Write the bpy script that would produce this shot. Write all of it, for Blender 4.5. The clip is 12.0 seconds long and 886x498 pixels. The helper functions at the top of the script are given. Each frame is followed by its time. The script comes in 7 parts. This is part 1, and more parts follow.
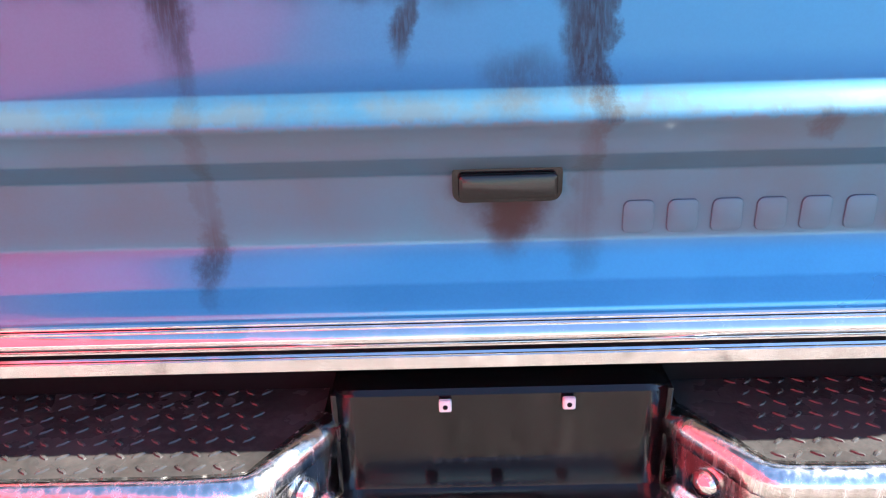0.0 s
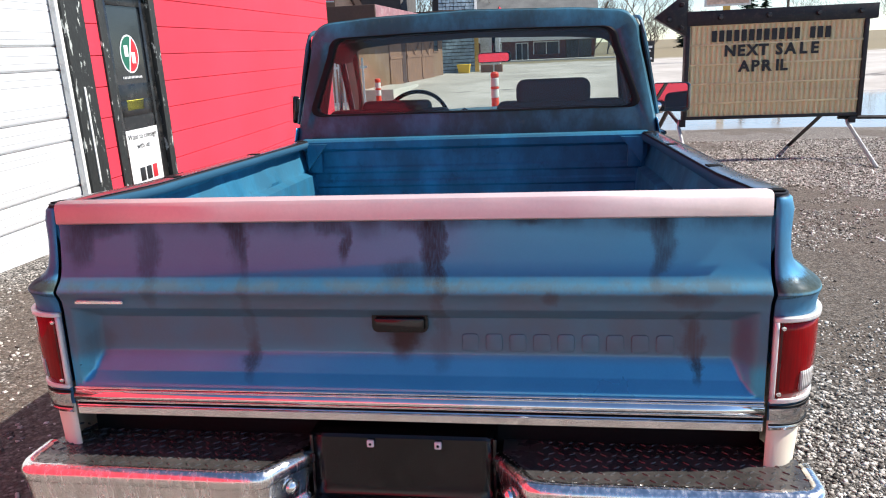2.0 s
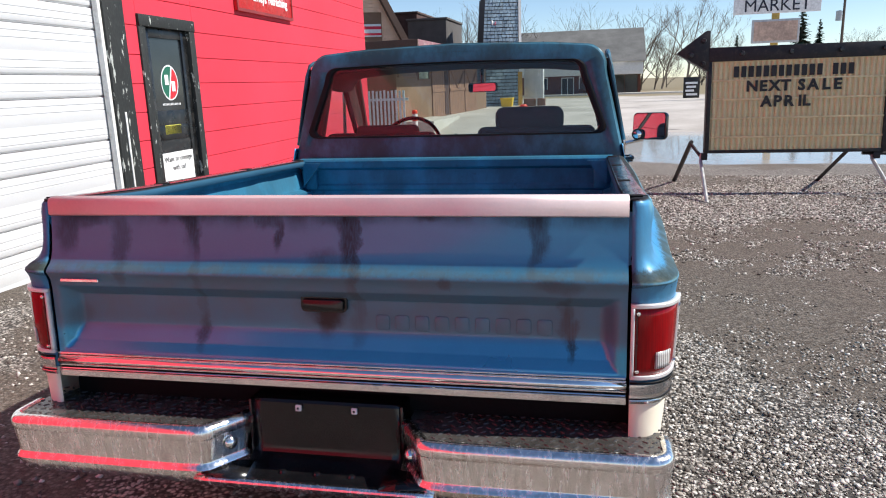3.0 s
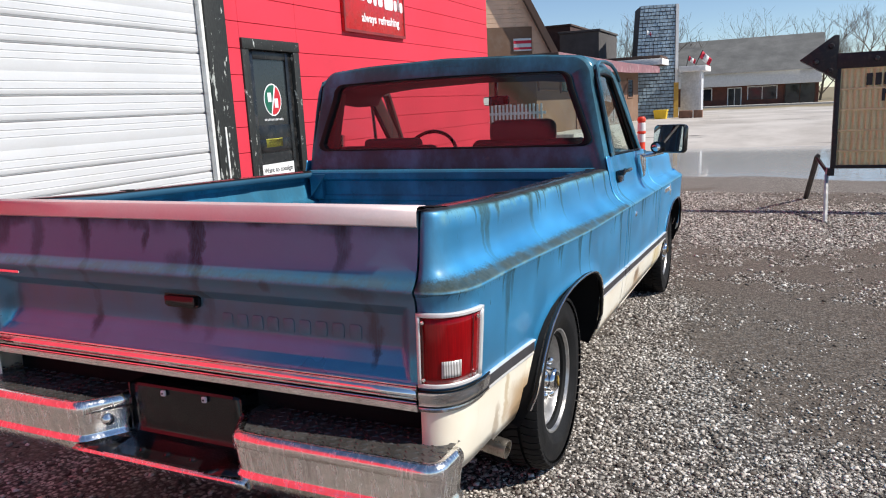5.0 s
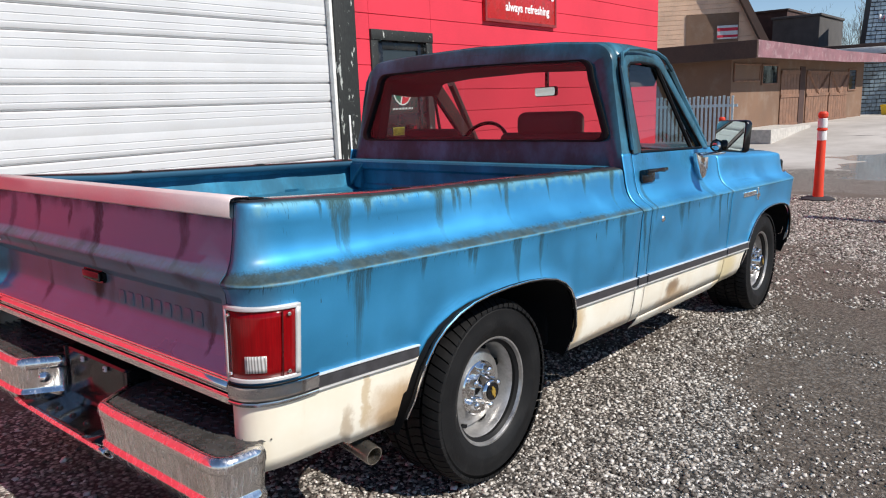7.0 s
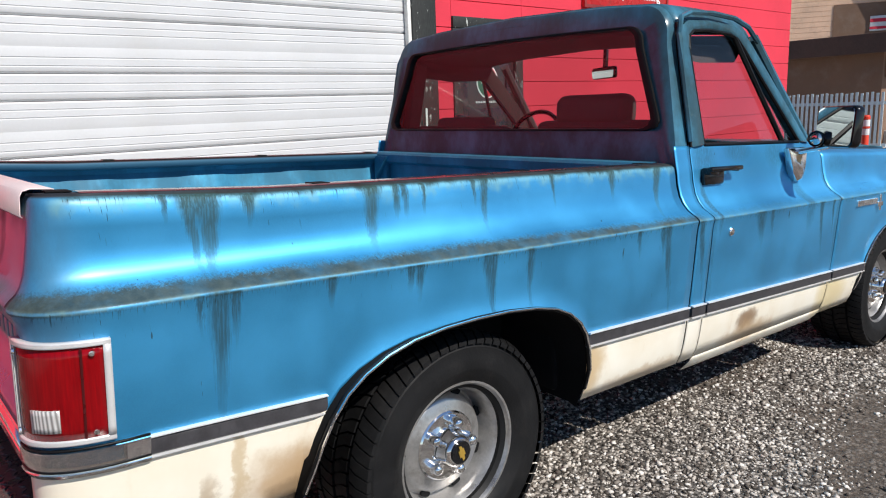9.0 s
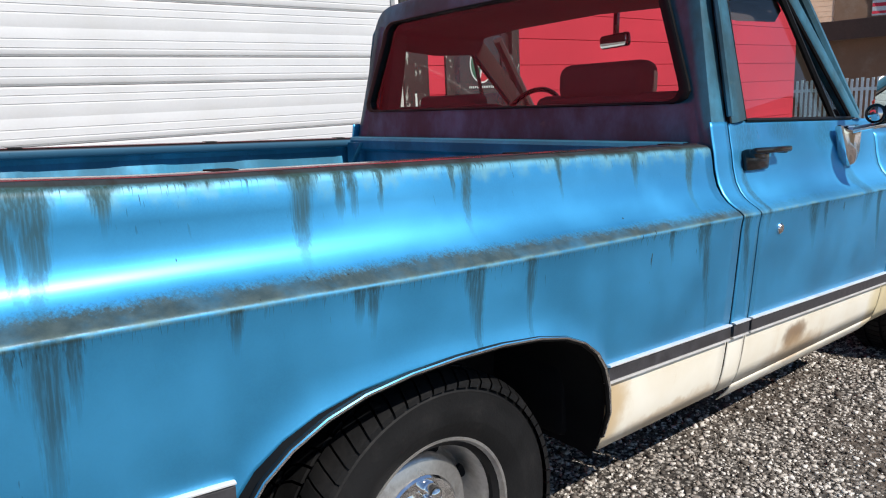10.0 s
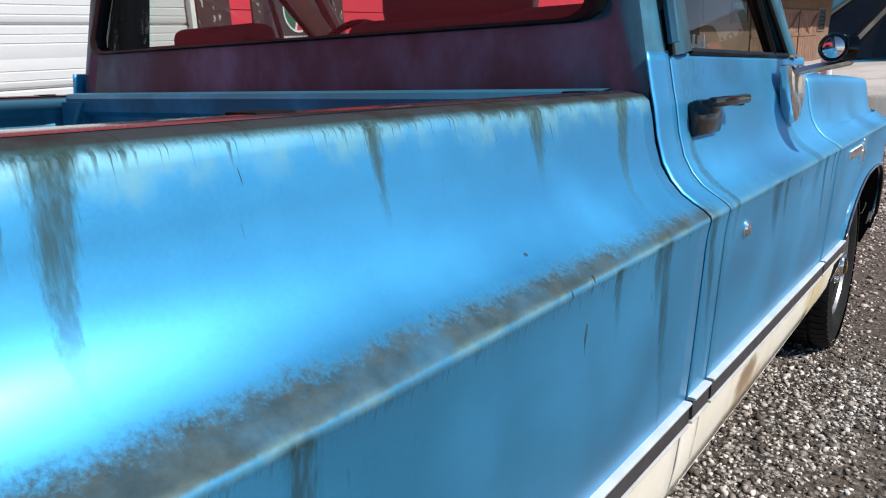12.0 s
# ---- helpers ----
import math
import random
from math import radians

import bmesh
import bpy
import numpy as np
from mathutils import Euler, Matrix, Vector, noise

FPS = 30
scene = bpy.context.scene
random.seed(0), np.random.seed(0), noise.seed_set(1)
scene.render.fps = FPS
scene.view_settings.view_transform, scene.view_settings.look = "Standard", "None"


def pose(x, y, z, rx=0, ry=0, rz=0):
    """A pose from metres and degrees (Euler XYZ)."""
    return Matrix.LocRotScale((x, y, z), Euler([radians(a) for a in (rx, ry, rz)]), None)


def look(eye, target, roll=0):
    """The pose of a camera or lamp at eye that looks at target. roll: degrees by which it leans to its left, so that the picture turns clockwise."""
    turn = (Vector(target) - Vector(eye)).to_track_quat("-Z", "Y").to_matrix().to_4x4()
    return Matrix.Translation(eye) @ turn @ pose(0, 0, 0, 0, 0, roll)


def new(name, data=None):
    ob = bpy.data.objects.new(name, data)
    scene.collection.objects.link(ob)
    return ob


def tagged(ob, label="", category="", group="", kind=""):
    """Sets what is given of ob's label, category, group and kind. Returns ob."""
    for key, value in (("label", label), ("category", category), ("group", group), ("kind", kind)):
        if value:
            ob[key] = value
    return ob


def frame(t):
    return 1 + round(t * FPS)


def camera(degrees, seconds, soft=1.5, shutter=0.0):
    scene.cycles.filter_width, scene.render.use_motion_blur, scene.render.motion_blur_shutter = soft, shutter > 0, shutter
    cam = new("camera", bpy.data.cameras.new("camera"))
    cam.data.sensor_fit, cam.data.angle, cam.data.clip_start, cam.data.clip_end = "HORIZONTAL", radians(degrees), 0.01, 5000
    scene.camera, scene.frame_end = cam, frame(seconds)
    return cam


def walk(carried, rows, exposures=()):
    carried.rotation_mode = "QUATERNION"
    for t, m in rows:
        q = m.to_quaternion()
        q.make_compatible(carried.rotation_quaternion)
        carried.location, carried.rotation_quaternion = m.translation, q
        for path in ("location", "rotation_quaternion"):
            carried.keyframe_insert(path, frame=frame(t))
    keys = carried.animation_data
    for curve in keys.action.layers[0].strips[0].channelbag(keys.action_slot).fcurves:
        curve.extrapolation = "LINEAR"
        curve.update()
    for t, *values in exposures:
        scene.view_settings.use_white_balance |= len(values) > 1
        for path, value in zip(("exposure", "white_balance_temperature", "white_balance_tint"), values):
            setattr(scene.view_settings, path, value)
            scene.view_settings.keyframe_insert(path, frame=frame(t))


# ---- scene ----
cam = camera(63.4, 12.0, 1.1)
PATH = [
    (0, (-0.0602, -0.8143, 1.032), (-0.1074, 1.016, 0.2617), -1.61),
    (0.5, (0.001, -1.045, 1.106), (-0.1295, 0.802, 0.4141), -2.78),
    (1, (0.167, -1.255, 1.167), (-0.0324, 0.6444, 0.6187), -2.85),
    (1.5, (0.2486, -1.428, 1.277), (-0.0026, 0.4897, 0.7814), -2.51),
    (2, (0.3562, -1.551, 1.321), (0.0533, 0.3713, 0.8605), -2.2),
    (2.5, (0.5504, -1.672, 1.323), (0.1978, 0.2593, 0.902), -1.61),
    (3, (0.7467, -1.794, 1.276), (0.3172, 0.1333, 0.9045), -1.46),
    (3.2, (0.8007, -1.823, 1.275), (0.3432, 0.1075, 0.9043), -1.59),
    (4.8, (1.569, -1.607, 1.245), (0.7863, 0.1554, 0.9235), -1.54),
    (5, (1.65, -1.575, 1.25), (0.8223, 0.1664, 0.9355), -1.74),
    (5.5, (1.956, -1.477, 1.252), (0.9951, 0.202, 0.9283), -1.39),
    (6, (2.132, -1.359, 1.236), (1.058, 0.2419, 0.9056), -1.17),
    (6.5, (2.274, -1.192, 1.234), (1.104, 0.3422, 0.9008), -1.17),
    (6.7, (2.332, -1.095, 1.234), (1.118, 0.4052, 0.9028), -0.97),
    (8.3, (2.46, -0.488, 1.213), (0.9952, 0.8172, 0.8879), 0.34),
    (8.5, (2.429, -0.389, 1.203), (0.9362, 0.8852, 0.8809), 0.14),
    (9, (2.308, -0.1961, 1.174), (0.7831, 1.043, 0.8402), -0.19),
    (9.5, (2.118, -0.0171, 1.132), (0.5956, 1.194, 0.7965), -0.41),
    (10, (1.944, 0.1775, 1.123), (0.4363, 1.408, 0.7706), -0.77),
    (10.5, (1.754, 0.3873, 1.085), (0.3182, 1.674, 0.7172), -0.99),
    (11, (1.564, 0.5311, 1.08), (0.2053, 1.895, 0.6798), -1.08),
    (11.5, (1.443, 0.7284, 1.072), (0.1562, 2.144, 0.6447), -1.06),
    (12, (1.308, 0.922, 1.073), (0.1276, 2.431, 0.614), -1.24),
]
# gravel pad falls 2.4 degrees towards the front of the truck
PAD = pose(0, 0, 0, -2.4, 0, 0)
walk(cam, [(t, PAD @ look(eye, target, roll)) for t, eye, target, roll in PATH],
     exposures=((0.0, 2.15), (0.5, 1.8), (1.0, 1.2), (1.5, 0.9), (2.0, 0.75), (2.5, 0.6), (3.2, 0.45), (5.0, 0.25), (6.5, 0.15), (9.0, 0.12), (12.0, 0.15)))

# ---- world, sun, exposure ----
SUN = Vector((2.0, 0.30, 2.0)).normalized()
world = bpy.data.worlds.new("sky")
scene.world = world
world.use_nodes = True
wn = world.node_tree
sky = wn.nodes.new("ShaderNodeTexSky")
sky.sky_type, sky.sun_disc = "NISHITA", False
sky.sun_elevation = math.asin(SUN.z)
sky.sun_rotation = math.atan2(SUN.x, SUN.y)
sky.altitude, sky.air_density, sky.dust_density, sky.ozone_density = 200, 0.8, 0.0, 3.0
wn.links.new(sky.outputs[0], wn.nodes["Background"].inputs[0])
wn.nodes["Background"].inputs[1].default_value = 0.105
sun_data = bpy.data.lights.new("sun", "SUN")
sun_data.energy, sun_data.angle, sun_data.color = 4.9, radians(0.53), (1.0, 0.95, 0.88)
sun = new("sun", sun_data)
sun.matrix_world = look(SUN * 50, (0, 0, 0))

# ---- node helpers ----
def mat(name, rough=0.6, metal=0.0):
    m = bpy.data.materials.new(name)
    m.use_nodes = True
    b = m.node_tree.nodes["Principled BSDF"]
    b.inputs["Roughness"].default_value, b.inputs["Metallic"].default_value = rough, metal
    return m, m.node_tree, b


def put(nt, socket, value):
    if value is None:
        return
    if hasattr(value, "is_output"):
        nt.links.new(value, socket)
    else:
        socket.default_value = value


def math_(nt, op, a, b=None, c=None, clamp=False):
    n = nt.nodes.new("ShaderNodeMath")
    n.operation, n.use_clamp = op, clamp
    for i, v in enumerate((a, b, c)):
        put(nt, n.inputs[i], v)
    return n.outputs[0]


def span(nt, v, a, b, lo=0.0, hi=1.0, smooth=True):
    n = nt.nodes.new("ShaderNodeMapRange")
    n.interpolation_type = "SMOOTHSTEP" if smooth else "LINEAR"
    for i, q in enumerate((v, a, b, lo, hi)):
        put(nt, n.inputs[i], q)
    return n.outputs[0]


def mix(nt, fac, a, b, kind="MIX"):
    n = nt.nodes.new("ShaderNodeMix")
    n.data_type, n.blend_type = "RGBA", kind
    put(nt, n.inputs[0], fac)
    put(nt, n.inputs[6], a if hasattr(a, "is_output") else (*a, 1))
    put(nt, n.inputs[7], b if hasattr(b, "is_output") else (*b, 1))
    return n.outputs[2]


def coords(nt, scale=(1, 1, 1), shift=(0, 0, 0)):
    c = nt.nodes.new("ShaderNodeTexCoord")
    m = nt.nodes.new("ShaderNodeMapping")
    m.inputs["Scale"].default_value, m.inputs["Location"].default_value = scale, shift
    nt.links.new(c.outputs["Object"], m.inputs[0])
    return m.outputs[0]


def axes(nt):
    c = nt.nodes.new("ShaderNodeTexCoord")
    s = nt.nodes.new("ShaderNodeSeparateXYZ")
    nt.links.new(c.outputs["Object"], s.inputs[0])
    return s.outputs


def noise_(nt, vector, scale, detail=4, rough=0.55, distort=0.0):
    n = nt.nodes.new("ShaderNodeTexNoise")
    put(nt, n.inputs["Vector"], vector)
    n.inputs["Scale"].default_value, n.inputs["Detail"].default_value = scale, detail
    n.inputs["Roughness"].default_value, n.inputs["Distortion"].default_value = rough, distort
    return n.outputs[0]


def voronoi(nt, vector, scale, feature="F1"):
    n = nt.nodes.new("ShaderNodeTexVoronoi")
    n.feature = feature
    put(nt, n.inputs["Vector"], vector)
    n.inputs["Scale"].default_value = scale
    return n


def bump(nt, b, height, strength=0.3, dist=0.01):
    n = nt.nodes.new("ShaderNodeBump")
    n.inputs["Strength"].default_value, n.inputs["Distance"].default_value = strength, dist
    nt.links.new(height, n.inputs["Height"])
    nt.links.new(n.outputs[0], b.inputs["Normal"])


def ramp(nt, v, stops, ease=False):
    n = nt.nodes.new("ShaderNodeValToRGB")
    n.color_ramp.interpolation = "EASE" if ease else "LINEAR"
    e = n.color_ramp.elements
    while len(e) < len(stops):
        e.new(0.5)
    for q, (p, c) in zip(e, stops):
        q.position = p
        q.color = (*c, 1) if isinstance(c, tuple) else (c, c, c, 1)
    nt.links.new(v, n.inputs[0])
    return n.outputs[0]


def blot(nt, x, z, xc, zc, w, h, amount):
    """A soft oval stain round (xc, zc)."""
    u, v = math_(nt, "DIVIDE", math_(nt, "SUBTRACT", x, xc), w), math_(nt, "DIVIDE", math_(nt, "SUBTRACT", z, zc), h)
    d = math_(nt, "MULTIPLY_ADD", u, u, math_(nt, "MULTIPLY", v, v))
    return span(nt, d, 0.0, 1.0, amount, 0.0)


def plain(name, color, rough=0.6, metal=0.0, vary=0.18, scale=8.0, fine=90.0, relief=0.08, dirt=None, dirt_amount=0.0, spec=0.5):
    """Paint, plastic, metal: one colour with broad and fine unevenness, some dirt and relief."""
    m, nt, b = mat(name, rough, metal)
    b.inputs["Specular IOR Level"].default_value = spec
    v = coords(nt)
    broad, grain = noise_(nt, v, scale, 5), noise_(nt, v, fine, 3)
    f = span(nt, math_(nt, "ADD", math_(nt, "MULTIPLY", broad, 0.7), math_(nt, "MULTIPLY", grain, 0.3)), 0.3, 0.7)
    lo, hi = [max(q * (1 - vary), 0) for q in color], [min(q * (1 + vary), 1) for q in color]
    col = mix(nt, f, lo, hi)
    if dirt:
        col = mix(nt, math_(nt, "MULTIPLY", span(nt, noise_(nt, v, scale * 1.7, 8, 0.7), 0.48, 0.7), dirt_amount), col, dirt)
    nt.links.new(col, b.inputs["Base Color"])
    nt.links.new(span(nt, broad, 0.3, 0.7, max(rough - 0.08, 0.02), min(rough + 0.1, 1)), b.inputs["Roughness"])
    if relief:
        bump(nt, b, grain, relief, 0.004)
    return m


# ---- mesh helpers ----
def finish(name, bm, material, sharp=35):
    me = bpy.data.meshes.new(name)
    bm.to_mesh(me)
    bm.free()
    if material:
        me.materials.append(material)
    me.polygons.foreach_set("use_smooth", [True] * len(me.polygons))
    me.set_sharp_from_angle(angle=radians(sharp))
    return me


def part(name, bm, material, parent, label="", sharp=35):
    ob = new(name, finish(name, bm, material, sharp))
    ob.parent = parent
    return tagged(ob, label) if label else ob


def solo(name, bm, material, label, category, m=None, kind="", group="", sharp=35):
    ob = new(name, finish(name, bm, material, sharp))
    if m is not None:
        ob.matrix_world = m
    return tagged(ob, label, category, group, kind)


def thing(name, label, category, m=None, group="", kind=""):
    ob = new(name)
    ob.empty_display_size = 0.1
    if m is not None:
        ob.matrix_world = m
    return tagged(ob, label, category, group, kind)


def BM():
    return bmesh.new()


def merge(bm, other, m=None):
    if m is not None:
        other.transform(m)
    me = bpy.data.meshes.new("t")
    other.to_mesh(me)
    other.free()
    bm.from_mesh(me)
    bpy.data.meshes.remove(me)
    return bm


def box(bm, x0, x1, y0, y1, z0, z1, bev=0.0, seg=2, m=None):
    b = bmesh.new()
    bmesh.ops.create_cube(b, size=1)
    b.transform(Matrix.Translation(((x0 + x1) / 2, (y0 + y1) / 2, (z0 + z1) / 2)) @ Matrix.Diagonal((x1 - x0, y1 - y0, z1 - z0, 1)))
    if bev:
        bmesh.ops.bevel(b, geom=b.edges[:], offset=bev, segments=seg, affect="EDGES", profile=0.5)
    return merge(bm, b, m)


def sheet(bm, rows, close_u=False, close_v=False):
    """Quads over a grid of points."""
    vs = [[bm.verts.new(p) for p in r] for r in rows]
    nr, nc = len(vs), len(vs[0])
    for i in range(nr if close_u else nr - 1):
        for j in range(nc if close_v else nc - 1):
            q = [vs[i][j], vs[i][(j + 1) % nc], vs[(i + 1) % nr][(j + 1) % nc], vs[(i + 1) % nr][j]]
            try:
                bm.faces.new(q)
            except ValueError:
                pass
    return vs


def lathe(bm, prof, n=32, m=None):
    """prof: (radius, height along z)."""
    b = bmesh.new()
    sheet(b, [[(r * math.cos(2 * math.pi * k / n), r * math.sin(2 * math.pi * k / n), h) for k in range(n)] for r, h in prof], close_v=True)
    bmesh.ops.remove_doubles(b, verts=b.verts[:], dist=1e-5)
    bmesh.ops.recalc_face_normals(b, faces=b.faces[:])
    return merge(bm, b, m)


def tube(bm, pts, r, n=8, m=None, r1=None):
    """A round bar along points, capped."""
    b = bmesh.new()
    pts = [Vector(p) for p in pts]
    rows = []
    for i, p in enumerate(pts):
        d = (pts[min(i + 1, len(pts) - 1)] - pts[max(i - 1, 0)]).normalized()
        q = d.to_track_quat("Z", "Y")
        rr = r if r1 is None else r + (r1 - r) * i / (len(pts) - 1)
        rows.append([p + q @ Vector((rr * math.cos(2 * math.pi * k / n), rr * math.sin(2 * math.pi * k / n), 0)) for k in range(n)])
    vs = sheet(b, rows, close_v=True)
    b.faces.new(vs[0][::-1])
    b.faces.new(vs[-1])
    bmesh.ops.recalc_face_normals(b, faces=b.faces[:])
    return merge(bm, b, m)


def prism(bm, outline, y0, y1, bev=0.0, m=None, seg=2):
    """An outline in (x, z), pulled along y."""
    b = bmesh.new()
    front = [b.verts.new((x, y0, z)) for x, z in outline]
    back = [b.verts.new((x, y1, z)) for x, z in outline]
    n = len(outline)
    b.faces.new(front)
    b.faces.new(back[::-1])
    for i in range(n):
        b.faces.new([front[i], back[i], back[(i + 1) % n], front[(i + 1) % n]])
    bmesh.ops.recalc_face_normals(b, faces=b.faces[:])
    if bev:
        bmesh.ops.bevel(b, geom=[e for e in b.edges if e.calc_face_angle(0) > 0.5], offset=bev, segments=seg, affect="EDGES", profile=0.5)
    return merge(bm, b, m)


def rounded(x0, x1, z0, z1, r, n=5):
    pts = []
    for cx, cz, a in ((x1 - r, z1 - r, 0), (x0 + r, z1 - r, 90), (x0 + r, z0 + r, 180), (x1 - r, z0 + r, 270)):
        for k in range(n + 1):
            t = radians(a + 90 * k / n)
            pts.append((cx + r * math.cos(t), cz + r * math.sin(t)))
    return pts


def lerp(table, v):
    """Piecewise value from (key, value) pairs in rising order of key."""
    if v <= table[0][0]:
        return table[0][1]
    for (a, p), (b, q) in zip(table, table[1:]):
        if v <= b:
            return p + (q - p) * (v - a) / (b - a)
    return table[-1][1]


def steps(a, b, n):
    return [a + (b - a) * k / n for k in range(n + 1)]


def thicken(ob, d=0.003):
    s = ob.modifiers.new("thickness", "SOLIDIFY")
    s.thickness, s.offset = d, -1
    return ob


def words(text, size, material, parent, m, name="lettering", extrude=0.002, align="CENTER", bold=0.0):
    """Lettering as a mesh."""
    cu = bpy.data.curves.new(name, "FONT")
    cu.body, cu.size, cu.extrude, cu.align_x, cu.resolution_u, cu.offset = text, size, extrude, align, 3, bold
    tmp = bpy.data.objects.new("tmp", cu)
    scene.collection.objects.link(tmp)
    me = bpy.data.meshes.new_from_object(tmp.evaluated_get(bpy.context.evaluated_depsgraph_get()))
    bpy.data.objects.remove(tmp)
    me.name = name
    me.materials.clear()
    me.materials.append(material)
    ob = new(name, me)
    ob.parent, ob.matrix_local = parent, m
    return ob

# ---- materials of the setting ----
def siding_paint(name, color, worn):
    m, nt, b = mat(name, 0.75)
    v = coords(nt)
    big, fine = noise_(nt, v, 0.8, 6), noise_(nt, coords(nt, (30, 3, 60)), 3, 5)
    col = mix(nt, span(nt, big, 0.3, 0.7), [q * 0.88 for q in color], [min(q * 1.08, 1) for q in color])
    col = mix(nt, span(nt, fine, 0.3, 0.75, 0, 0.25), col, [q * 0.7 for q in color])
    chips = math_(nt, "MULTIPLY", span(nt, noise_(nt, v, 9, 8, 0.7), 0.68, 0.72), span(nt, noise_(nt, v, 1.1, 2), 0.55, 0.7))
    nt.links.new(mix(nt, chips, col, worn), b.inputs["Base Color"])
    bump(nt, b, fine, 0.25, 0.004)
    return m


RED = siding_paint("red_siding", (0.70, 0.032, 0.062), (0.75, 0.35, 0.36))
WHITE_PANEL = plain("white_enamel_steel", (0.585, 0.59, 0.595), 0.42, 0, 0.04, 1.5, 60, 0.05, (0.55, 0.53, 0.48), 0.18)
WHITE_TRIM = plain("white_trim_paint", (0.75, 0.75, 0.72), 0.6, 0, 0.1, 6, 50, 0.15, (0.3, 0.28, 0.24), 0.5)


def peeling(name, dark, light, amount):
    m, nt, b = mat(name, 0.7)
    v = coords(nt, (1, 1, 0.35))
    f = span(nt, noise_(nt, v, 14, 8, 0.7), amount, amount + 0.03)
    col = mix(nt, span(nt, noise_(nt, v, 60, 3), 0.3, 0.7), [q * 0.7 for q in dark], [q * 1.5 for q in dark])
    nt.links.new(mix(nt, f, col, light), b.inputs["Base Color"])
    bump(nt, b, math_(nt, "SUBTRACT", 1.0, f), 0.5, 0.004)
    return m


BLACK_PEEL = peeling("peeling_black_paint", (0.013, 0.015, 0.014), (0.45, 0.47, 0.44), 0.585)
DOOR_BLACK = plain("black_door_paint", (0.009, 0.0095, 0.01), 0.3, 0, 0.3, 5, 80, 0.1, (0.12, 0.11, 0.1), 0.3)
STICKER_WHITE = plain("white_vinyl", (0.8, 0.8, 0.8), 0.5, 0, 0.04)
STICKER_RED = plain("red_vinyl", (0.55, 0.02, 0.03), 0.45, 0, 0.06)
STICKER_GREEN = plain("green_vinyl", (0.01, 0.12, 0.07), 0.45, 0, 0.06)
STICKER_YELLOW = plain("yellow_vinyl", (0.7, 0.65, 0.08), 0.5, 0, 0.06)
INK = plain("black_lettering", (0.015, 0.015, 0.016), 0.5, 0, 0.2)
PAPER = plain("printed_paper", (0.75, 0.75, 0.74), 0.8, 0, 0.05)
RED_ENAMEL = plain("red_enamel_sign", (0.5, 0.012, 0.015), 0.3, 0, 0.1, 4, 60, 0.05, (0.2, 0.05, 0.04), 0.5)
DARK_STEEL = plain("dark_sign_steel", (0.02, 0.02, 0.022), 0.5, 0.3, 0.3, 6, 70, 0.15, (0.12, 0.08, 0.06), 0.4)
SIGN_CREAM = plain("aged_cream_sign_face", (0.74, 0.63, 0.35), 0.4, 0, 0.12, 4, 60, 0.08, (0.45, 0.37, 0.18), 0.4)
ZINC = plain("galvanised_steel", (0.5, 0.5, 0.5), 0.45, 0.7, 0.15)
ORANGE = plain("orange_plastic", (0.75, 0.055, 0.02), 0.45, 0, 0.1, 5, 70, 0.05, (0.25, 0.1, 0.06), 0.3)
REFLECTIVE = plain("white_reflective_tape", (0.75, 0.75, 0.74), 0.35, 0, 0.08)
RUBBER_BASE = plain("black_rubber", (0.03, 0.03, 0.032), 0.75, 0, 0.3)
BROWN_WALL = plain("brown_stucco", (0.19, 0.112, 0.072), 0.85, 0, 0.15, 0.7, 30, 0.3, (0.33, 0.28, 0.23), 0.25)
BROWN_DARK = plain("dark_brown_boards", (0.075, 0.045, 0.035), 0.85, 0, 0.25, 1, 20, 0.2)
WOOD_DOOR = plain("weathered_brown_wood", (0.21, 0.112, 0.072), 0.8, 0, 0.3, 3, 25, 0.3, (0.3, 0.2, 0.15), 0.3)
TAN_SIDING = plain("tan_siding", (0.78, 0.52, 0.36), 0.8, 0, 0.12, 0.8, 25, 0.2, (0.25, 0.15, 0.1), 0.3)
MAUVE_FASCIA = plain("faded_maroon_fascia", (0.24, 0.115, 0.13), 0.75, 0, 0.2, 2, 30, 0.2, (0.5, 0.4, 0.4), 0.4)
DARK_BRICK = plain("dark_brick", (0.065, 0.035, 0.03), 0.9, 0, 0.4, 3, 20, 0.3)
GREY_BLOCK = plain("dark_grey_block", (0.085, 0.08, 0.078), 0.9, 0, 0.25, 2, 20, 0.3)
PALE_BLUE = plain("pale_blue_fence_paint", (0.5, 0.62, 0.66), 0.7, 0, 0.15, 3, 40, 0.2, (0.35, 0.3, 0.25), 0.3)
SHINGLE_GREY = plain("grey_roof_shingles", (0.13, 0.13, 0.125), 0.9, 0, 0.3, 0.8, 12, 0.3)
SHAKE_BLUE = plain("blue_grey_shakes", (0.30, 0.40, 0.48), 0.8, 0, 0.4, 3, 30, 0.3, (0.45, 0.48, 0.5), 0.5)
WHITE_BOARD = plain("white_painted_board", (0.7, 0.7, 0.69), 0.7, 0, 0.1)
DARK_GLASS = plain("dark_window_glass", (0.02, 0.025, 0.03), 0.08, 0, 0.2, 2, 20, 0)
RED_BRICK = plain("red_brown_brick", (0.14, 0.055, 0.04), 0.85, 0, 0.3, 2, 15, 0.2)
YELLOW_PLASTIC = plain("yellow_plastic", (0.75, 0.5, 0.02), 0.5, 0, 0.1)
FLAG_RED = plain("red_flag_cloth", (0.6, 0.03, 0.06), 0.8, 0, 0.1)
BARK = plain("grey_bark", (0.13, 0.105, 0.085), 0.9, 0, 0.3, 2, 20, 0.2)
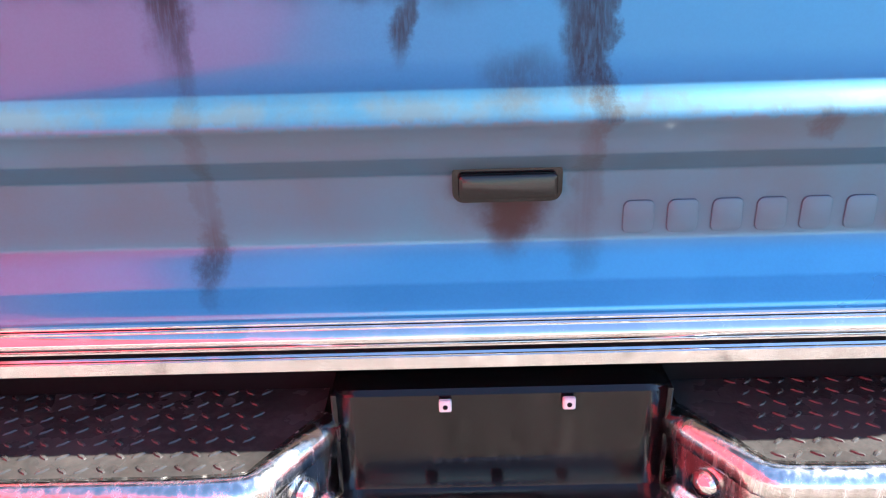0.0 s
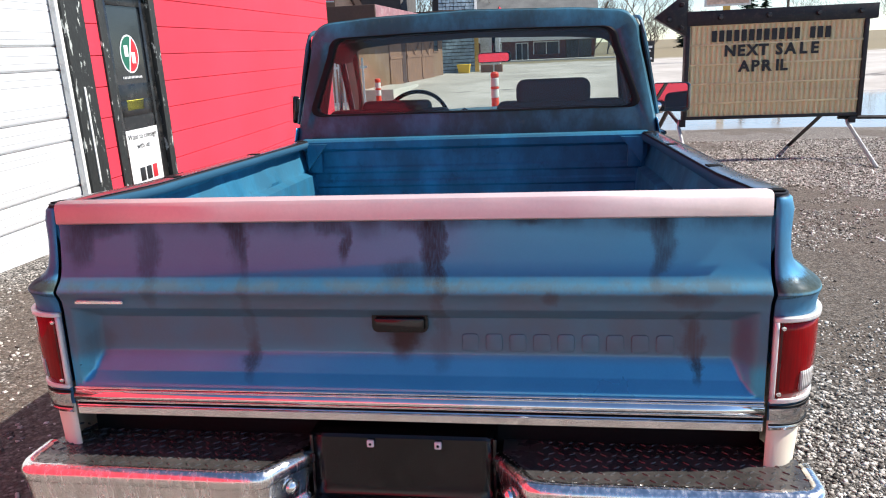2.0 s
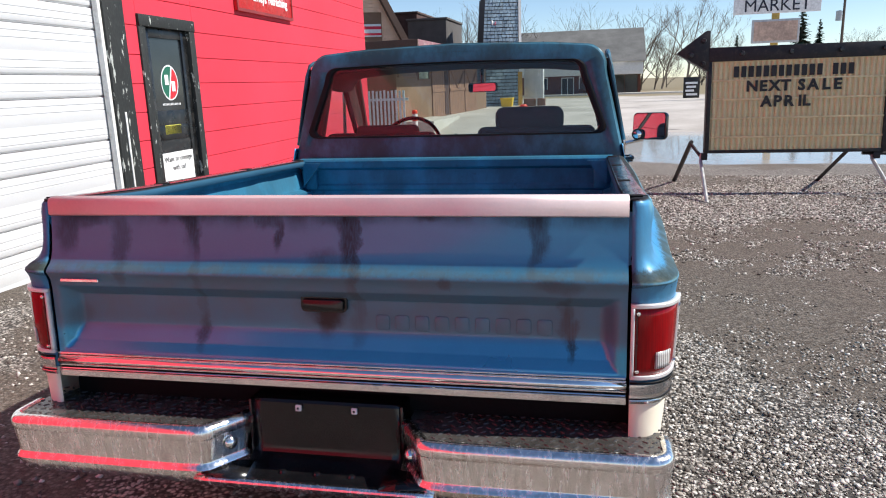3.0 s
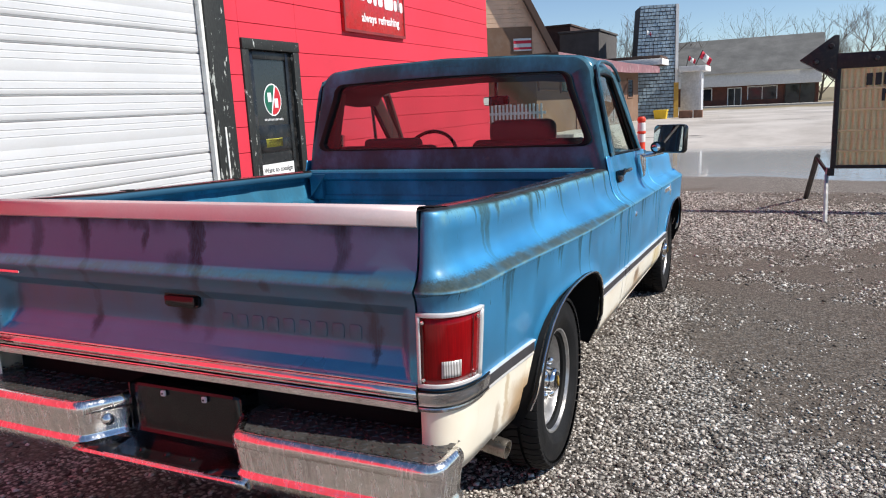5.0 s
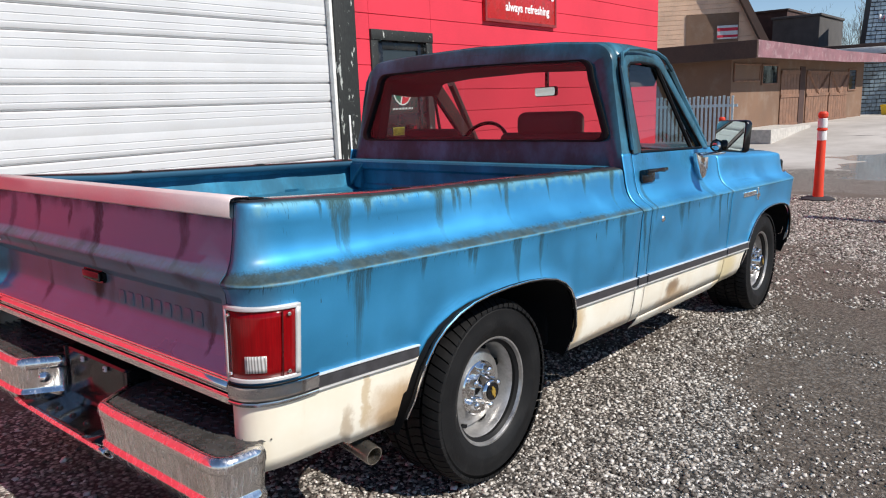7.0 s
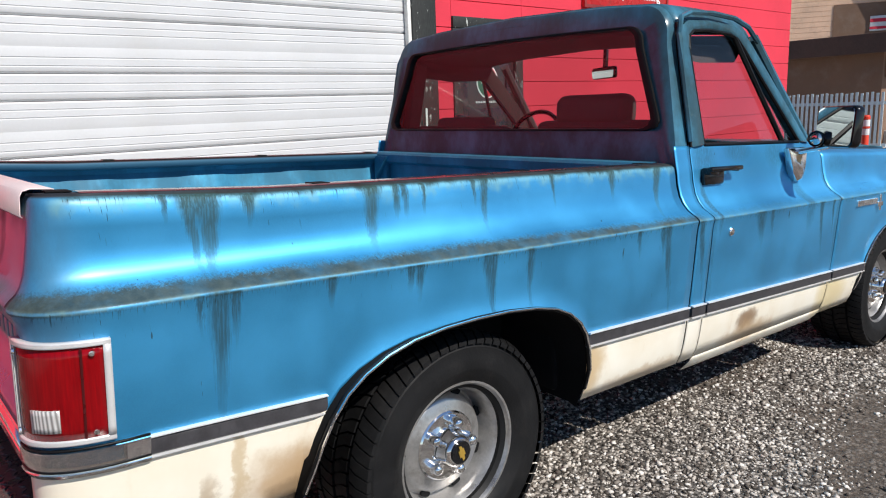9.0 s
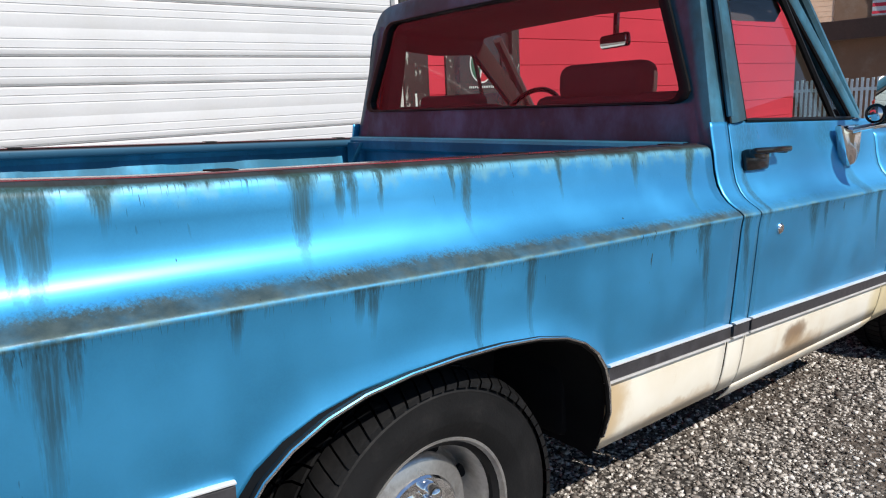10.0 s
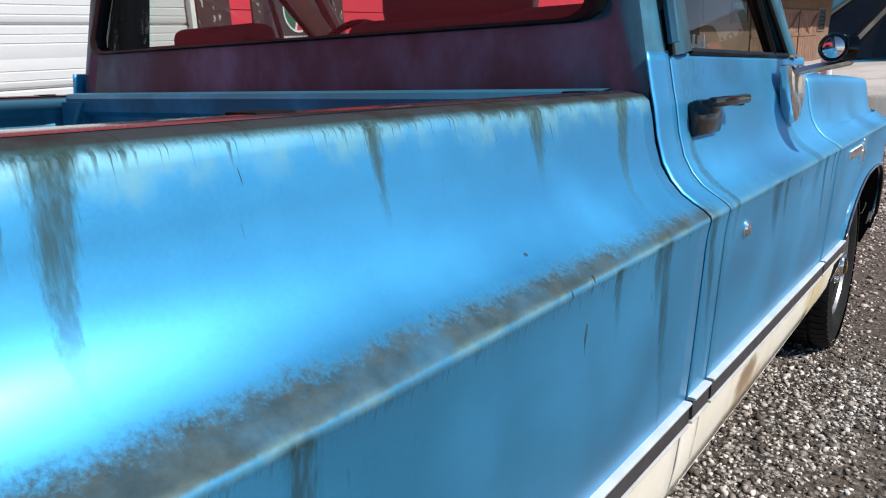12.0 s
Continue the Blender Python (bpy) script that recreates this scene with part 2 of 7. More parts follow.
NEEDLES = plain("evergreen_needles", (0.025, 0.05, 0.025), 0.85, 0, 0.4, 1, 10, 0)
PALE_STONE = plain("gravel_stones", (0.36, 0.34, 0.31), 0.85, 0, 0.35, 25, 200, 0.2)


def ground_material():
    m, nt, b = mat("gravel_and_old_pavement", 0.9)
    v = coords(nt)
    p = axes(nt)
    # gravel: pale stones in dark grit, packed wheel tracks
    st = voronoi(nt, v, 55)
    tone = nt.nodes.new("ShaderNodeSeparateXYZ")
    nt.links.new(st.outputs["Color"], tone.inputs[0])
    fine = noise_(nt, v, 220, 3)
    clod = noise_(nt, v, 28, 6, 0.7)
    patch = noise_(nt, v, 0.55, 5, 0.6, 0.6)
    mid = noise_(nt, v, 6, 4)
    stone = mix(nt, tone.outputs[0], (0.045, 0.037, 0.03), (0.70, 0.64, 0.575))
    stone = mix(nt, span(nt, st.outputs["Distance"], 0.25, 0.75), stone, (0.035, 0.029, 0.024))
    grit = mix(nt, span(nt, math_(nt, "ADD", math_(nt, "MULTIPLY", fine, 0.6), math_(nt, "MULTIPLY", clod, 0.6)), 0.42, 0.68), (0.014, 0.010, 0.007), (0.13, 0.098, 0.073))
    lay = nt.nodes.new("ShaderNodeAttribute")
    lay.attribute_name = "bare"
    dark = span(nt, math_(nt, "ADD", lay.outputs["Fac"], math_(nt, "MULTIPLY", math_(nt, "SUBTRACT", mid, 0.5), 0.6)), 0.35, 0.65)
    gravel = mix(nt, math_(nt, "MULTIPLY", dark, 0.8), stone, grit)
    # old concrete lot past the low wet ground
    slab = mix(nt, span(nt, noise_(nt, v, 0.25, 7, 0.65), 0.35, 0.65), (0.38, 0.345, 0.31), (0.54, 0.50, 0.46))
    slab = mix(nt, span(nt, noise_(nt, coords(nt, (0.35, 1.6, 1)), 0.8, 6, 0.6), 0.6, 0.72), slab, (0.11, 0.10, 0.095))
    edge = math_(nt, "ADD", p[1], math_(nt, "MULTIPLY", math_(nt, "SUBTRACT", noise_(nt, v, 0.5, 6, 0.6), 0.5), 5.0))
    lot = span(nt, edge, 17.0, 18.2)
    col = mix(nt, lot, gravel, slab)
    # dry pale hardstanding, added unseen behind the truck to brighten bumper and tailgate
    col = mix(nt, span(nt, math_(nt, "ADD", p[1], math_(nt, "MULTIPLY", mid, 0.8)), -3.0, -2.2, 1, 0), col, mix(nt, patch, (0.44, 0.405, 0.37), (0.58, 0.545, 0.50)))
    # brown mud round the wet ground, dead grass far off
    mud = math_(nt, "MULTIPLY", span(nt, edge, 10.5, 13.5), span(nt, edge, 15, 20, 1, 0))
    col = mix(nt, math_(nt, "MULTIPLY", mud, 0.4), col, mix(nt, mid, (0.09, 0.07, 0.055), (0.24, 0.20, 0.165)))
    far = span(nt, math_(nt, "ADD", p[1], math_(nt, "MULTIPLY", patch, 14)), 60, 66)
    col = mix(nt, far, col, mix(nt, mid, (0.19, 0.15, 0.085), (0.28, 0.23, 0.14)))
    nt.links.new(col, b.inputs["Base Color"])
    h = math_(nt, "ADD", math_(nt, "MULTIPLY", math_(nt, "SUBTRACT", 1.0, st.outputs["Distance"]), 0.7), math_(nt, "ADD", math_(nt, "MULTIPLY", fine, 0.4), math_(nt, "MULTIPLY", clod, 1.6)))
    bump(nt, b, math_(nt, "MULTIPLY", h, math_(nt, "SUBTRACT", 1.0, math_(nt, "MULTIPLY", lot, 0.9))), 0.9, 0.012)
    return m


GROUND = ground_material()


def ground_z(x, y):
    t = math.tan(radians(2.4))
    if y < -10:
        return 10 * t - 0.06
    z = -y * t + lerp([(-3, -0.06), (1, -0.055), (4, -0.012), (6, 0.0)], y)
    low = -13.2 * t
    if y > 13.2:
        k = min(max((y - 24.0) / 6.0, 0), 1)
        z = low - 0.03 * min((y - 13.2) / 3, 1) + 0.47 * k * k * (3 - 2 * k)
    # hollow that holds the water, deeper to the right
    d = math.exp(-((x - 7.9) / 8.6) ** 4 - ((y - 20.4 + 0.06 * (x - 4)) / 5.6) ** 4)
    lump = noise.noise((x * 0.35, y * 0.5, 3.0)) * 0.5 + noise.noise((x * 1.3, y * 1.6, 7.0)) * 0.18
    wet = min(max((y - 9) / 4, 0), 1)
    return z - 0.06 * d + 0.022 * lump * (0.25 + wet)


# trodden soil (positive) and heaped stone (negative): x, y, two radii, strength
SOIL = ((1.5, 5.3, 1.6, 0.8, 0.9), (2.6, 4.4, 1.2, 0.7, 0.7), (1.75, 3.5, 0.5, 0.5, 0.5), (2.1, 1.7, 0.5, 0.6, 0.7), (1.1, 2.1, 0.5, 0.7, -0.15), (1.9, 2.9, 0.7, 0.9, 0.4), (1.4, 8.0, 2.5, 1.0, -0.8), (3.2, 1.0, 0.8, 0.8, 0.5), (2.6, 2.8, 0.5, 0.5, -0.4), (-0.4, -1.3, 1.8, 1.0, -1.2))


def bare(x, y):
    """0 where loose pale stone lies, 1 where dark grit is trodden bare."""
    n = 0.56 + 1.5 * noise.noise((x * 0.55 + 3.1, y * 0.42, 0.3)) + 0.8 * noise.noise((x * 1.5, y * 1.2, 5.2))
    n += 0.55 * math.exp(-((x - 2.3) / 1.6) ** 2 - ((y - 5.0) / 1.0) ** 2) - 0.5 * math.exp(-((x - 3.2) / 2.2) ** 2 - ((y - 7.6) / 1.1) ** 2)
    n += 0.4 * math.exp(-((x - 3.0) / 0.45) ** 2) - 0.35 * math.exp(-((x - 1.6) / 0.4) ** 2 - ((y - 1.4) / 1.6) ** 2) - 0.3 * min(max(-(y + 0.2) / 0.8, 0), 1) - 0.28 * min(max((y - 5.5) / 2, 0), 1) + 0.35 * noise.noise((x * 0.25, y * 1.1, 9.0))
    for cx, cy, rx, ry, k in SOIL:
        n += k * math.exp(-((x - cx) / rx) ** 2 - ((y - cy) / ry) ** 2)
    return min(max(n, 0), 1)


bm = BM()
xs = sorted(set([round(-14 + 0.4 * i, 3) for i in range(81)] + [round(-4 + 0.2 * i, 3) for i in range(60)] + [-400, -200, -100, -60, -35, -22, 26, 35, 60, 100, 200, 400]))
ys = sorted(set([round(-6 + 0.4 * i, 3) for i in range(96)] + [round(-2 + 0.2 * i, 3) for i in range(80)] + [-300, -120, -50, -25, -14, -10, 35, 40, 48, 56, 66, 80, 110, 160, 260, 600]))
sheet(bm, [[(x, y, ground_z(x, y)) for x in xs] for y in ys])
bmesh.ops.recalc_face_normals(bm, faces=bm.faces[:])
bare_at = [bare(q.co.x, q.co.y) for q in bm.verts]
ground_ob = solo("ground", bm, GROUND, "loose pale gravel yard falling to worn pavement with wet patches", "ground", kind="structure")
ground_ob.data.attributes.new("bare", "FLOAT", "POINT").data.foreach_set("value", bare_at)

m, nt, b = mat("muddy_water", 0.07)
v = coords(nt)
nt.links.new(mix(nt, noise_(nt, v, 0.6, 4), (0.30, 0.30, 0.295), (0.42, 0.42, 0.415)), b.inputs["Base Color"])
b.inputs["IOR"].default_value = 1.33
bump(nt, b, noise_(nt, v, 7, 3), 0.06, 0.01)
WATER = m
bm = BM()
sheet(bm, [[(x, y, -0.594) for x in (-16, 0, 10, 26)] for y in (12.8, 18, 24, 29)])
bmesh.ops.recalc_face_normals(bm, faces=bm.faces[:])
solo("water", bm, WATER, "shallow muddy puddle lying still on low ground", "puddle", kind="structure")

# ---- red building with the garage door ----
WX = -3.87


def wall_x(y):
    return WX - 0.03 * (y - 4.0)


WALL_YAW = math.degrees(math.atan(0.03))
WALL = pose(wall_x(0), 0, 0, 0, 0, WALL_YAW)      # local: x out of the wall, y along it, z up
bm = BM()
DOOR_Y0, DOOR_Y1, DOOR_TOP = 0.45, 4.51, 3.05
PD0, PD1, PDTOP = 5.07, 6.18, 2.13
TOP = 4.9
END = 13.25
for y0, y1, z0, z1 in ((-34, DOOR_Y0, -0.7, TOP), (DOOR_Y0, DOOR_Y1, DOOR_TOP, TOP), (DOOR_Y1, PD0, -0.7, TOP), (PD0, PD1, PDTOP, TOP), (PD1, END, -0.7, TOP)):
    box(bm, -0.2, -0.02, y0, y1, z0, z1)
box(bm, -9, -0.2, END - 0.2, END, -0.7, TOP)
wall_red = solo("wall_east", bm, RED, "bright red painted board wall of a garage", "wall", WALL, kind="structure")
# siding boards, each proud of the wall with a thin joint
PITCH = 0.29
for y0, y1 in ((-34, DOOR_Y0), (DOOR_Y1 + 0.32, PD0), (PD1, END), (PD0, PD1), (DOOR_Y0, DOOR_Y1 + 0.32)):
    for k in range(-3, 17):
        z0, z1 = k * PITCH + 0.003, (k + 1) * PITCH - 0.003
        if (y0, y1) == (PD0, PD1) and z0 < PDTOP:
            z0 = PDTOP
        if (y0, y1) == (DOOR_Y0, DOOR_Y1 + 0.32) and z0 < DOOR_TOP:
            z0 = DOOR_TOP
        if z1 - z0 < 0.03 or z1 > TOP:
            continue
        bm = BM()
        box(bm, -0.02, 0.0, y0 + 0.001, y1 - 0.001, z0, z1, 0.004, 1)
        part("siding_board", bm, RED, wall_red)
bm = BM()
box(bm, -9.2, 0.12, -34, END + 0.1, TOP, TOP + 0.2)
solo("roof_1", bm, SHINGLE_GREY, "flat dark roof edge over the red wall", "roof", WALL, kind="structure")
bm = BM()
box(bm, -8.5, -8.3, -34, END, -0.7, TOP)
box(bm, -8.5, -0.2, -34.2, -34, -0.7, TOP)
solo("wall_back", bm, RED, "plain wall closing the garage building", "wall", WALL, kind="structure")

# garage door of ribbed white panels
gdoor = thing("door_1", "closed white ribbed steel overhead garage door", "garage door", WALL, kind="structure")
# tall and short sections in turn, each with shallow pressed lines
z, k = 0.916 - 2 * 0.615, 0
while z < DOOR_TOP - 0.02:
    tall = k % 2 == 0
    h = 0.414 if tall else 0.201
    lines = (0.054, 0.116, 0.196, 0.292, 0.35) if tall else (0.062, 0.125)
    prof = [(0.0, -0.030), (0.004, -0.022), (0.016, -0.006), (0.03, -0.001)]
    for q in lines:
        g = 0.0012 if abs(q - 0.196) < 0.01 else 0.0042
        prof += [(q - 0.007, 0.0), (q - 0.002, -g), (q + 0.002, -g), (q + 0.006, 0.0)]
    prof += [(h - 0.014, 0.0), (h - 0.005, -0.004), (h - 0.001, -0.030)]
    bm = BM()
    sheet(bm, [[(-0.06 + dx, y, min(z + dz, DOOR_TOP)) for y in (DOOR_Y0, DOOR_Y1)] for dz, dx in prof])
    bmesh.ops.recalc_face_normals(bm, faces=bm.faces[:])
    bmesh.ops.solidify(bm, geom=bm.faces[:], thickness=0.03)
    part("panel", bm, WHITE_PANEL, gdoor, sharp=20)
    z, k = z + h + 0.001, k + 1
frame_ = thing("door_frame", "peeling black wooden post beside the garage door", "door frame", WALL, kind="structure")
for y0, y1 in ((DOOR_Y0 - 0.32, DOOR_Y0), (DOOR_Y1, DOOR_Y1 + 0.32)):
    bm = BM()
    box(bm, -0.1, 0.03, y0, y1, -0.7, DOOR_TOP + 0.3, 0.006)
    part("post", bm, BLACK_PEEL, frame_)
for y0, y1 in ((DOOR_Y0 + 0.0, DOOR_Y0 + 0.04), (DOOR_Y1 - 0.045, DOOR_Y1 - 0.002)):
    bm = BM()
    box(bm, -0.05, 0.008, y0, y1, -0.7, DOOR_TOP, 0.004)
    part("weather_strip", bm, WHITE_TRIM, frame_, "white door seal strip")
bm = BM()
box(bm, -0.1, 0.028, DOOR_Y0, DOOR_Y1, DOOR_TOP, DOOR_TOP + 0.3, 0.006)
part("header", bm, BLACK_PEEL, frame_)
bm = BM()
box(bm, 0.03, 0.042, DOOR_Y1 + 0.12, DOOR_Y1 + 0.145, 0.3, 1.18, 0.003)
part("bare_strip", bm, WHITE_TRIM, frame_, "pale bare wood strip on the post")
# black entrance door
pdoor = thing("door_2", "closed black glazed entrance door with stickers and a paper notice", "door", WALL, kind="structure")
bm = BM()
for a in ((-0.12, 0.02, PD0, PD0 + 0.12, -0.7, PDTOP), (-0.12, 0.02, PD1 - 0.12, PD1, -0.7, PDTOP), (-0.12, 0.03, PD0, PD1, PDTOP - 0.1, PDTOP + 0.02)):
    box(bm, *a, 0.006)
part("frame", bm, BLACK_PEEL, pdoor)
D0, D1 = PD0 + 0.12, PD1 - 0.12
bm = BM()
for a in ((-0.07, -0.03, D0, D0 + 0.12, -0.5, PDTOP - 0.1), (-0.07, -0.03, D1 - 0.12, D1, -0.5, PDTOP - 0.1), (-0.07, -0.03, D0 + 0.12, D1 - 0.12, PDTOP - 0.2, PDTOP - 0.1),
          (-0.07, -0.03, D0 + 0.12, D1 - 0.12, 0.84, 1.0), (-0.07, -0.03, D0 + 0.12, D1 - 0.12, -0.5, 0.1)):
    box(bm, *a, 0.005)
part("leaf", bm, DOOR_BLACK, pdoor)
bm = BM()
box(bm, -0.056, -0.05, D0 + 0.12, D1 - 0.12, 1.0, PDTOP - 0.2)
part("upper_glass", bm, DARK_GLASS, pdoor)
bm = BM()
box(bm, -0.06, -0.04, D0 + 0.12, D1 - 0.12, 0.1, 0.84)
part("lower_panel", bm, DOOR_BLACK, pdoor)
LOGO_Y, LOGO_Z = 5.64, 1.46
FACE = Matrix(((0, 0, 1, -0.046), (1, 0, 0, LOGO_Y), (0, 1, 0, LOGO_Z), (0, 0, 0, 1)))
for nm, mt, r, a0, a1, h in (("round_sticker", STICKER_WHITE, 0.172, 0, 360, 0), ("red_half", STICKER_RED, 0.157, -100, 64, 0.002), ("green_half", STICKER_GREEN, 0.157, 74, 252, 0.002)):
    bm = BM()
    vs = [bm.verts.new((r * math.cos(radians(a0 + (a1 - a0) * k / 32)), 1.12 * r * math.sin(radians(a0 + (a1 - a0) * k / 32)), h)) for k in range(32 + (a1 - a0 < 360))]
    bm.faces.new(vs)
    ob = part(nm, bm, mt, pdoor, "round red, green and white door sticker" if r > 0.16 else "")
    ob.matrix_local = FACE
for dx, dz in ((-0.065, 0.03), (0.062, -0.04)):
    bm = BM()
    box(bm, -0.036, 0.036, -0.055, 0.055, 0.003, 0.005, 0.001)
    ob = part("emblem_block", bm, STICKER_WHITE, pdoor)
    ob.matrix_local = FACE @ pose(dx, dz, 0)
bm = BM()
for k in range(14):
    box(bm, -0.19 + k * 0.027, -0.19 + k * 0.027 + 0.013, -0.245, -0.222, 0, 0.003)
ob = part("web_line", bm, STICKER_WHITE, pdoor, "small white line of web lettering")
ob.matrix_local = FACE
bm = BM()
box(bm, -0.05, -0.035, D0 + 0.1, D1 - 0.1, 0.86, 1.16, 0.004)
part("mail_plate", bm, DOOR_BLACK, pdoor, "black plate with a yellow notice")
bm = BM()
box(bm, -0.034, -0.03, 5.42, 5.75, 0.90, 1.0, 0.001)
part("yellow_notice", bm, STICKER_YELLOW, pdoor, "small yellow notice")
bm = BM()
box(bm, -0.036, -0.032, 5.25, 6.02, 0.08, 0.70, 0.001)
part("paper_notice", bm, PAPER, pdoor, "white paper notice on the door")
TXT = Matrix(((0, 0, 1, -0.03), (1, 0, 0, 5.62), (0, 1, 0, 0), (0, 0, 0, 1)))
words("Want to consign", 0.085, INK, pdoor, TXT @ pose(0, 0.60, 0), "notice_lettering")
words("with us?", 0.085, INK, pdoor, TXT @ pose(0, 0.50, 0), "notice_lettering")
bm = BM()
for k, (w, mt) in enumerate(((0.1, 0), (0.11, 0))):
    box(bm, -0.15 + 0.13 * k, -0.05 + 0.13 * k, 0.16, 0.30, 0, 0.003, 0.0008)
ob = part("printed_mark", bm, INK, pdoor)
ob.matrix_local = TXT
bm = BM()
box(bm, 0.11, 0.2, 0.16, 0.30, 0, 0.003, 0.0008)
ob = part("printed_mark", bm, STICKER_RED, pdoor)
ob.matrix_local = TXT

# red enamel drink sign
csign = thing("wall_sign", "red enamel drink advertising sign with white lettering on the red wall", "sign", WALL)
CY0, CY1, CZ0 = 7.30, 9.20, 2.37
bm = BM()
box(bm, 0.0, 0.05, CY0, CY1, CZ0, CZ0 + 1.0, 0.008)
part("plate", bm, RED_ENAMEL, csign)
bm = BM()
for a in ((0.05, 0.058, CY0, CY1, CZ0, CZ0 + 0.04), (0.05, 0.058, CY0, CY1, CZ0 + 0.96, CZ0 + 1.0), (0.05, 0.058, CY0, CY0 + 0.04, CZ0 + 0.04, CZ0 + 0.96), (0.05, 0.058, CY1 - 0.04, CY1, CZ0 + 0.04, CZ0 + 0.96)):
    box(bm, *a)
part("rim", bm, plain("dull_red_rim", (0.25, 0.03, 0.03), 0.5, 0.2, 0.3), csign)
CT = Matrix(((0, 0, 1, 0.052), (1, 0, 0, 0), (0, 1, 0, 0), (0, 0, 0, 1)))
words("always", 0.17, STICKER_WHITE, csign, CT @ pose(8.24, CZ0 + 0.17, 0), "slogan_word", 0.002, "RIGHT", 0.004)
words("refreshing", 0.17, STICKER_WHITE, csign, CT @ pose(8.30, CZ0 + 0.17, 0), "slogan_word", 0.002, "LEFT", 0.004)
bm = BM()
for x0, w, z, h in ((7.5, 0.42, 0.46, 0.3), (7.98, 0.14, 0.44, 0.18), (8.17, 0.1, 0.42, 0.17), (8.32, 0.14, 0.42, 0.17), (8.52, 0.28, 0.40, 0.3), (8.83, 0.1, 0.40, 0.16), (8.96, 0.05, 0.40, 0.32), (9.03, 0.1, 0.39, 0.16)):
    prism(bm, rounded(x0, x0 + w, CZ0 + z, CZ0 + z + h, 0.045), -0.003, 0.003)
ob = part("script_shapes", bm, STICKER_WHITE, csign, "white flowing script shapes")
ob.matrix_local = Matrix(((0, -1, 0, 0.053), (1, 0, 0, 0), (0, 0, 1, 0), (0, 0, 0, 1)))

# ---- portable arrow sign ----
SY = 9.62
ms = PAD @ pose(0, SY, 0)
psign = thing("portable_sign", "portable letter sign with a black arrow frame on splayed legs", "sign", ms)
X0, X1, Z0, Z1 = 2.24, 4.68, 0.60, 1.95
bm = BM()
box(bm, X0 + 0.05, X1 - 0.05, -0.05, 0.06, Z0 + 0.04, Z1 - 0.03)
part("panel", bm, SIGN_CREAM, psign, "aged cream letter panel")
n = 32
bm = BM()
lathe(bm, [(0.0, 0), (0.027, 0), (0.027, Z1 - Z0 - 0.09), (0, Z1 - Z0 - 0.09)], 12)
flute_me = finish("flute", bm, SIGN_CREAM)
for k in range(n):
    q = new("flute", flute_me)
    q.parent, q.location = psign, (X0 + 0.07 + (X1 - X0 - 0.14) * (k + 0.5) / n, -0.046, Z0 + 0.05)
for k in range(5):
    z = Z0 + 0.06 + k * (Z1 - Z0 - 0.1) / 4.6 + 0.16
    bm = BM()
    box(bm, X0 + 0.06, X1 - 0.06, -0.078, -0.064, z, z + 0.028, 0.003)
    part("letter_rail", bm, SIGN_CREAM, psign)
bm = BM()
for a in ((X0, X0 + 0.06, -0.09, 0.09, Z0, Z1), (X1 - 0.06, X1, -0.09, 0.09, Z0, Z1), (X0 + 0.06, X1 - 0.06, -0.09, 0.09, Z0, Z0 + 0.045)):
    box(bm, *a, 0.006)
part("frame", bm, DARK_STEEL, psign)
bm = BM()
box(bm, X0, X1 + 0.1, -0.1, 0.1, Z1 - 0.03, Z1 + 0.17, 0.006)
prism(bm, [(1.80, 2.06), (2.20, 2.36), (2.26, 2.36), (2.26, 1.78)], -0.1, 0.1, 0.006)
part("arrow", bm, DARK_STEEL, psign, "black steel arrow along the top")
for x in (2.0, 2.7, 3.35, 4.0, 4.55):
    bm = BM()
    lathe(bm, [(0.0, 0.05), (0.028, 0.045), (0.035, 0.02), (0.035, 0)], 14, pose(x, -0.1, Z1 + 0.075, 90))
    part("bulb_socket", bm, plain("socket_black", (0.03, 0.03, 0.03), 0.3), psign)
for x, zz in ((2.17, 2.22), (2.17, 1.9)):
    bm = BM()
    lathe(bm, [(0.0, 0.05), (0.028, 0.045), (0.035, 0.02), (0.035, 0)], 14, pose(x, -0.1, zz, 90))
    part("bulb_socket", bm, DARK_STEEL, psign)
# the first line is a firm's address: plain blocks
LINE = pose(0, -0.082, 0, 90)
for k in range(16):
    if k in (12,):
        continue
    bm = BM()
    x = 2.60 + k * 0.101
    box(bm, x, x + 0.07, -0.085, -0.076, 1.69, 1.845, 0.004, 1)
    part("letter_block", bm, INK, psign, "black changeable letter block" if k == 0 else "")
for text, x0, z0 in (("NEXT", 2.86, 1.49), ("SA", 3.52, 1.49), ("LE", 3.84, 1.49), ("APRIL", 3.06, 1.27)):
    x = x0
    for ch in text:
        words(ch, 0.21, INK, psign, LINE @ pose(x, z0, 0), "letter", 0.003, "CENTER", 0.008)
        x += 0.085 if ch == "I" else 0.15
for x in (2.22, 4.55):
    bm = BM()
    tube(bm, [(x - 0.0, 0.02, 0.60), (x - 0.02, -0.02, 0.50), (x - 0.07, -1.24, 0.0)], 0.026, 8)
    part("front_leg", bm, ZINC, psign, "bare galvanised front leg")
    bm = BM()
    tube(bm, [(x - 0.13, 0.25, 0.76), (x - 0.21, 1.9, 0.0)], 0.038, 4)
    part("rear_leg", bm, DARK_STEEL, psign)
    bm = BM()
    tube(bm, [(x, 0.0, 0.53), (x - 0.14, 0.30, 0.74)], 0.026, 6)
    part("brace", bm, DARK_STEEL, psign)
    bm = BM()
    box(bm, x - 0.02, x + 0.07, -0.07, 0.07, 0.50, 0.60, 0.008)
    part("clamp", bm, DARK_STEEL, psign)
bm = BM()
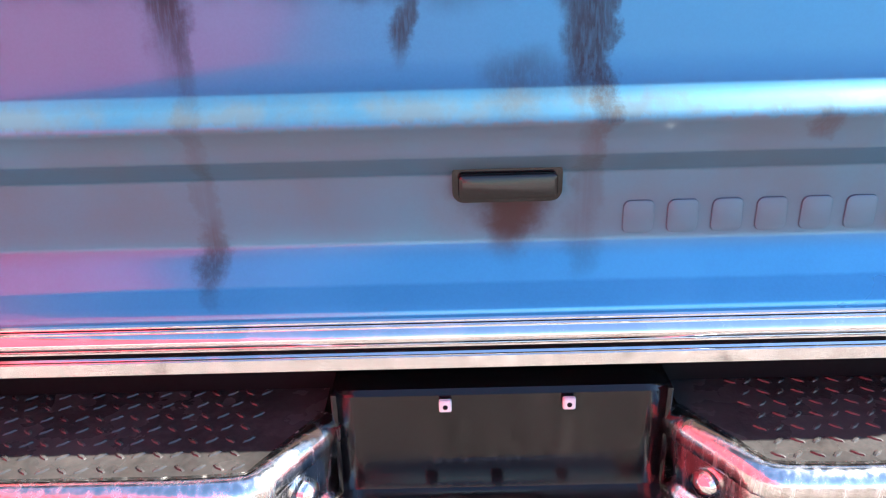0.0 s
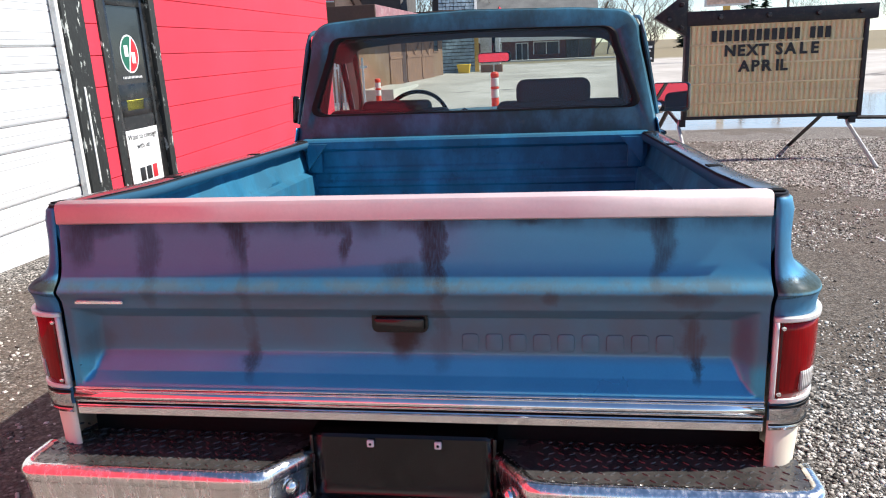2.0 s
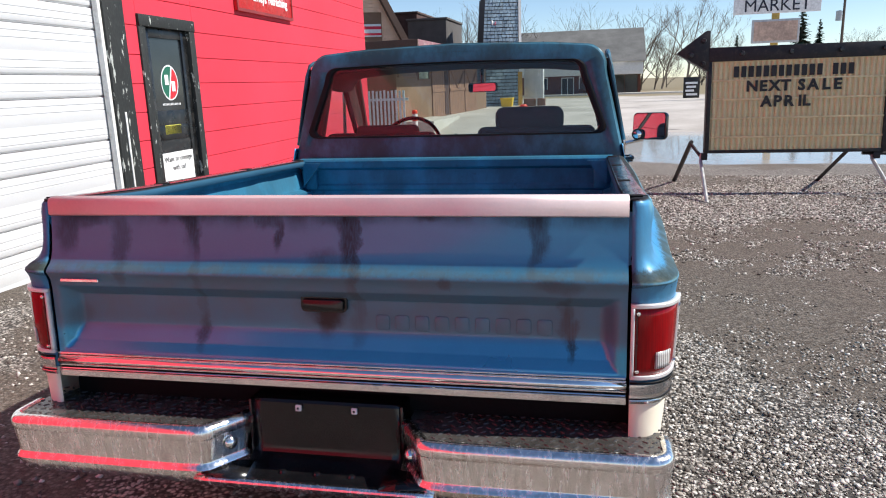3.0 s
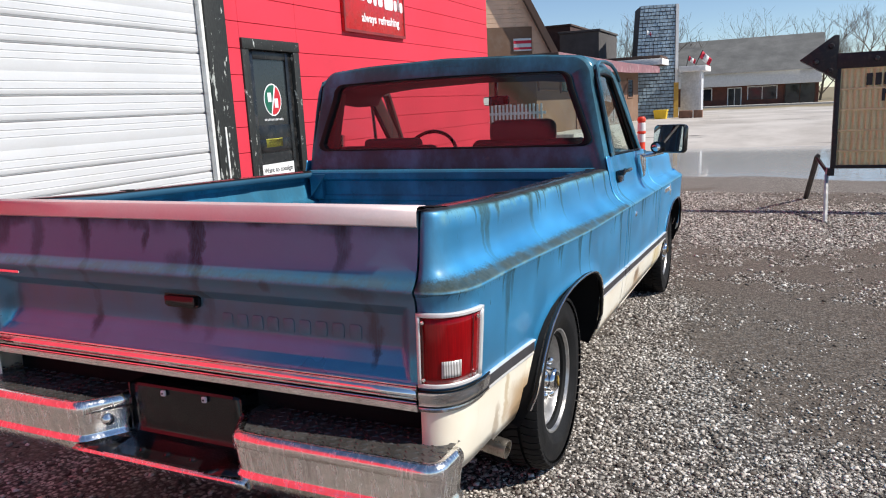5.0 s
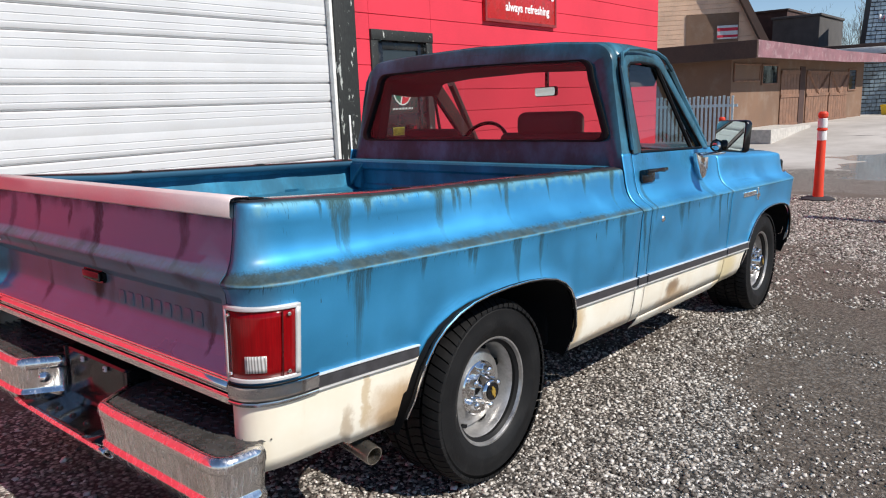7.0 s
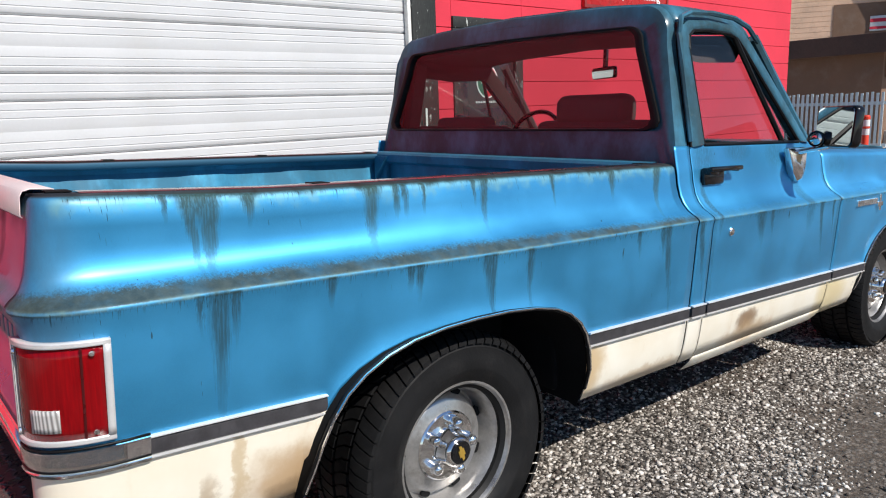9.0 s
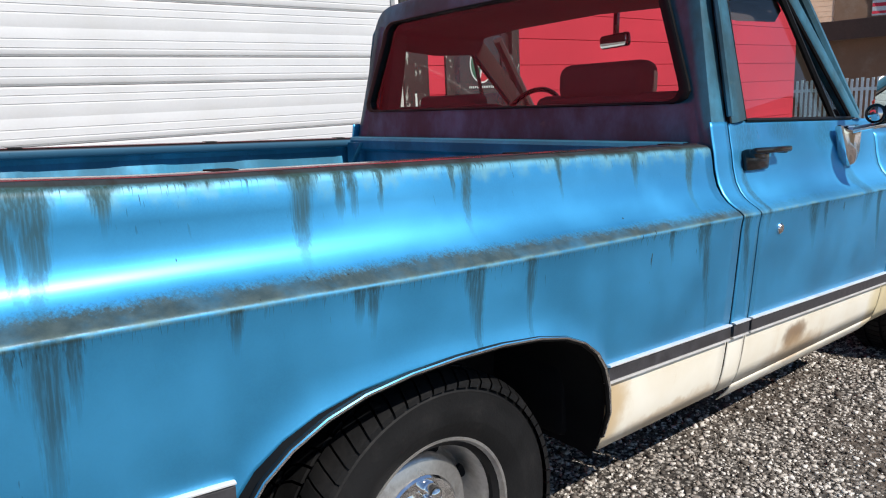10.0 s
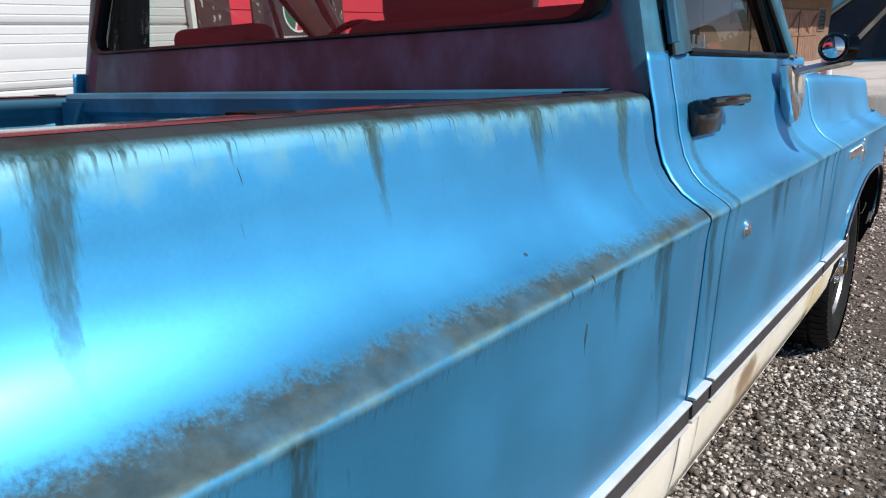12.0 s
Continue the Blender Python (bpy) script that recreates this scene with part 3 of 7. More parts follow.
tube(bm, [(4.4, 0.0, 0.58), (5.16, 0.0, 0.56)], 0.03, 6)
part("tongue", bm, DARK_STEEL, psign)
bm = BM()
lathe(bm, [(0, -0.02), (0.05, -0.025), (0.06, -0.03), (0.09, -0.04), (0.13, -0.035), (0.14, 0.0), (0.13, 0.035), (0.09, 0.04), (0.06, 0.03), (0.05, 0.025), (0, 0.02)], 20, pose(5.19, -0.05, 0.51, 90))
jw = part("jack_wheel", bm, RUBBER_BASE, psign, "small black jack wheel")
bm = BM()
lathe(bm, [(0, 0.03), (0.03, 0.028), (0.045, 0.02), (0.05, 0)], 16, pose(5.19, -0.07, 0.51, 90))
part("wheel_disc", bm, ZINC, jw)

# ---- orange delineator posts ----
def delineator(x, y, h):
    g = ground_z(x, y)
    d = thing("traffic_delineator", "orange plastic delineator post with white reflective bands on a black base", "traffic post", pose(x, y, g), "orange posts")
    bm = BM()
    lathe(bm, [(0, 0), (0.26, 0), (0.26, 0.03), (0.2, 0.05), (0.09, 0.06), (0, 0.06)], 8)
    part("base", bm, RUBBER_BASE, d)
    bm = BM()
    lathe(bm, [(0.085, 0.05), (0.075, 0.2), (0.062, h - 0.12), (0.058, h - 0.1), (0.075, h - 0.08), (0.075, h - 0.03), (0.05, h), (0, h)], 18)
    part("post", bm, ORANGE, d)
    for z in (h * 0.68, h * 0.82):
        bm = BM()
        lathe(bm, [(0.066, z), (0.071, z + 0.005), (0.070, z + h * 0.10), (0.063, z + h * 0.105)], 18)
        part("reflective_band", bm, REFLECTIVE, d)
    bm = BM()
    lathe(bm, [(0.068, h * 0.79), (0.08, h * 0.795), (0.08, h * 0.81), (0.068, h * 0.815)], 18)
    part("ring", bm, ORANGE, d)


delineator(-0.68, 11.85, 1.42)
delineator(-3.95, 16.4, 1.3)

# ---- brown shop, barn and fence past the red building ----
def block(bm, x0, x1, y0, y1, z0, z1):
    return box(bm, x0, x1, y0, y1, z0, z1, 0.01, 1)


SH = pose(-6.84, 25.0, -0.1, 0, 0, -4.0)       # local y runs along the shop front, x out of it
shop = thing("shop", "low brown shop with plank barn doors and a maroon fascia", "building", SH)
bm = BM()
block(bm, -4.6, 0, 0, 15.1, -0.6, 2.72)
part("wall", bm, BROWN_WALL, shop)
bm = BM()
block(bm, -4.8, 1.0, -0.5, 15.4, 2.70, 2.78)
part("roof", bm, BROWN_DARK, shop)
bm = BM()
prism(bm, [(-0.55, 2.48), (9.0, 2.44), (15.4, 2.52), (15.4, 2.86), (8.8, 2.88), (-0.55, 3.04)], 0, 0.1)
bm.transform(Matrix(((0, -1, 0, 1.1), (1, 0, 0, 0), (0, 0, 1, 0), (0, 0, 0, 1))))
part("fascia", bm, MAUVE_FASCIA, shop, "faded maroon fascia board")
bm = BM()
block(bm, -4.8, 1.1, -0.62, -0.5, 2.45, 3.04)
part("end_fascia", bm, BROWN_DARK, shop)
for y0, y1, z0, z1, mt, nm in ((0.2, 2.35, 1.78, 2.3, BROWN_WALL, "boarded_window"), (2.62, 4.05, 1.66, 2.3, DARK_GLASS, "window"), (12.75, 13.8, 1.3, 2.2, DARK_GLASS, "window")):
    w = BM()
    block(w, -0.02, 0.03, y0, y1, z0, z1)
    ob = part(nm, w, mt, shop)
    for a in ((y0 - 0.06, y1 + 0.06, z0 - 0.06, z0), (y0 - 0.06, y1 + 0.06, z1, z1 + 0.06), (y0 - 0.06, y0, z0, z1), (y1, y1 + 0.06, z0, z1)):
        w = BM()
        block(w, 0.0, 0.06, *a)
        part("window_frame", w, WOOD_DOOR, ob)


def plank_door(y0, y1, z1, brace):
    dd = new("plank_door")
    dd.parent = shop
    tagged(dd, "weathered brown plank door")
    n = max(int((y1 - y0) / 0.28), 2)
    for k in range(n):
        d = BM()
        block(d, 0.0, 0.05, y0 + (y1 - y0) * k / n + 0.008, y0 + (y1 - y0) * (k + 1) / n - 0.008, -0.15, z1)
        part("plank", d, WOOD_DOOR, dd)
    for a in ((y0, y1, -0.1, 0.08), (y0, y1, z1 - 0.16, z1), (y0, y1, z1 * 0.5, z1 * 0.5 + 0.14)):
        d = BM()
        block(d, 0.05, 0.08, *a)
        part("rail", d, WOOD_DOOR, dd)
    if brace:
        for y in (y0 + 0.1, y1 - 0.1):
            d = BM()
            tube(d, [(0.065, y, z1 - 0.1), (0.065, (y0 + y1) / 2, z1 * 0.55)], 0.05, 4)
            part("brace", d, WOOD_DOOR, dd)


plank_door(4.45, 6.35, 2.15, False)
plank_door(7.25, 9.95, 2.15, True)
plank_door(10.1, 12.6, 2.12, True)
bm = BM()
block(bm, 0.0, 0.03, 6.5, 7.1, -0.1, 2.3)
part("doorway", bm, DARK_BRICK, shop, "dark open doorway")
bm = BM()
block(bm, -0.2, 1.3, 0.4, 4.2, -0.5, 0.06)
solo("kerb", bm, plain("pale_concrete", (0.5, 0.47, 0.43), 0.9), "pale concrete kerb along the brown shop", "kerb", SH, kind="structure")

# picket fence beside the shop
fence = thing("picket_fence", "pale blue vertical slat fence", "fence", pose(-9.6, 22.4, ground_z(-8, 22.4), 0, 0, 6))
slat_bm = BM()
box(slat_bm, -0.035, 0.035, -0.012, 0.012, -0.1, 1.75, 0.004, 1)
slat_me = finish("slat", slat_bm, PALE_BLUE)
for k in range(28):
    s = new("slat", slat_me)
    s.parent, s.location = fence, (k * 0.135, 0, 0.02 * math.sin(k * 2.1))
for z in (0.2, 1.4):
    bm = BM()
    box(bm, -0.1, 3.8, 0.012, 0.05, z, z + 0.09)
    part("rail", bm, PALE_BLUE, fence)
bm = BM()
box(bm, -0.06, 0.06, 0.05, 0.17, -0.2, 2.2, 0.01)
part("post", bm, WHITE_TRIM, fence)

# steep gabled barn behind the shop
barn = thing("barn", "tan board gabled barn with dark verge boards", "building", pose(-14.0, 37.0, -0.1, 0, 0, 28))
bm = BM()
prism(bm, [(-4.7, -0.5), (4.7, -0.5), (4.7, 2.7), (0, 11.7), (-4.7, 2.7)], 0, 8)
part("wall", bm, TAN_SIDING, barn)
for k in range(38):
    bm = BM()
    z = 2.3 + k * 0.24
    w = 4.65 if z < 2.7 else 4.65 * (11.6 - z - 0.2) / 9.0
    if w < 0.2:
        break
    box(bm, -w, w, -0.03, 0.0, z, z + 0.222, 0.004, 1)
    part("board", bm, TAN_SIDING, barn)
bm = BM()
prism(bm, [(4.9, 2.2), (5.25, 2.3), (0, 12.3), (-5.25, 2.3), (-4.9, 2.2), (0, 11.75)], -0.5, 8.2)
part("roof", bm, BROWN_DARK, barn, "dark roof with verge boards")
bm = BM()
box(bm, 0.4, 3.0, -0.06, -0.03, 3.0, 5.4)
part("loft_door", bm, BROWN_WALL, barn)
bm = BM()
box(bm, 1.95, 2.95, -0.12, -0.06, 4.1, 4.78, 0.01)
notice_ = part("notice", bm, WHITE_BOARD, barn, "small red and white notice")
for z0, z1 in ((4.18, 4.3), (4.5, 4.66)):
    bm = BM()
    box(bm, 1.95, 2.95, -0.128, -0.12, z0, z1)
    part("notice_bar", bm, FLAG_RED, notice_)


def flat_block(name, label, material, cap, x0, x1, y, depth, z1):
    t_ = thing(name, label, "building", pose(x0, y, -0.1))
    b_ = BM()
    box(b_, 0, x1 - x0, 0, depth, -0.4, z1, 0.02, 1)
    part("wall", b_, material, t_)
    b_ = BM()
    box(b_, -0.08, x1 - x0 + 0.08, -0.08, depth, z1, z1 + 0.12, 0.01, 1)
    part("coping", b_, cap, t_)


flat_block("brick_building", "dark brick building with a flat top behind the barn", DARK_BRICK, BROWN_DARK, -14.4, -11.2, 46, 5, 5.98)
flat_block("block_building", "dark grey block building with a flat top", GREY_BLOCK, GREY_BLOCK, -10.9, -8.5, 42.4, 5, 5.2)

# shingled tower facade with canopies
TW = pose(-5.2, 42.5, -0.12, 0, 0, 18)
tower = thing("shingled_tower", "tall tapered tower clad in blue-grey wooden shakes", "tower", TW)
bm = BM()
prism(bm, [(-1.36, -0.4), (1.05, -0.4), (1.1, 6.35), (-0.9, 6.35)], 0, 2.4)
part("core", bm, GREY_BLOCK, tower)
random.seed(4)
bm = BM()
for r in range(33):
    z = -0.2 + r * 0.2
    f = (z + 0.4) / 6.75
    x, xr = -1.38 + 0.46 * f, 1.02
    while x < xr - 0.04:
        w = min(random.uniform(0.18, 0.30), xr - x)
        box(bm, x + 0.012, x + w - 0.012, -0.05 - random.uniform(0, 0.03), 0.0, z + random.uniform(-0.01, 0.01), z + 0.155)
        x += w
tagged(part("shake_cladding", bm, SHAKE_BLUE, tower), kind="stuff")
bm = BM()
box(bm, 1.04, 1.2, -0.1, 2.4, 2.0, 6.35)
part("corner_board", bm, WHITE_BOARD, tower, "white corner board")
bm = BM()
box(bm, 0.98, 1.24, -0.1, 2.4, -0.4, 2.0)
part("corner_base", bm, plain("ochre_board", (0.5, 0.30, 0.06), 0.8), tower, "ochre lower corner board")
canopy = thing("canopy", "flat pale canopy beside the shingled tower", "canopy", pose(0, 40.0, -0.1))
bm = BM()
box(bm, -9.6, -4.6, 0, 6, 2.95, 3.45, 0.02)
part("roof", bm, BROWN_DARK, canopy)
bm = BM()
box(bm, -9.6, -4.58, -0.06, 0.0, 2.95, 3.28, 0.02)
box(bm, -4.58, -4.5, -0.06, 2.4, 2.95, 3.28, 0.02)
part("fascia", bm, WHITE_BOARD, canopy, "pale fascia board")
bm = BM()
box(bm, -9.4, -6.8, 2.4, 6, -0.4, 2.95, 0.02)
part("wall", bm, BROWN_DARK, canopy)
porch = thing("porch", "small white porch roof on posts beside the tower", "porch", pose(0, 42.6, -0.1))
bm = BM()
box(bm, -3.95, -2.5, -0.2, 3, 2.55, 2.85, 0.02)
part("roof", bm, WHITE_BOARD, porch)
bm = BM()
box(bm, -2.85, -2.7, -0.1, 0.05, -0.3, 2.55, 0.01)
part("post", bm, WHITE_BOARD, porch)
bm = BM()
box(bm, -3.95, -2.9, 0.8, 3, -0.3, 2.55, 0.01)
part("wall", bm, plain("pale_grey_board", (0.5, 0.52, 0.54), 0.7), porch)
for x, w in ((-3.75, 0.7), (-2.95, 0.45)):
    bm = BM()
    box(bm, x, x + w, -0.9, -0.5, 0, 0.42, 0.02)
    solo("planter_box", bm, WOOD_DOOR, "low wooden planter box on the lot", "planter", pose(0, 42.0, ground_z(-3, 41.5)), group="planters")
bm = BM()
b = bmesh.new()
bmesh.ops.create_cone(b, cap_ends=True, segments=4, radius1=0.42, radius2=0.5, depth=0.42)
merge(bm, b, pose(0, 0, 0.21, 0, 0, 45))
ybin = thing("yellow_bin", "small yellow plastic bin with a lid on the lot", "bin", pose(-4.73, 41.2, ground_z(-4.73, 41.2)))
part("body", bm, YELLOW_PLASTIC, ybin)
bm = BM()
box(bm, -0.38, 0.38, -0.38, 0.38, 0.42, 0.5, 0.02)
part("lid", bm, YELLOW_PLASTIC, ybin)


def flag(x, y, z, lean_, size):
    t_ = thing("flag", "red and white flag drooping from a short staff", "flag", pose(x, y, z, 0, lean_, 0), "flags")
    b_ = BM()
    tube(b_, [(0, 0, -0.6 * size), (0, 0, size)], 0.025, 6)
    part("staff", b_, DARK_STEEL, t_)
    for x0, x1, mt in ((0.0, 0.3, FLAG_RED), (0.3, 0.75, WHITE_BOARD), (0.75, 1.05, FLAG_RED)):
        b_ = BM()
        sheet(b_, [[(size * (0.02 + u), 0.06 * math.sin(9 * u), size * (0.95 - v * 0.6 - 0.35 * u)) for v in (0, 0.5, 1)] for u in steps(x0, x1, 4)])
        thicken(part("cloth", b_, mt, t_), 0.008)


flag(-5.95, 42.30, 4.6, 8, 0.4)
flag(-3.55, 42.9, 2.95, 12, 0.4)
flag(-3.0, 42.9, 3.0, 25, 0.65)

# long low building across the lot
hall = thing("long_building", "long brick building with a grey shingle roof and white eaves", "building", pose(-9.5, 67, -0.3))
HL = 13.6
bm = BM()
box(bm, 0, HL, 0, 9, -0.5, 1.9)
part("wall", bm, RED_BRICK, hall)
bm = BM()
box(bm, -0.5, HL + 0.15, -0.9, 9, 1.9, 3.05, 0.02)
part("fascia", bm, WHITE_BOARD, hall, "white painted fascia band")
bm = BM()
prism(bm, [(-1.2, 3.0), (5.0, 6.2), (11, 3.0)], -0.8, HL + 0.4)
bm.transform(Matrix(((0, 1, 0, 0), (1, 0, 0, 0), (0, 0, 1, 0), (0, 0, 0, 1))))
bmesh.ops.recalc_face_normals(bm, faces=bm.faces[:])
part("roof", bm, SHINGLE_GREY, hall, "grey shingle roof")
for x0, x1, z0, z1 in ((3.6, 5.2, 0.75, 1.75), (6.6, 7.6, -0.1, 1.7), (8.2, 10.4, 0.7, 1.75), (11.1, 13.3, -0.2, 1.85)):
    bm = BM()
    box(bm, x0, x1, -0.05, 0.02, z0, z1)
    w = part("window" if z0 > 0 else "door", bm, DARK_GLASS, hall)
    for a in ((x0 - 0.08, x0, z0, z1), (x1, x1 + 0.08, z0, z1), (x0 - 0.08, x1 + 0.08, z1, z1 + 0.08), ((x0 + x1) / 2 - 0.03, (x0 + x1) / 2 + 0.03, z0, z1)):
        bm = BM()
        box(bm, a[0], a[1], -0.09, -0.02, a[2], a[3])
        part("frame", bm, BROWN_DARK if x0 > 10.5 else WHITE_BOARD, w)
bm = BM()
box(bm, -9, 9, 0, 1.2, -0.3, 0.12, 0.02)
solo("kerb_far", bm, plain("pale_kerb", (0.55, 0.52, 0.48), 0.9), "pale concrete kerb before the long building", "kerb", pose(-1, 63.5, -0.1), kind="structure")

# roadside signs across the lot
board = thing("market_sign", "tall white roadside sign board on a yellow post", "sign", pose(10.5, 45, -0.1))
bm = BM()
box(bm, -0.2, 0.2, -0.1, 0.1, -0.3, 6.0, 0.02)
part("post", bm, plain("ochre_post", (0.5, 0.33, 0.08), 0.7), board)
bm = BM()
box(bm, -2.35, 2.35, -0.22, -0.1, 4.75, 6.6, 0.03)
part("upper_board", bm, plain("white_sign_board", (0.72, 0.72, 0.73), 0.6), board)
words("MARKET", 0.95, plain("navy_lettering", (0.015, 0.018, 0.035), 0.6), board, pose(0, -0.24, 4.88, 90), "board_lettering", 0.01)
bm = BM()
box(bm, -1.3, 1.3, -0.22, -0.1, 3.1, 4.42, 0.03)
lb = part("lower_board", bm, plain("faded_sign_frame", (0.5, 0.5, 0.5), 0.6), board)
bm = BM()
box(bm, -1.18, 1.18, -0.235, -0.22, 3.22, 4.3)
part("faded_print", bm, plain("faded_pink_print", (0.52, 0.36, 0.28), 0.7, 0, 0.35, 2.5, 8), lb, "faded pinkish print")
bs = thing("black_letter_sign", "small black roadside sign with white letter rows", "sign", pose(6.35, 48, -0.15))
bm = BM()
box(bm, -0.5, 0.5, -0.06, 0.06, -0.1, 1.35, 0.02)
part("panel", bm, DARK_STEEL, bs)
for k in range(4):
    bm = BM()
    box(bm, -0.38 + 0.06 * (k % 2), 0.36 - 0.1 * (k % 3), -0.075, -0.06, 0.92 - k * 0.24, 1.05 - k * 0.24)
    part("letter_row", bm, STICKER_WHITE, bs)
pole = thing("utility_pole", "weathered wooden utility pole with a crossarm", "utility pole", pose(24.1, 80, -0.2))
bm = BM()
tube(bm, [(0, 0, -0.3), (0.05, 0, 10.2)], 0.16, 8, None, 0.11)
part("pole", bm, BARK, pole)
bm = BM()
box(bm, -2.0, 2.0, -0.08, 0.08, 8.9, 9.1)
part("crossarm", bm, BARK, pole)
bm = BM()
lathe(bm, [(0, 0), (0.3, 0.02), (0.3, 0.95), (0, 1.0)], 10, pose(-0.4, 0, 6.3))
part("transformer", bm, ZINC, pole)

# ==== the pickup truck, in its own frame: x right, y forward, z up from the pad, tailgate at y = 0 ====
def streaked_paint(name, kind):
    """Sun-faded metallic blue with grime, some shade and reflections mixed in. kind: side, gate, cab or bed."""
    m, nt, b = mat(name, 0.34, 0.7)
    b.inputs["Coat Weight"].default_value, b.inputs["Coat IOR"].default_value, b.inputs["Coat Roughness"].default_value = 1.0, 1.6, 0.12 if kind == "gate" else 0.22 if kind == "cab" else 0.35
    v, p = coords(nt), axes(nt)
    x, y, z = p[0], p[1], p[2]
    broad, fine = noise_(nt, v, 3, 5), noise_(nt, v, 260, 2)
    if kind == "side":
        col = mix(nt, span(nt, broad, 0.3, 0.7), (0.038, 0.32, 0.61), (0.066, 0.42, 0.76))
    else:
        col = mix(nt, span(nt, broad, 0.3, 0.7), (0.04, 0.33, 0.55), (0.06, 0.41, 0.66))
    col = mix(nt, span(nt, fine, 0.35, 0.65, 0, 0.12), col, (0.07, 0.48, 0.80))
    rag = noise_(nt, coords(nt, (1, 1, 0.3)), 55, 6, 0.7)
    hair = noise_(nt, coords(nt, (1, 1, 0.02)), 260, 3, 0.6)
    wisp = noise_(nt, coords(nt, (1, 1, 0.35)), 14, 6, 0.65)
    masks = []
    if kind == "side":
        z = math_(nt, "MULTIPLY_ADD", math_(nt, "MULTIPLY", span(nt, z, 0.90, 1.0), span(nt, y, 2.006, 2.012, 1, 0)), span(nt, y, 0.05, 0.5, 0, RAIL_DROP), z)
        wob = math_(nt, "MULTIPLY", math_(nt, "SUBTRACT", rag, 0.5), 0.022)
        zz = math_(nt, "ADD", z, wob)
        # dirt lying on the shelf above the crease, a paler strip on its edge
        speck = math_(nt, "MULTIPLY", math_(nt, "SUBTRACT", noise_(nt, coords(nt, (1, 1, 0.5)), 200, 3, 0.7), 0.5), 0.02)
        broadly = math_(nt, "MULTIPLY", math_(nt, "SUBTRACT", noise_(nt, coords(nt, (0, 1, 0)), 2.2, 3, 0.5), 0.5), 0.02)
        zs_ = math_(nt, "ADD", math_(nt, "ADD", math_(nt, "ADD", zz, speck), broadly), span(nt, y, 0.9, 2.0, 0.0, 0.010))
        shelf = math_(nt, "MULTIPLY", span(nt, math_(nt, "ADD", z, math_(nt, "MULTIPLY", speck, 0.15)), 0.852, 0.857), span(nt, zs_, 0.871, 0.888, 1, 0))
        shelf = math_(nt, "MULTIPLY", shelf, span(nt, noise_(nt, v, 8, 6, 0.65), 0.25, 0.6, 0.7, 1.0))
        shelf = math_(nt, "MULTIPLY", shelf, span(nt, y, 1.98, 2.1, 1, 0.4))
        # grime film on the rear corner, a darker reflection mixed into its tone
        masks.append((math_(nt, "MULTIPLY", span(nt, y, 0.02, 0.13, 1, 0), span(nt, wisp, 0.3, 0.6, 0.7, 1)), (0.05, 0.048, 0.045), 0.6))
        # inner lip of the rail painted dark, as if in shade
        masks.append((span(nt, math_(nt, "ABSOLUTE", x), 0.814, 0.83, 0.8, 0), (0.03, 0.045, 0.055), 1.0))
        masks.append((shelf, mix(nt, span(nt, noise_(nt, v, 40, 6, 0.7), 0.3, 0.7), (0.030, 0.035, 0.024), (0.066, 0.075, 0.056)), 0.93))
        # pale worn edge strip, with the sky's reflection painted into its colour
        masks.append((math_(nt, "MULTIPLY", math_(nt, "MULTIPLY", span(nt, z, 0.846, 0.849), span(nt, z, 0.853, 0.860, 1, 0)), span(nt, noise_(nt, v, 30, 5, 0.65), 0.35, 0.7, 0.15, 1)), (0.22, 0.34, 0.30), 0.7))
        # green bleaching and a dark ragged edge along the top
        outer = math_(nt, "MULTIPLY", span(nt, math_(nt, "ABSOLUTE", x), 0.868, 0.882), span(nt, y, 2.006, 2.012, 1, 0))
        masks.append((math_(nt, "MULTIPLY", outer, span(nt, math_(nt, "MULTIPLY_ADD", math_(nt, "SUBTRACT", noise_(nt, coords(nt, (1, 1, 0.6)), 20, 5, 0.65), 0.5), 0.10, z), 1.012, 1.05)), (0.24, 0.42, 0.36), 0.5))
        masks.append((math_(nt, "MULTIPLY", outer, math_(nt, "MULTIPLY", span(nt, math_(nt, "ADD", z, math_(nt, "MULTIPLY", wob, 1.5)), 1.036, 1.052), span(nt, wisp, 0.45, 0.65))), (0.022, 0.028, 0.02), 0.8))
        # brown rail top: grime, with the red wall's reflection put into the colour
        masks.append((math_(nt, "MULTIPLY", span(nt, z, 1.048, 1.053), span(nt, y, 2.006, 2.012, 1, 0)), (0.030, 0.022, 0.02), 0.94))
        # a fringe of short runs and fine ticks below the rail and the crease
        for z0, seed in ((1.052, 3.0), (0.850, 11.0)):
            depth, reach = math_(nt, "SUBTRACT", z0, z), 0.004
            for scale, lo, hi, most in ((26, 0.60, 0.9, 0.10), (90, 0.56, 0.85, 0.075), (300, 0.50, 0.80, 0.04)):
                q = noise_(nt, coords(nt, (0, 1, 0), (0, seed, 0)), scale, 2, 0.5)
                reach = math_(nt, "MAXIMUM", reach, math_(nt, "MULTIPLY", span(nt, q, lo, hi), most))
            frac = math_(nt, "DIVIDE", depth, math_(nt, "ADD", reach, 0.003))
            run = math_(nt, "MULTIPLY", span(nt, frac, 0.15, 1.0, 1, 0), span(nt, depth, -0.004, 0.004))
            run = math_(nt, "MULTIPLY", run, span(nt, hair, 0.35, 0.6, 0.55, 1.0))
            if z0 > 1:
                run = math_(nt, "MULTIPLY", run, outer)
            masks.append((run, (0.03, 0.045, 0.036), 0.75))
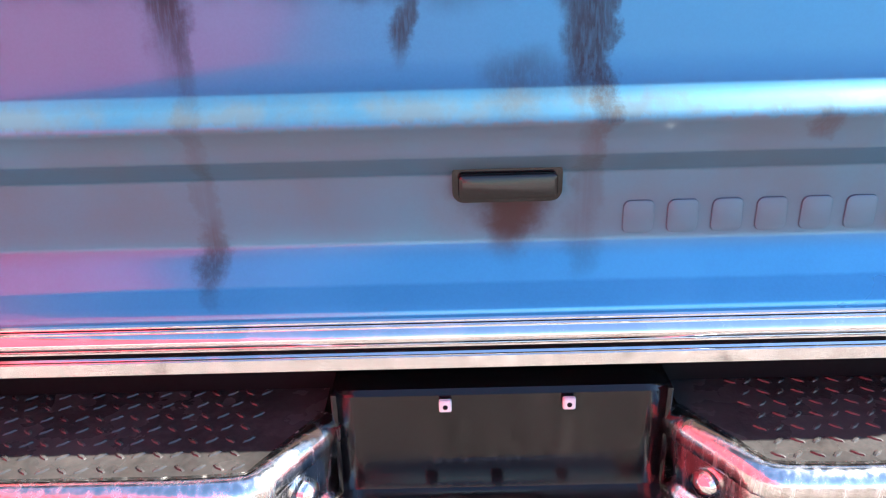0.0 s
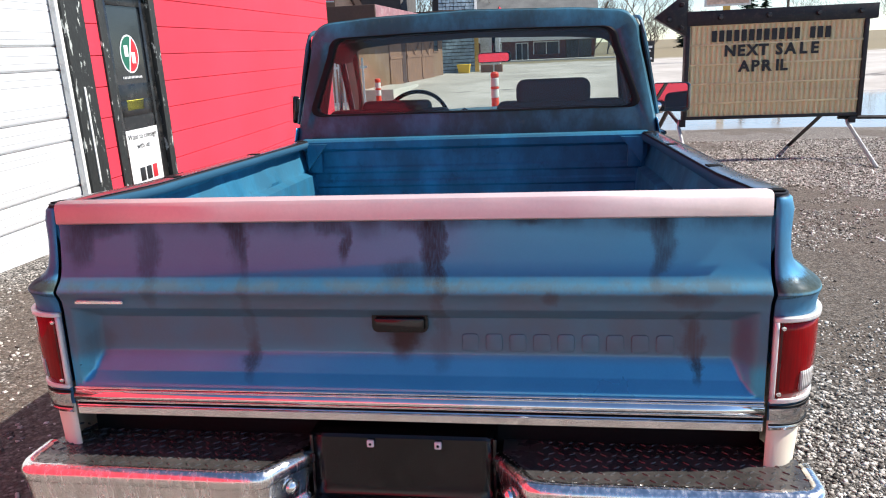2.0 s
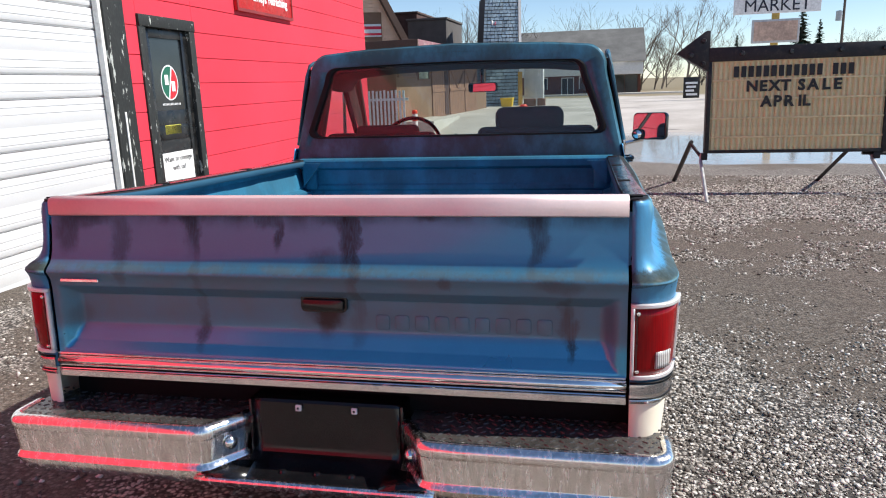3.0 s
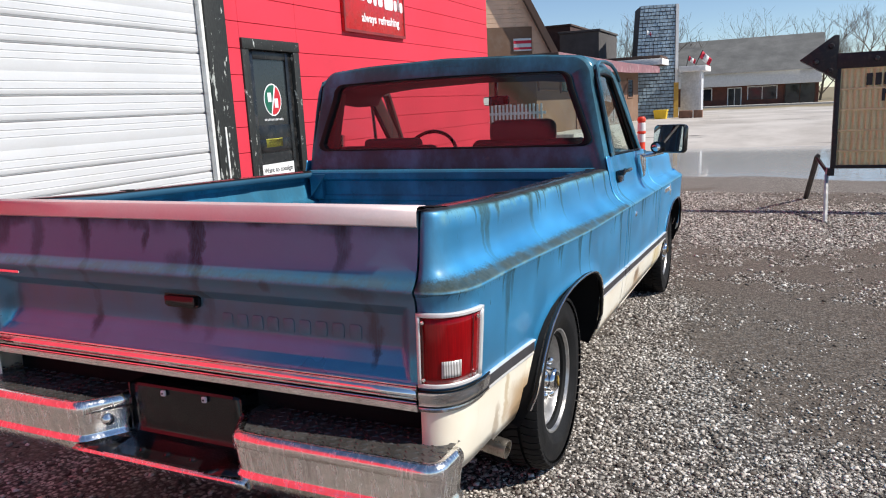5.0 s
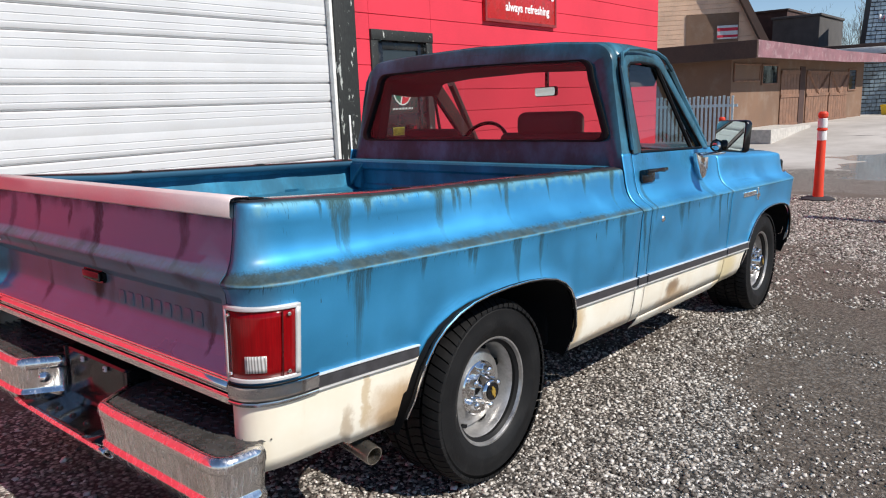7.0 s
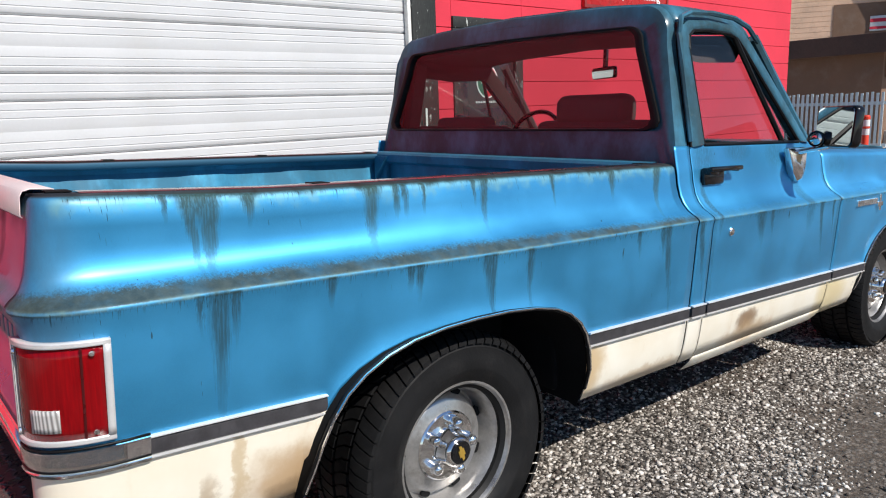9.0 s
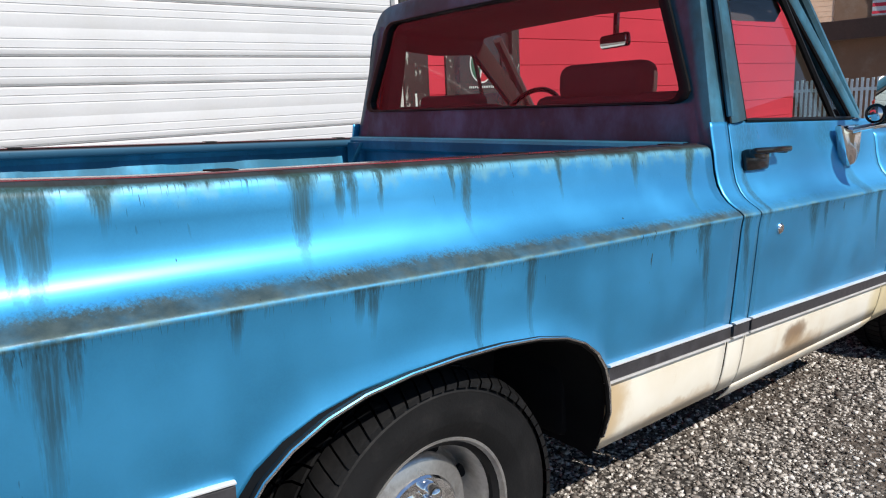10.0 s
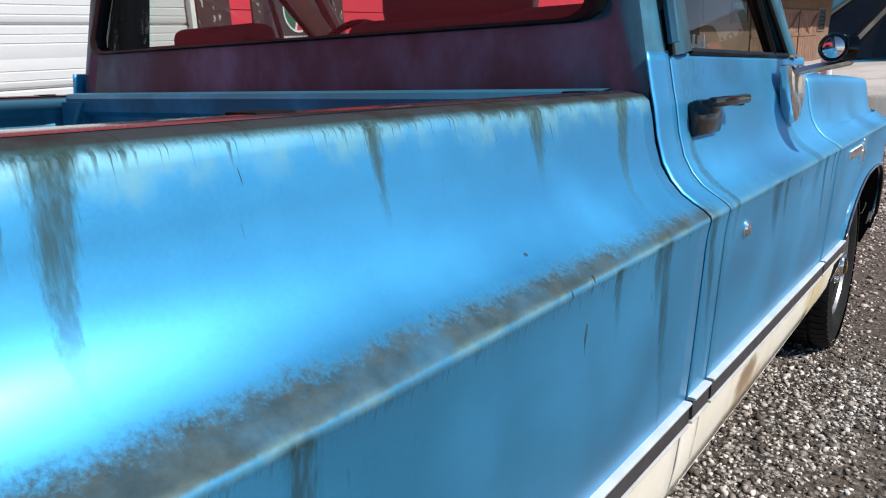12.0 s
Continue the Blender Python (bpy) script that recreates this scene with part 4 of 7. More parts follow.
        # long runs of dirt, wide above and drawn out to a point
        sway = math_(nt, "ADD", math_(nt, "MULTIPLY", math_(nt, "SUBTRACT", noise_(nt, coords(nt, (1, 1, 0.5)), 18, 3), 0.5), 0.022), math_(nt, "MULTIPLY", math_(nt, "SUBTRACT", noise_(nt, coords(nt, (1, 1, 0.06)), 240, 3, 0.6), 0.5), 0.02))
        for z0, strokes, tint, amount in ((1.050, RAIL_RUNS, (0.034, 0.058, 0.046), 0.85), (0.850, CREASE_RUNS, (0.018, 0.029, 0.024), 0.85)):
            total = None
            for yc, w, ln, drift in strokes:
                d = math_(nt, "DIVIDE", math_(nt, "SUBTRACT", z0, z), ln)
                off = math_(nt, "ABSOLUTE", math_(nt, "SUBTRACT", math_(nt, "ADD", y, sway), math_(nt, "MULTIPLY_ADD", d, drift, yc)))
                half = math_(nt, "MULTIPLY_ADD", math_(nt, "SUBTRACT", 1.0, d), w, 0.003)
                q = span(nt, math_(nt, "DIVIDE", off, half), 0.35, 1.15, 1, 0)
                q = math_(nt, "MULTIPLY", math_(nt, "MULTIPLY", q, span(nt, d, -0.03, 0.01)), span(nt, d, 0.25, 1.05, 1, 0))
                total = q if total is None else math_(nt, "MAXIMUM", total, q)
            if z0 > 1:
                total = math_(nt, "MULTIPLY", total, outer)
            masks.append((math_(nt, "MULTIPLY", total, span(nt, hair, 0.3, 0.6, 0.7, 1.0)), tint, amount))
        # grime below the door window and the handle, and along the shut lines
        for yc, zc, w, h, a in ((2.20, 1.05, 0.10, 0.12, 0.55), (2.165, 0.90, 0.022, 0.13, 0.8), (2.45, 1.08, 0.12, 0.05, 0.6), (2.75, 1.06, 0.10, 0.07, 0.5), (2.90, 0.86, 0.05, 0.14, 0.6), (2.12, 0.7, 0.025, 0.3, 0.5), (3.19, 0.8, 0.03, 0.3, 0.5), (3.35, 1.0, 0.15, 0.06, 0.4)):
            masks.append((math_(nt, "MULTIPLY", blot(nt, math_(nt, "MULTIPLY_ADD", math_(nt, "SUBTRACT", wisp, 0.5), 0.06, y), z, yc, zc, w, h, a), span(nt, hair, 0.35, 0.6, 0.5, 1.0)), (0.025, 0.028, 0.024), 0.9))
        # fine dark ticks, slightly slanted, below the rail and the crease
        slant = math_(nt, "MULTIPLY_ADD", z, 0.10, y)
        comb = nt.nodes.new("ShaderNodeCombineXYZ")
        nt.links.new(math_(nt, "MULTIPLY", slant, 230.0), comb.inputs[0])
        nt.links.new(math_(nt, "MULTIPLY", z, 22.0), comb.inputs[1])
        tick = span(nt, noise_(nt, comb.outputs[0], 1.0, 1, 0.4), 0.70, 0.76)
        near = math_(nt, "MAXIMUM", math_(nt, "MULTIPLY", span(nt, z, 0.93, 1.03), outer), math_(nt, "MULTIPLY", span(nt, z, 0.77, 0.85), span(nt, z, 0.851, 0.853, 1, 0)))
        near = math_(nt, "MULTIPLY", near, span(nt, noise_(nt, coords(nt, (0, 1, 0), (0, 5, 0)), 4, 2), 0.42, 0.58))
        masks.append((math_(nt, "MULTIPLY", tick, near), (0.012, 0.015, 0.012), 0.85))
        # a few dark scratches and chips
        chip = math_(nt, "MULTIPLY", span(nt, noise_(nt, coords(nt, (1, 1, 0.25)), 48, 2), 0.735, 0.76), span(nt, noise_(nt, v, 3.5, 2), 0.5, 0.6))
        masks.append((chip, (0.02, 0.022, 0.02), 0.85))
    if kind == "gate":
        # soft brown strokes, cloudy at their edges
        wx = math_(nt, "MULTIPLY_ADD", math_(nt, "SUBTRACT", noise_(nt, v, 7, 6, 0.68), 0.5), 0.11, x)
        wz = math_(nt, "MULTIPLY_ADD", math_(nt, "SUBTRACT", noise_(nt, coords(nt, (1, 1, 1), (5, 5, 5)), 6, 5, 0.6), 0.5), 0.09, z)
        total = None
        for xc, zc, w, h, a in GATE_STAINS:
            q = blot(nt, wx, wz, xc, zc, w, h, a)
            total = q if total is None else math_(nt, "ADD", math_(nt, "MULTIPLY", total, math_(nt, "SUBTRACT", 1.0, q)), q)
        cloud = math_(nt, "MULTIPLY", span(nt, wisp, 0.32, 0.62, 0.72, 1.0), span(nt, hair, 0.3, 0.6, 0.75, 1.0))
        masks.append((math_(nt, "MULTIPLY", total, cloud), (0.011, 0.008, 0.005), 1.0))
        # maroon-brown grime film, the red wall's reflection painted into its tint; weaker low down
        masks.append((math_(nt, "MULTIPLY", span(nt, broad, 0.2, 0.8, 0.75, 1.0), span(nt, z, 0.67, 0.72, 0.2, 1)), (0.045, 0.027, 0.03), 0.45))
        # grey weathering round the crease and in the sunk field
        zz = math_(nt, "MULTIPLY_ADD", math_(nt, "SUBTRACT", rag, 0.5), 0.03, z)
        masks.append((math_(nt, "MULTIPLY", math_(nt, "MULTIPLY", span(nt, z, 0.66, 0.70), span(nt, zz, 0.848, 0.856, 1, 0)), span(nt, noise_(nt, v, 4, 5), 0.25, 0.65, 0.5, 1)), (0.125, 0.135, 0.14), 0.72))
        masks.append((math_(nt, "MULTIPLY", math_(nt, "MULTIPLY", span(nt, zz, 0.850, 0.858), span(nt, zz, 0.866, 0.893, 1, 0)), span(nt, wisp, 0.3, 0.6, 0.25, 1)), (0.085, 0.105, 0.10), 0.7))
        # darker cloudy band towards the top edge
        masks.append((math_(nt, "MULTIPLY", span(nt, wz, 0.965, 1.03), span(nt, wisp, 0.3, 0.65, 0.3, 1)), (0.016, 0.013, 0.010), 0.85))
        # rust below the handle
        dx = math_(nt, "DIVIDE", math_(nt, "SUBTRACT", wx, 0.006), math_(nt, "ADD", 0.010, math_(nt, "MULTIPLY", math_(nt, "SUBTRACT", z, 0.64), 0.6)))
        rust = math_(nt, "MULTIPLY", span(nt, math_(nt, "ABSOLUTE", dx), 0.2, 1.1, 1, 0), math_(nt, "MULTIPLY", span(nt, wz, 0.655, 0.71), span(nt, z, 0.75, 0.77, 1, 0)))
        masks.append((rust, (0.05, 0.026, 0.011), 0.85))
    if kind in ("cab", "bed"):
        # cab grime; for the bed also the interior's shade, mixed into the colour
        cloud = span(nt, noise_(nt, coords(nt, (1, 1, 0.6)), 4.0, 6, 0.65), 0.30, 0.62)
        masks.append((span(nt, broad, 0.2, 0.8, 0.8, 1.0), (0.045, 0.075, 0.08) if kind == "cab" else (0.03, 0.06, 0.08), 0.65 if kind == "cab" else 0.3))
        masks.append((cloud, (0.028, 0.034, 0.027) if kind == "cab" else (0.04, 0.05, 0.055), 0.75 if kind == "cab" else 0.5))
        masks.append((span(nt, noise_(nt, v, 16, 7, 0.7), 0.58, 0.75), (0.12, 0.17, 0.15) if kind == "cab" else (0.04, 0.04, 0.035), 0.35))
    rough = span(nt, broad, 0.3, 0.7, 0.24, 0.32) if kind == "gate" else span(nt, broad, 0.3, 0.7, 0.47, 0.58)
    metal = 0.83 if kind == "side" else 0.62 if kind == "gate" else 0.8
    coat = 0.85 if kind in ("cab", "gate") else 0.45 if kind == "bed" else 0.62
    spec = 0.5
    for mask, tint, amount in masks:
        f = math_(nt, "MULTIPLY", mask, amount, clamp=True)
        col = mix(nt, f, col, tint)
        rough = math_(nt, "ADD", rough, math_(nt, "MULTIPLY", f, 0.25))
        metal = math_(nt, "MULTIPLY", metal, math_(nt, "SUBTRACT", 1.0, math_(nt, "MULTIPLY", math_(nt, "MULTIPLY", f, f), 0.9)))
        coat = math_(nt, "MULTIPLY", coat, math_(nt, "SUBTRACT", 1.0, math_(nt, "MULTIPLY", f, 0.45 if kind == "cab" else 0.97)))
        spec = math_(nt, "MULTIPLY", spec, math_(nt, "SUBTRACT", 1.0, math_(nt, "MULTIPLY", f, 0.7)))
    if kind in ("side", "gate"):
        # lower body in cream, with rust blooms
        cream = mix(nt, span(nt, broad, 0.3, 0.7), (0.80, 0.72, 0.57), (0.88, 0.84, 0.73))
        cream = mix(nt, span(nt, noise_(nt, coords(nt, (1, 1, 0.45)), 5, 6, 0.65), 0.56, 0.76, 0, 0.5), cream, (0.52, 0.30, 0.10))
        cream = mix(nt, span(nt, noise_(nt, coords(nt, (1, 0.8, 1.2), (3, 1, 2)), 7, 7, 0.7), 0.68, 0.78, 0, 0.6), cream, (0.16, 0.085, 0.035))
        for yc, zc, w, h, tint, a in ((0.47, 0.40, 0.14, 0.10, (0.42, 0.24, 0.09), 0.8), (0.47, 0.36, 0.08, 0.05, (0.12, 0.07, 0.03), 0.5), (0.30, 0.40, 0.03, 0.08, (0.30, 0.19, 0.09), 0.6), (0.36, 0.46, 0.018, 0.14, (0.45, 0.30, 0.12), 0.6),
                                      (1.47, 0.44, 0.10, 0.14, (0.50, 0.31, 0.10), 0.7), (2.46, 0.42, 0.10, 0.05, (0.22, 0.12, 0.05), 0.9), (2.50, 0.36, 0.25, 0.06, (0.42, 0.25, 0.10), 0.7), (3.25, 0.40, 0.2, 0.16, (0.60, 0.44, 0.12), 0.6), (1.8, 0.35, 0.3, 0.04, (0.45, 0.30, 0.15), 0.6)):
            wy = math_(nt, "MULTIPLY_ADD", math_(nt, "SUBTRACT", noise_(nt, v, 9, 5, 0.65), 0.5), 0.12, y)
            wz_ = math_(nt, "MULTIPLY_ADD", math_(nt, "SUBTRACT", noise_(nt, v, 13, 5, 0.65), 0.5), 0.08, z)
            cream = mix(nt, blot(nt, wy, wz_, yc, zc, w, h, a), cream, tint)
        low = span(nt, math_(nt, "MULTIPLY_ADD", y, 0.022, z), 0.555, 0.558, 1, 0) if kind == "side" else span(nt, z, 0.535, 0.538, 1, 0)
        col = mix(nt, low, col, cream)
        rough = math_(nt, "ADD", rough, math_(nt, "MULTIPLY", low, 0.08))
        metal = math_(nt, "MULTIPLY", metal, math_(nt, "SUBTRACT", 1.0, low))
    nt.links.new(col, b.inputs["Base Color"])
    put(nt, b.inputs["Roughness"], rough)
    put(nt, b.inputs["Metallic"], metal)
    put(nt, b.inputs["Coat Weight"], coat)
    put(nt, b.inputs["Specular IOR Level"], spec)
    bump(nt, b, noise_(nt, v, 4, 3), 0.03, 0.01)
    return m


# y, half width, length and forward drift of the dirt runs on the body side
RAIL_DROP = 0.014
RAIL_RUNS = ((0.31, 0.055, 0.10, 0.0), (0.335, 0.030, 0.22, -0.01), (0.29, 0.018, 0.20, 0.02), (0.244, 0.010, 0.06, 0.0), (0.42, 0.018, 0.08, 0.0), (0.735, 0.030, 0.19, -0.02), (0.80, 0.012, 0.10, 0.0), (0.826, 0.014, 0.10, 0.0), (0.884, 0.006, 0.09, 0.0),
             (1.055, 0.006, 0.08, 0.0), (1.093, 0.018, 0.17, -0.02), (1.363, 0.010, 0.11, 0.0), (1.648, 0.020, 0.11, -0.01), (1.90, 0.026, 0.21, -0.06), (2.30, 0.05, 0.05, 0.0), (2.52, 0.05, 0.06, 0.0))
CREASE_RUNS = ((0.318, 0.032, 0.33, 0.0), (0.352, 0.014, 0.13, 0.0), (0.28, 0.010, 0.09, 0.0), (0.571, 0.015, 0.08, 0.0), (0.78, 0.016, 0.07, 0.0), (0.806, 0.018, 0.10, 0.0), (1.022, 0.030, 0.15, 0.015), (1.04, 0.014, 0.24, 0.0), (1.172, 0.018, 0.20, 0.01),
               (1.668, 0.012, 0.10, 0.01), (1.80, 0.016, 0.12, 0.01), (1.825, 0.026, 0.36, 0.06), (2.035, 0.022, 0.30, 0.05), (2.46, 0.05, 0.16, 0.03), (2.55, 0.016, 0.12, 0.02), (3.0, 0.024, 0.26, 0.06), (3.12, 0.012, 0.18, 0.03))
# x, z, half width, half height, strength of the tailgate stains
GATE_STAINS = ((-0.60, 0.945, 0.045, 0.085, 0.75), (-0.595, 0.86, 0.03, 0.06, 0.5), (-0.375, 0.995, 0.045, 0.11, 0.8), (-0.36, 0.88, 0.018, 0.13, 0.45), (-0.37, 0.67, 0.026, 0.07, 0.75), (-0.37, 0.75, 0.02, 0.09, 0.35),
               (-0.145, 1.005, 0.05, 0.035, 0.8), (-0.115, 0.96, 0.022, 0.06, 0.8), (0.085, 0.96, 0.035, 0.13, 0.95), (0.115, 0.93, 0.018, 0.17, 0.95), (0.055, 1.01, 0.07, 0.04, 0.7), (0.02, 0.885, 0.06, 0.05, 0.5),
               (0.105, 0.79, 0.025, 0.09, 0.55), (0.09, 0.70, 0.03, 0.06, 0.35), (0.315, 1.02, 0.07, 0.035, 0.65), (0.36, 0.842, 0.025, 0.022, 0.8), (0.60, 0.985, 0.035, 0.11, 0.7), (0.59, 0.90, 0.025, 0.06, 0.45), (0.56, 1.01, 0.08, 0.03, 0.45),
               (0.675, 0.735, 0.026, 0.085, 0.95), (0.66, 0.835, 0.07, 0.03, 0.7), (0.68, 0.665, 0.016, 0.05, 0.8), (-0.78, 0.97, 0.05, 0.09, 0.7), (-0.70, 1.01, 0.10, 0.04, 0.5), (-0.76, 0.70, 0.05, 0.06, 0.4))

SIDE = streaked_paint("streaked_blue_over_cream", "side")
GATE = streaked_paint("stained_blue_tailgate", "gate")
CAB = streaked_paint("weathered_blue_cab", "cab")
BED = streaked_paint("weathered_shaded_blue_bed", "bed")
m, nt, b = mat("streaky_bumper_chrome", 0.2, 1.0)
streak = noise_(nt, coords(nt, (28, 28, 1.6)), 3, 4, 0.6)
nt.links.new(mix(nt, span(nt, streak, 0.35, 0.65), (0.74, 0.72, 0.69), (0.97, 0.96, 0.95)), b.inputs["Base Color"])
nt.links.new(span(nt, streak, 0.3, 0.7, 0.12, 0.30), b.inputs["Roughness"])
bump(nt, b, noise_(nt, coords(nt, (10, 10, 1.5)), 3, 3), 0.06, 0.006)
BUMPER = m
CHROME = plain("worn_chrome", (0.86, 0.85, 0.84), 0.10, 1.0, 0.06, 7, 120, 0.03, (0.45, 0.40, 0.35), 0.2)
BRIGHT = plain("bright_trim", (0.86, 0.85, 0.84), 0.14, 1.0, 0.06, 20, 200, 0.0)
m = plain("grimy_shaded_rail", (0.035, 0.034, 0.036), 0.30, 0.0, 0.35, 6, 120, 0.03)
m.node_tree.nodes["Principled BSDF"].inputs["Coat Weight"].default_value = 1.0
m.node_tree.nodes["Principled BSDF"].inputs["Coat Roughness"].default_value = 0.16
RAIL_GLOSS = m
# pinkish base colour carries the red wall's reflection on the cap
BRUSHED = plain("satin_aluminium", (0.70, 0.57, 0.56), 0.46, 0.35, 0.06, 5, 150, 0.03)
SILVER = plain("silver_lamp_bezel", (0.72, 0.71, 0.70), 0.38, 0.35, 0.06, 20, 200, 0.0)
TRIM_GREY = plain("dark_grey_moulding", (0.055, 0.053, 0.058), 0.4, 0.2, 0.25, 30, 200, 0.05)
BLACK = plain("black_underbody", (0.007, 0.007, 0.0075), 0.8, 0, 0.3, spec=0.15)
GLOSS_BLACK = plain("gloss_black_steel", (0.006, 0.006, 0.007), 0.14, 0, 0.3, 4, 60, 0.03, (0.04, 0.036, 0.033), 0.2)
STEP = plain("black_step_pad", (0.05, 0.048, 0.046), 0.24, 0.0, 0.35, 12, 90, 0.2, (0.09, 0.08, 0.07), 0.4)
SEAL = plain("black_rubber_seal", (0.006, 0.006, 0.0065), 0.5, 0, 0.2, spec=0.2)
CLOTH = plain("dark_seat_cloth", (0.05, 0.035, 0.035), 0.85, 0, 0.25, 6, 150, 0.2)
TYRE = plain("tyre_rubber", (0.008, 0.008, 0.0085), 0.6, 0, 0.25, 8, 120, 0.15, (0.035, 0.032, 0.03), 0.25, 0.22)
STEEL_RIM = plain("silver_painted_rim", (0.46, 0.45, 0.44), 0.34, 0.8, 0.2, 10, 120, 0.05, (0.16, 0.13, 0.10), 0.45)
GOLD = plain("gold_badge", (0.65, 0.42, 0.08), 0.3, 0.6, 0.05)

m, nt, b = mat("tail_lamp_red", 0.06)
nt.links.new(mix(nt, noise_(nt, coords(nt, (60, 60, 3)), 4, 2), (0.11, 0.0005, 0.002), (0.32, 0.0012, 0.004)), b.inputs["Base Color"])
b.inputs["Specular IOR Level"].default_value = 0.3
LENS = m
LENS_RIB = plain("dark_red_rib", (0.06, 0.003, 0.004), 0.3)
m, nt, b = mat("reverse_lamp_clear", 0.2)
rib = nt.nodes.new("ShaderNodeTexWave")
put(nt, rib.inputs["Vector"], coords(nt, (1, 1, 0.0)))
rib.inputs["Scale"].default_value = 60
nt.links.new(mix(nt, rib.outputs["Fac"], (0.20, 0.19, 0.18), (0.62, 0.60, 0.58)), b.inputs["Base Color"])
CLEAR = m
m, nt, b = mat("mirror_glass", 0.02, 1.0)
nt.links.new(mix(nt, noise_(nt, coords(nt), 30, 2), (0.78, 0.79, 0.8), (0.84, 0.85, 0.86)), b.inputs["Base Color"])
MIRROR = m


def car_glass(name, tint):
    m = bpy.data.materials.new(name)
    m.use_nodes = True
    nt = m.node_tree
    nt.nodes.remove(nt.nodes["Principled BSDF"])
    clear, shine, both, lw = (nt.nodes.new("ShaderNode" + k) for k in ("BsdfTransparent", "BsdfGlossy", "MixShader", "LayerWeight"))
    clear.inputs[0].default_value = (*tint, 1)
    shine.inputs["Roughness"].default_value = 0.01
    lw.inputs[0].default_value = 0.5
    gloss = math_(nt, "MULTIPLY_ADD", math_(nt, "POWER", lw.outputs["Facing"], 5.0), 0.92, 0.05)
    nt.links.new(gloss, both.inputs[0])
    nt.links.new(clear.outputs[0], both.inputs[1])
    nt.links.new(shine.outputs[0], both.inputs[2])
    nt.links.new(both.outputs[0], nt.nodes["Material Output"].inputs[0])
    return m


GLASS = car_glass("tinted_window_glass", (0.80, 0.85, 0.82))

truck = thing("pickup_truck", "weathered blue and cream pickup truck parked on gravel", "pickup truck", PAD @ pose(-0.008, 0, 0, 0, 0, 1.0))

PROF = [(0.27, 0.91), (0.31, 0.945), (0.36, 0.967), (0.42, 0.978), (0.50, 0.986), (0.60, 0.994), (0.70, 1), (0.77, 1.004), (0.81, 1.006), (0.835, 1.009), (0.850, 1.012),
        (0.856, 1.01), (0.865, 0.999), (0.875, 0.982), (0.888, 0.963), (0.908, 0.945), (0.935, 0.93), (0.975, 0.919), (1.02, 0.912), (1.045, 0.906), (1.054, 0.896)]
GPROF = [(0.50, -0.014), (0.62, -0.014), (0.80, -0.013), (0.826, -0.016), (0.840, -0.023), (0.850, -0.030), (0.856, -0.0285), (0.865, -0.021), (0.875, -0.010), (0.888, -0.002),
         (0.908, 0.005), (0.935, 0.010), (0.965, 0.0145), (0.995, 0.018), (1.02, 0.021), (1.045, 0.024), (1.054, 0.030)]
ZK = [1.054, 1.050, 1.045, 1.035, 1.02, 0.995, 0.975, 0.955, 0.935, 0.92, 0.908, 0.898, 0.888, 0.881, 0.875, 0.870, 0.865, 0.8605, 0.856, 0.853, 0.850, 0.845, 0.840, 0.833, 0.826, 0.813, 0.80, 0.77, 0.74, 0.72]
ARCH = [(0.486, 0.30), (0.49, 0.36), (0.503, 0.42), (0.522, 0.475), (0.547, 0.528), (0.585, 0.58), (0.6327, 0.618), (0.6963, 0.650), (0.7705, 0.672), (0.8659, 0.685), (0.9719, 0.690), (1.089, 0.689),
        (1.194, 0.680), (1.279, 0.663), (1.343, 0.637), (1.391, 0.603), (1.426, 0.56), (1.449, 0.505), (1.462, 0.44), (1.467, 0.37), (1.469, 0.30)]
XE = 0.833
FLARE = 0.012


def side_x(z):
    return lerp(PROF, z)


def taper(y, z):
    """The sides draw in a little towards the tail, less at the rail."""
    f = min(max((1.3 - y) / 1.2, 0), 1)
    return 0.05 * f * f * (3 - 2 * f) * (0.35 + 0.65 * min(max((1.02 - z) / 0.12, 0), 1))


def fall(y):
    """The moulding line drops gently towards the front."""
    return 0.008 - 0.022 * (y - 0.55)


def corner_point(th, z, off=0.0):
    """Round the rear corner: th 0 at the body side, 1 at the tailgate gap."""
    a, q = th * math.pi / 2, 0.74
    xs_, yb = side_x(z) - taper(0.1, z), lerp(GPROF, z) - 0.003
    x = XE + (xs_ - XE) * max(math.cos(a), 0) ** q
    y = yb + (0.17 - yb) * (1 - max(math.sin(a), 0) ** q)
    nx, ny = math.cos(a), -math.sin(a)
    return Vector((x + nx * off, y + ny * off, z))


def columns(stations, zbot, ztop_z=1.054, pre=()):
    """Columns of points from the top edge to zbot for body side stations (y or corner th)."""
    rows = []
    for kind, s in stations:
        low = zbot(s) if kind == "y" else zbot(0.1)
        zs = [z for z in ZK if z <= ztop_z + 1e-6] + [0.72 + (low - 0.72) * k / 10 for k in range(1, 11)]
        col = [Vector((x, s if kind == "y" else max(corner_point(s, 1.05).y, 0.03), z)) if kind == "y" else Vector((min(x, corner_point(s, 1.05).x - 0.004), corner_point(s, 1.05).y, z)) for x, z in pre]
        for z in zs:
            flare = FLARE * max(1 - (z - low) / 0.07, 0) ** 2 if low > 0.42 else 0.0
            col.append(Vector((side_x(z) + flare - taper(s, z), s, z)) if kind == "y" else corner_point(s, z))
        rows.append(col)
    return rows


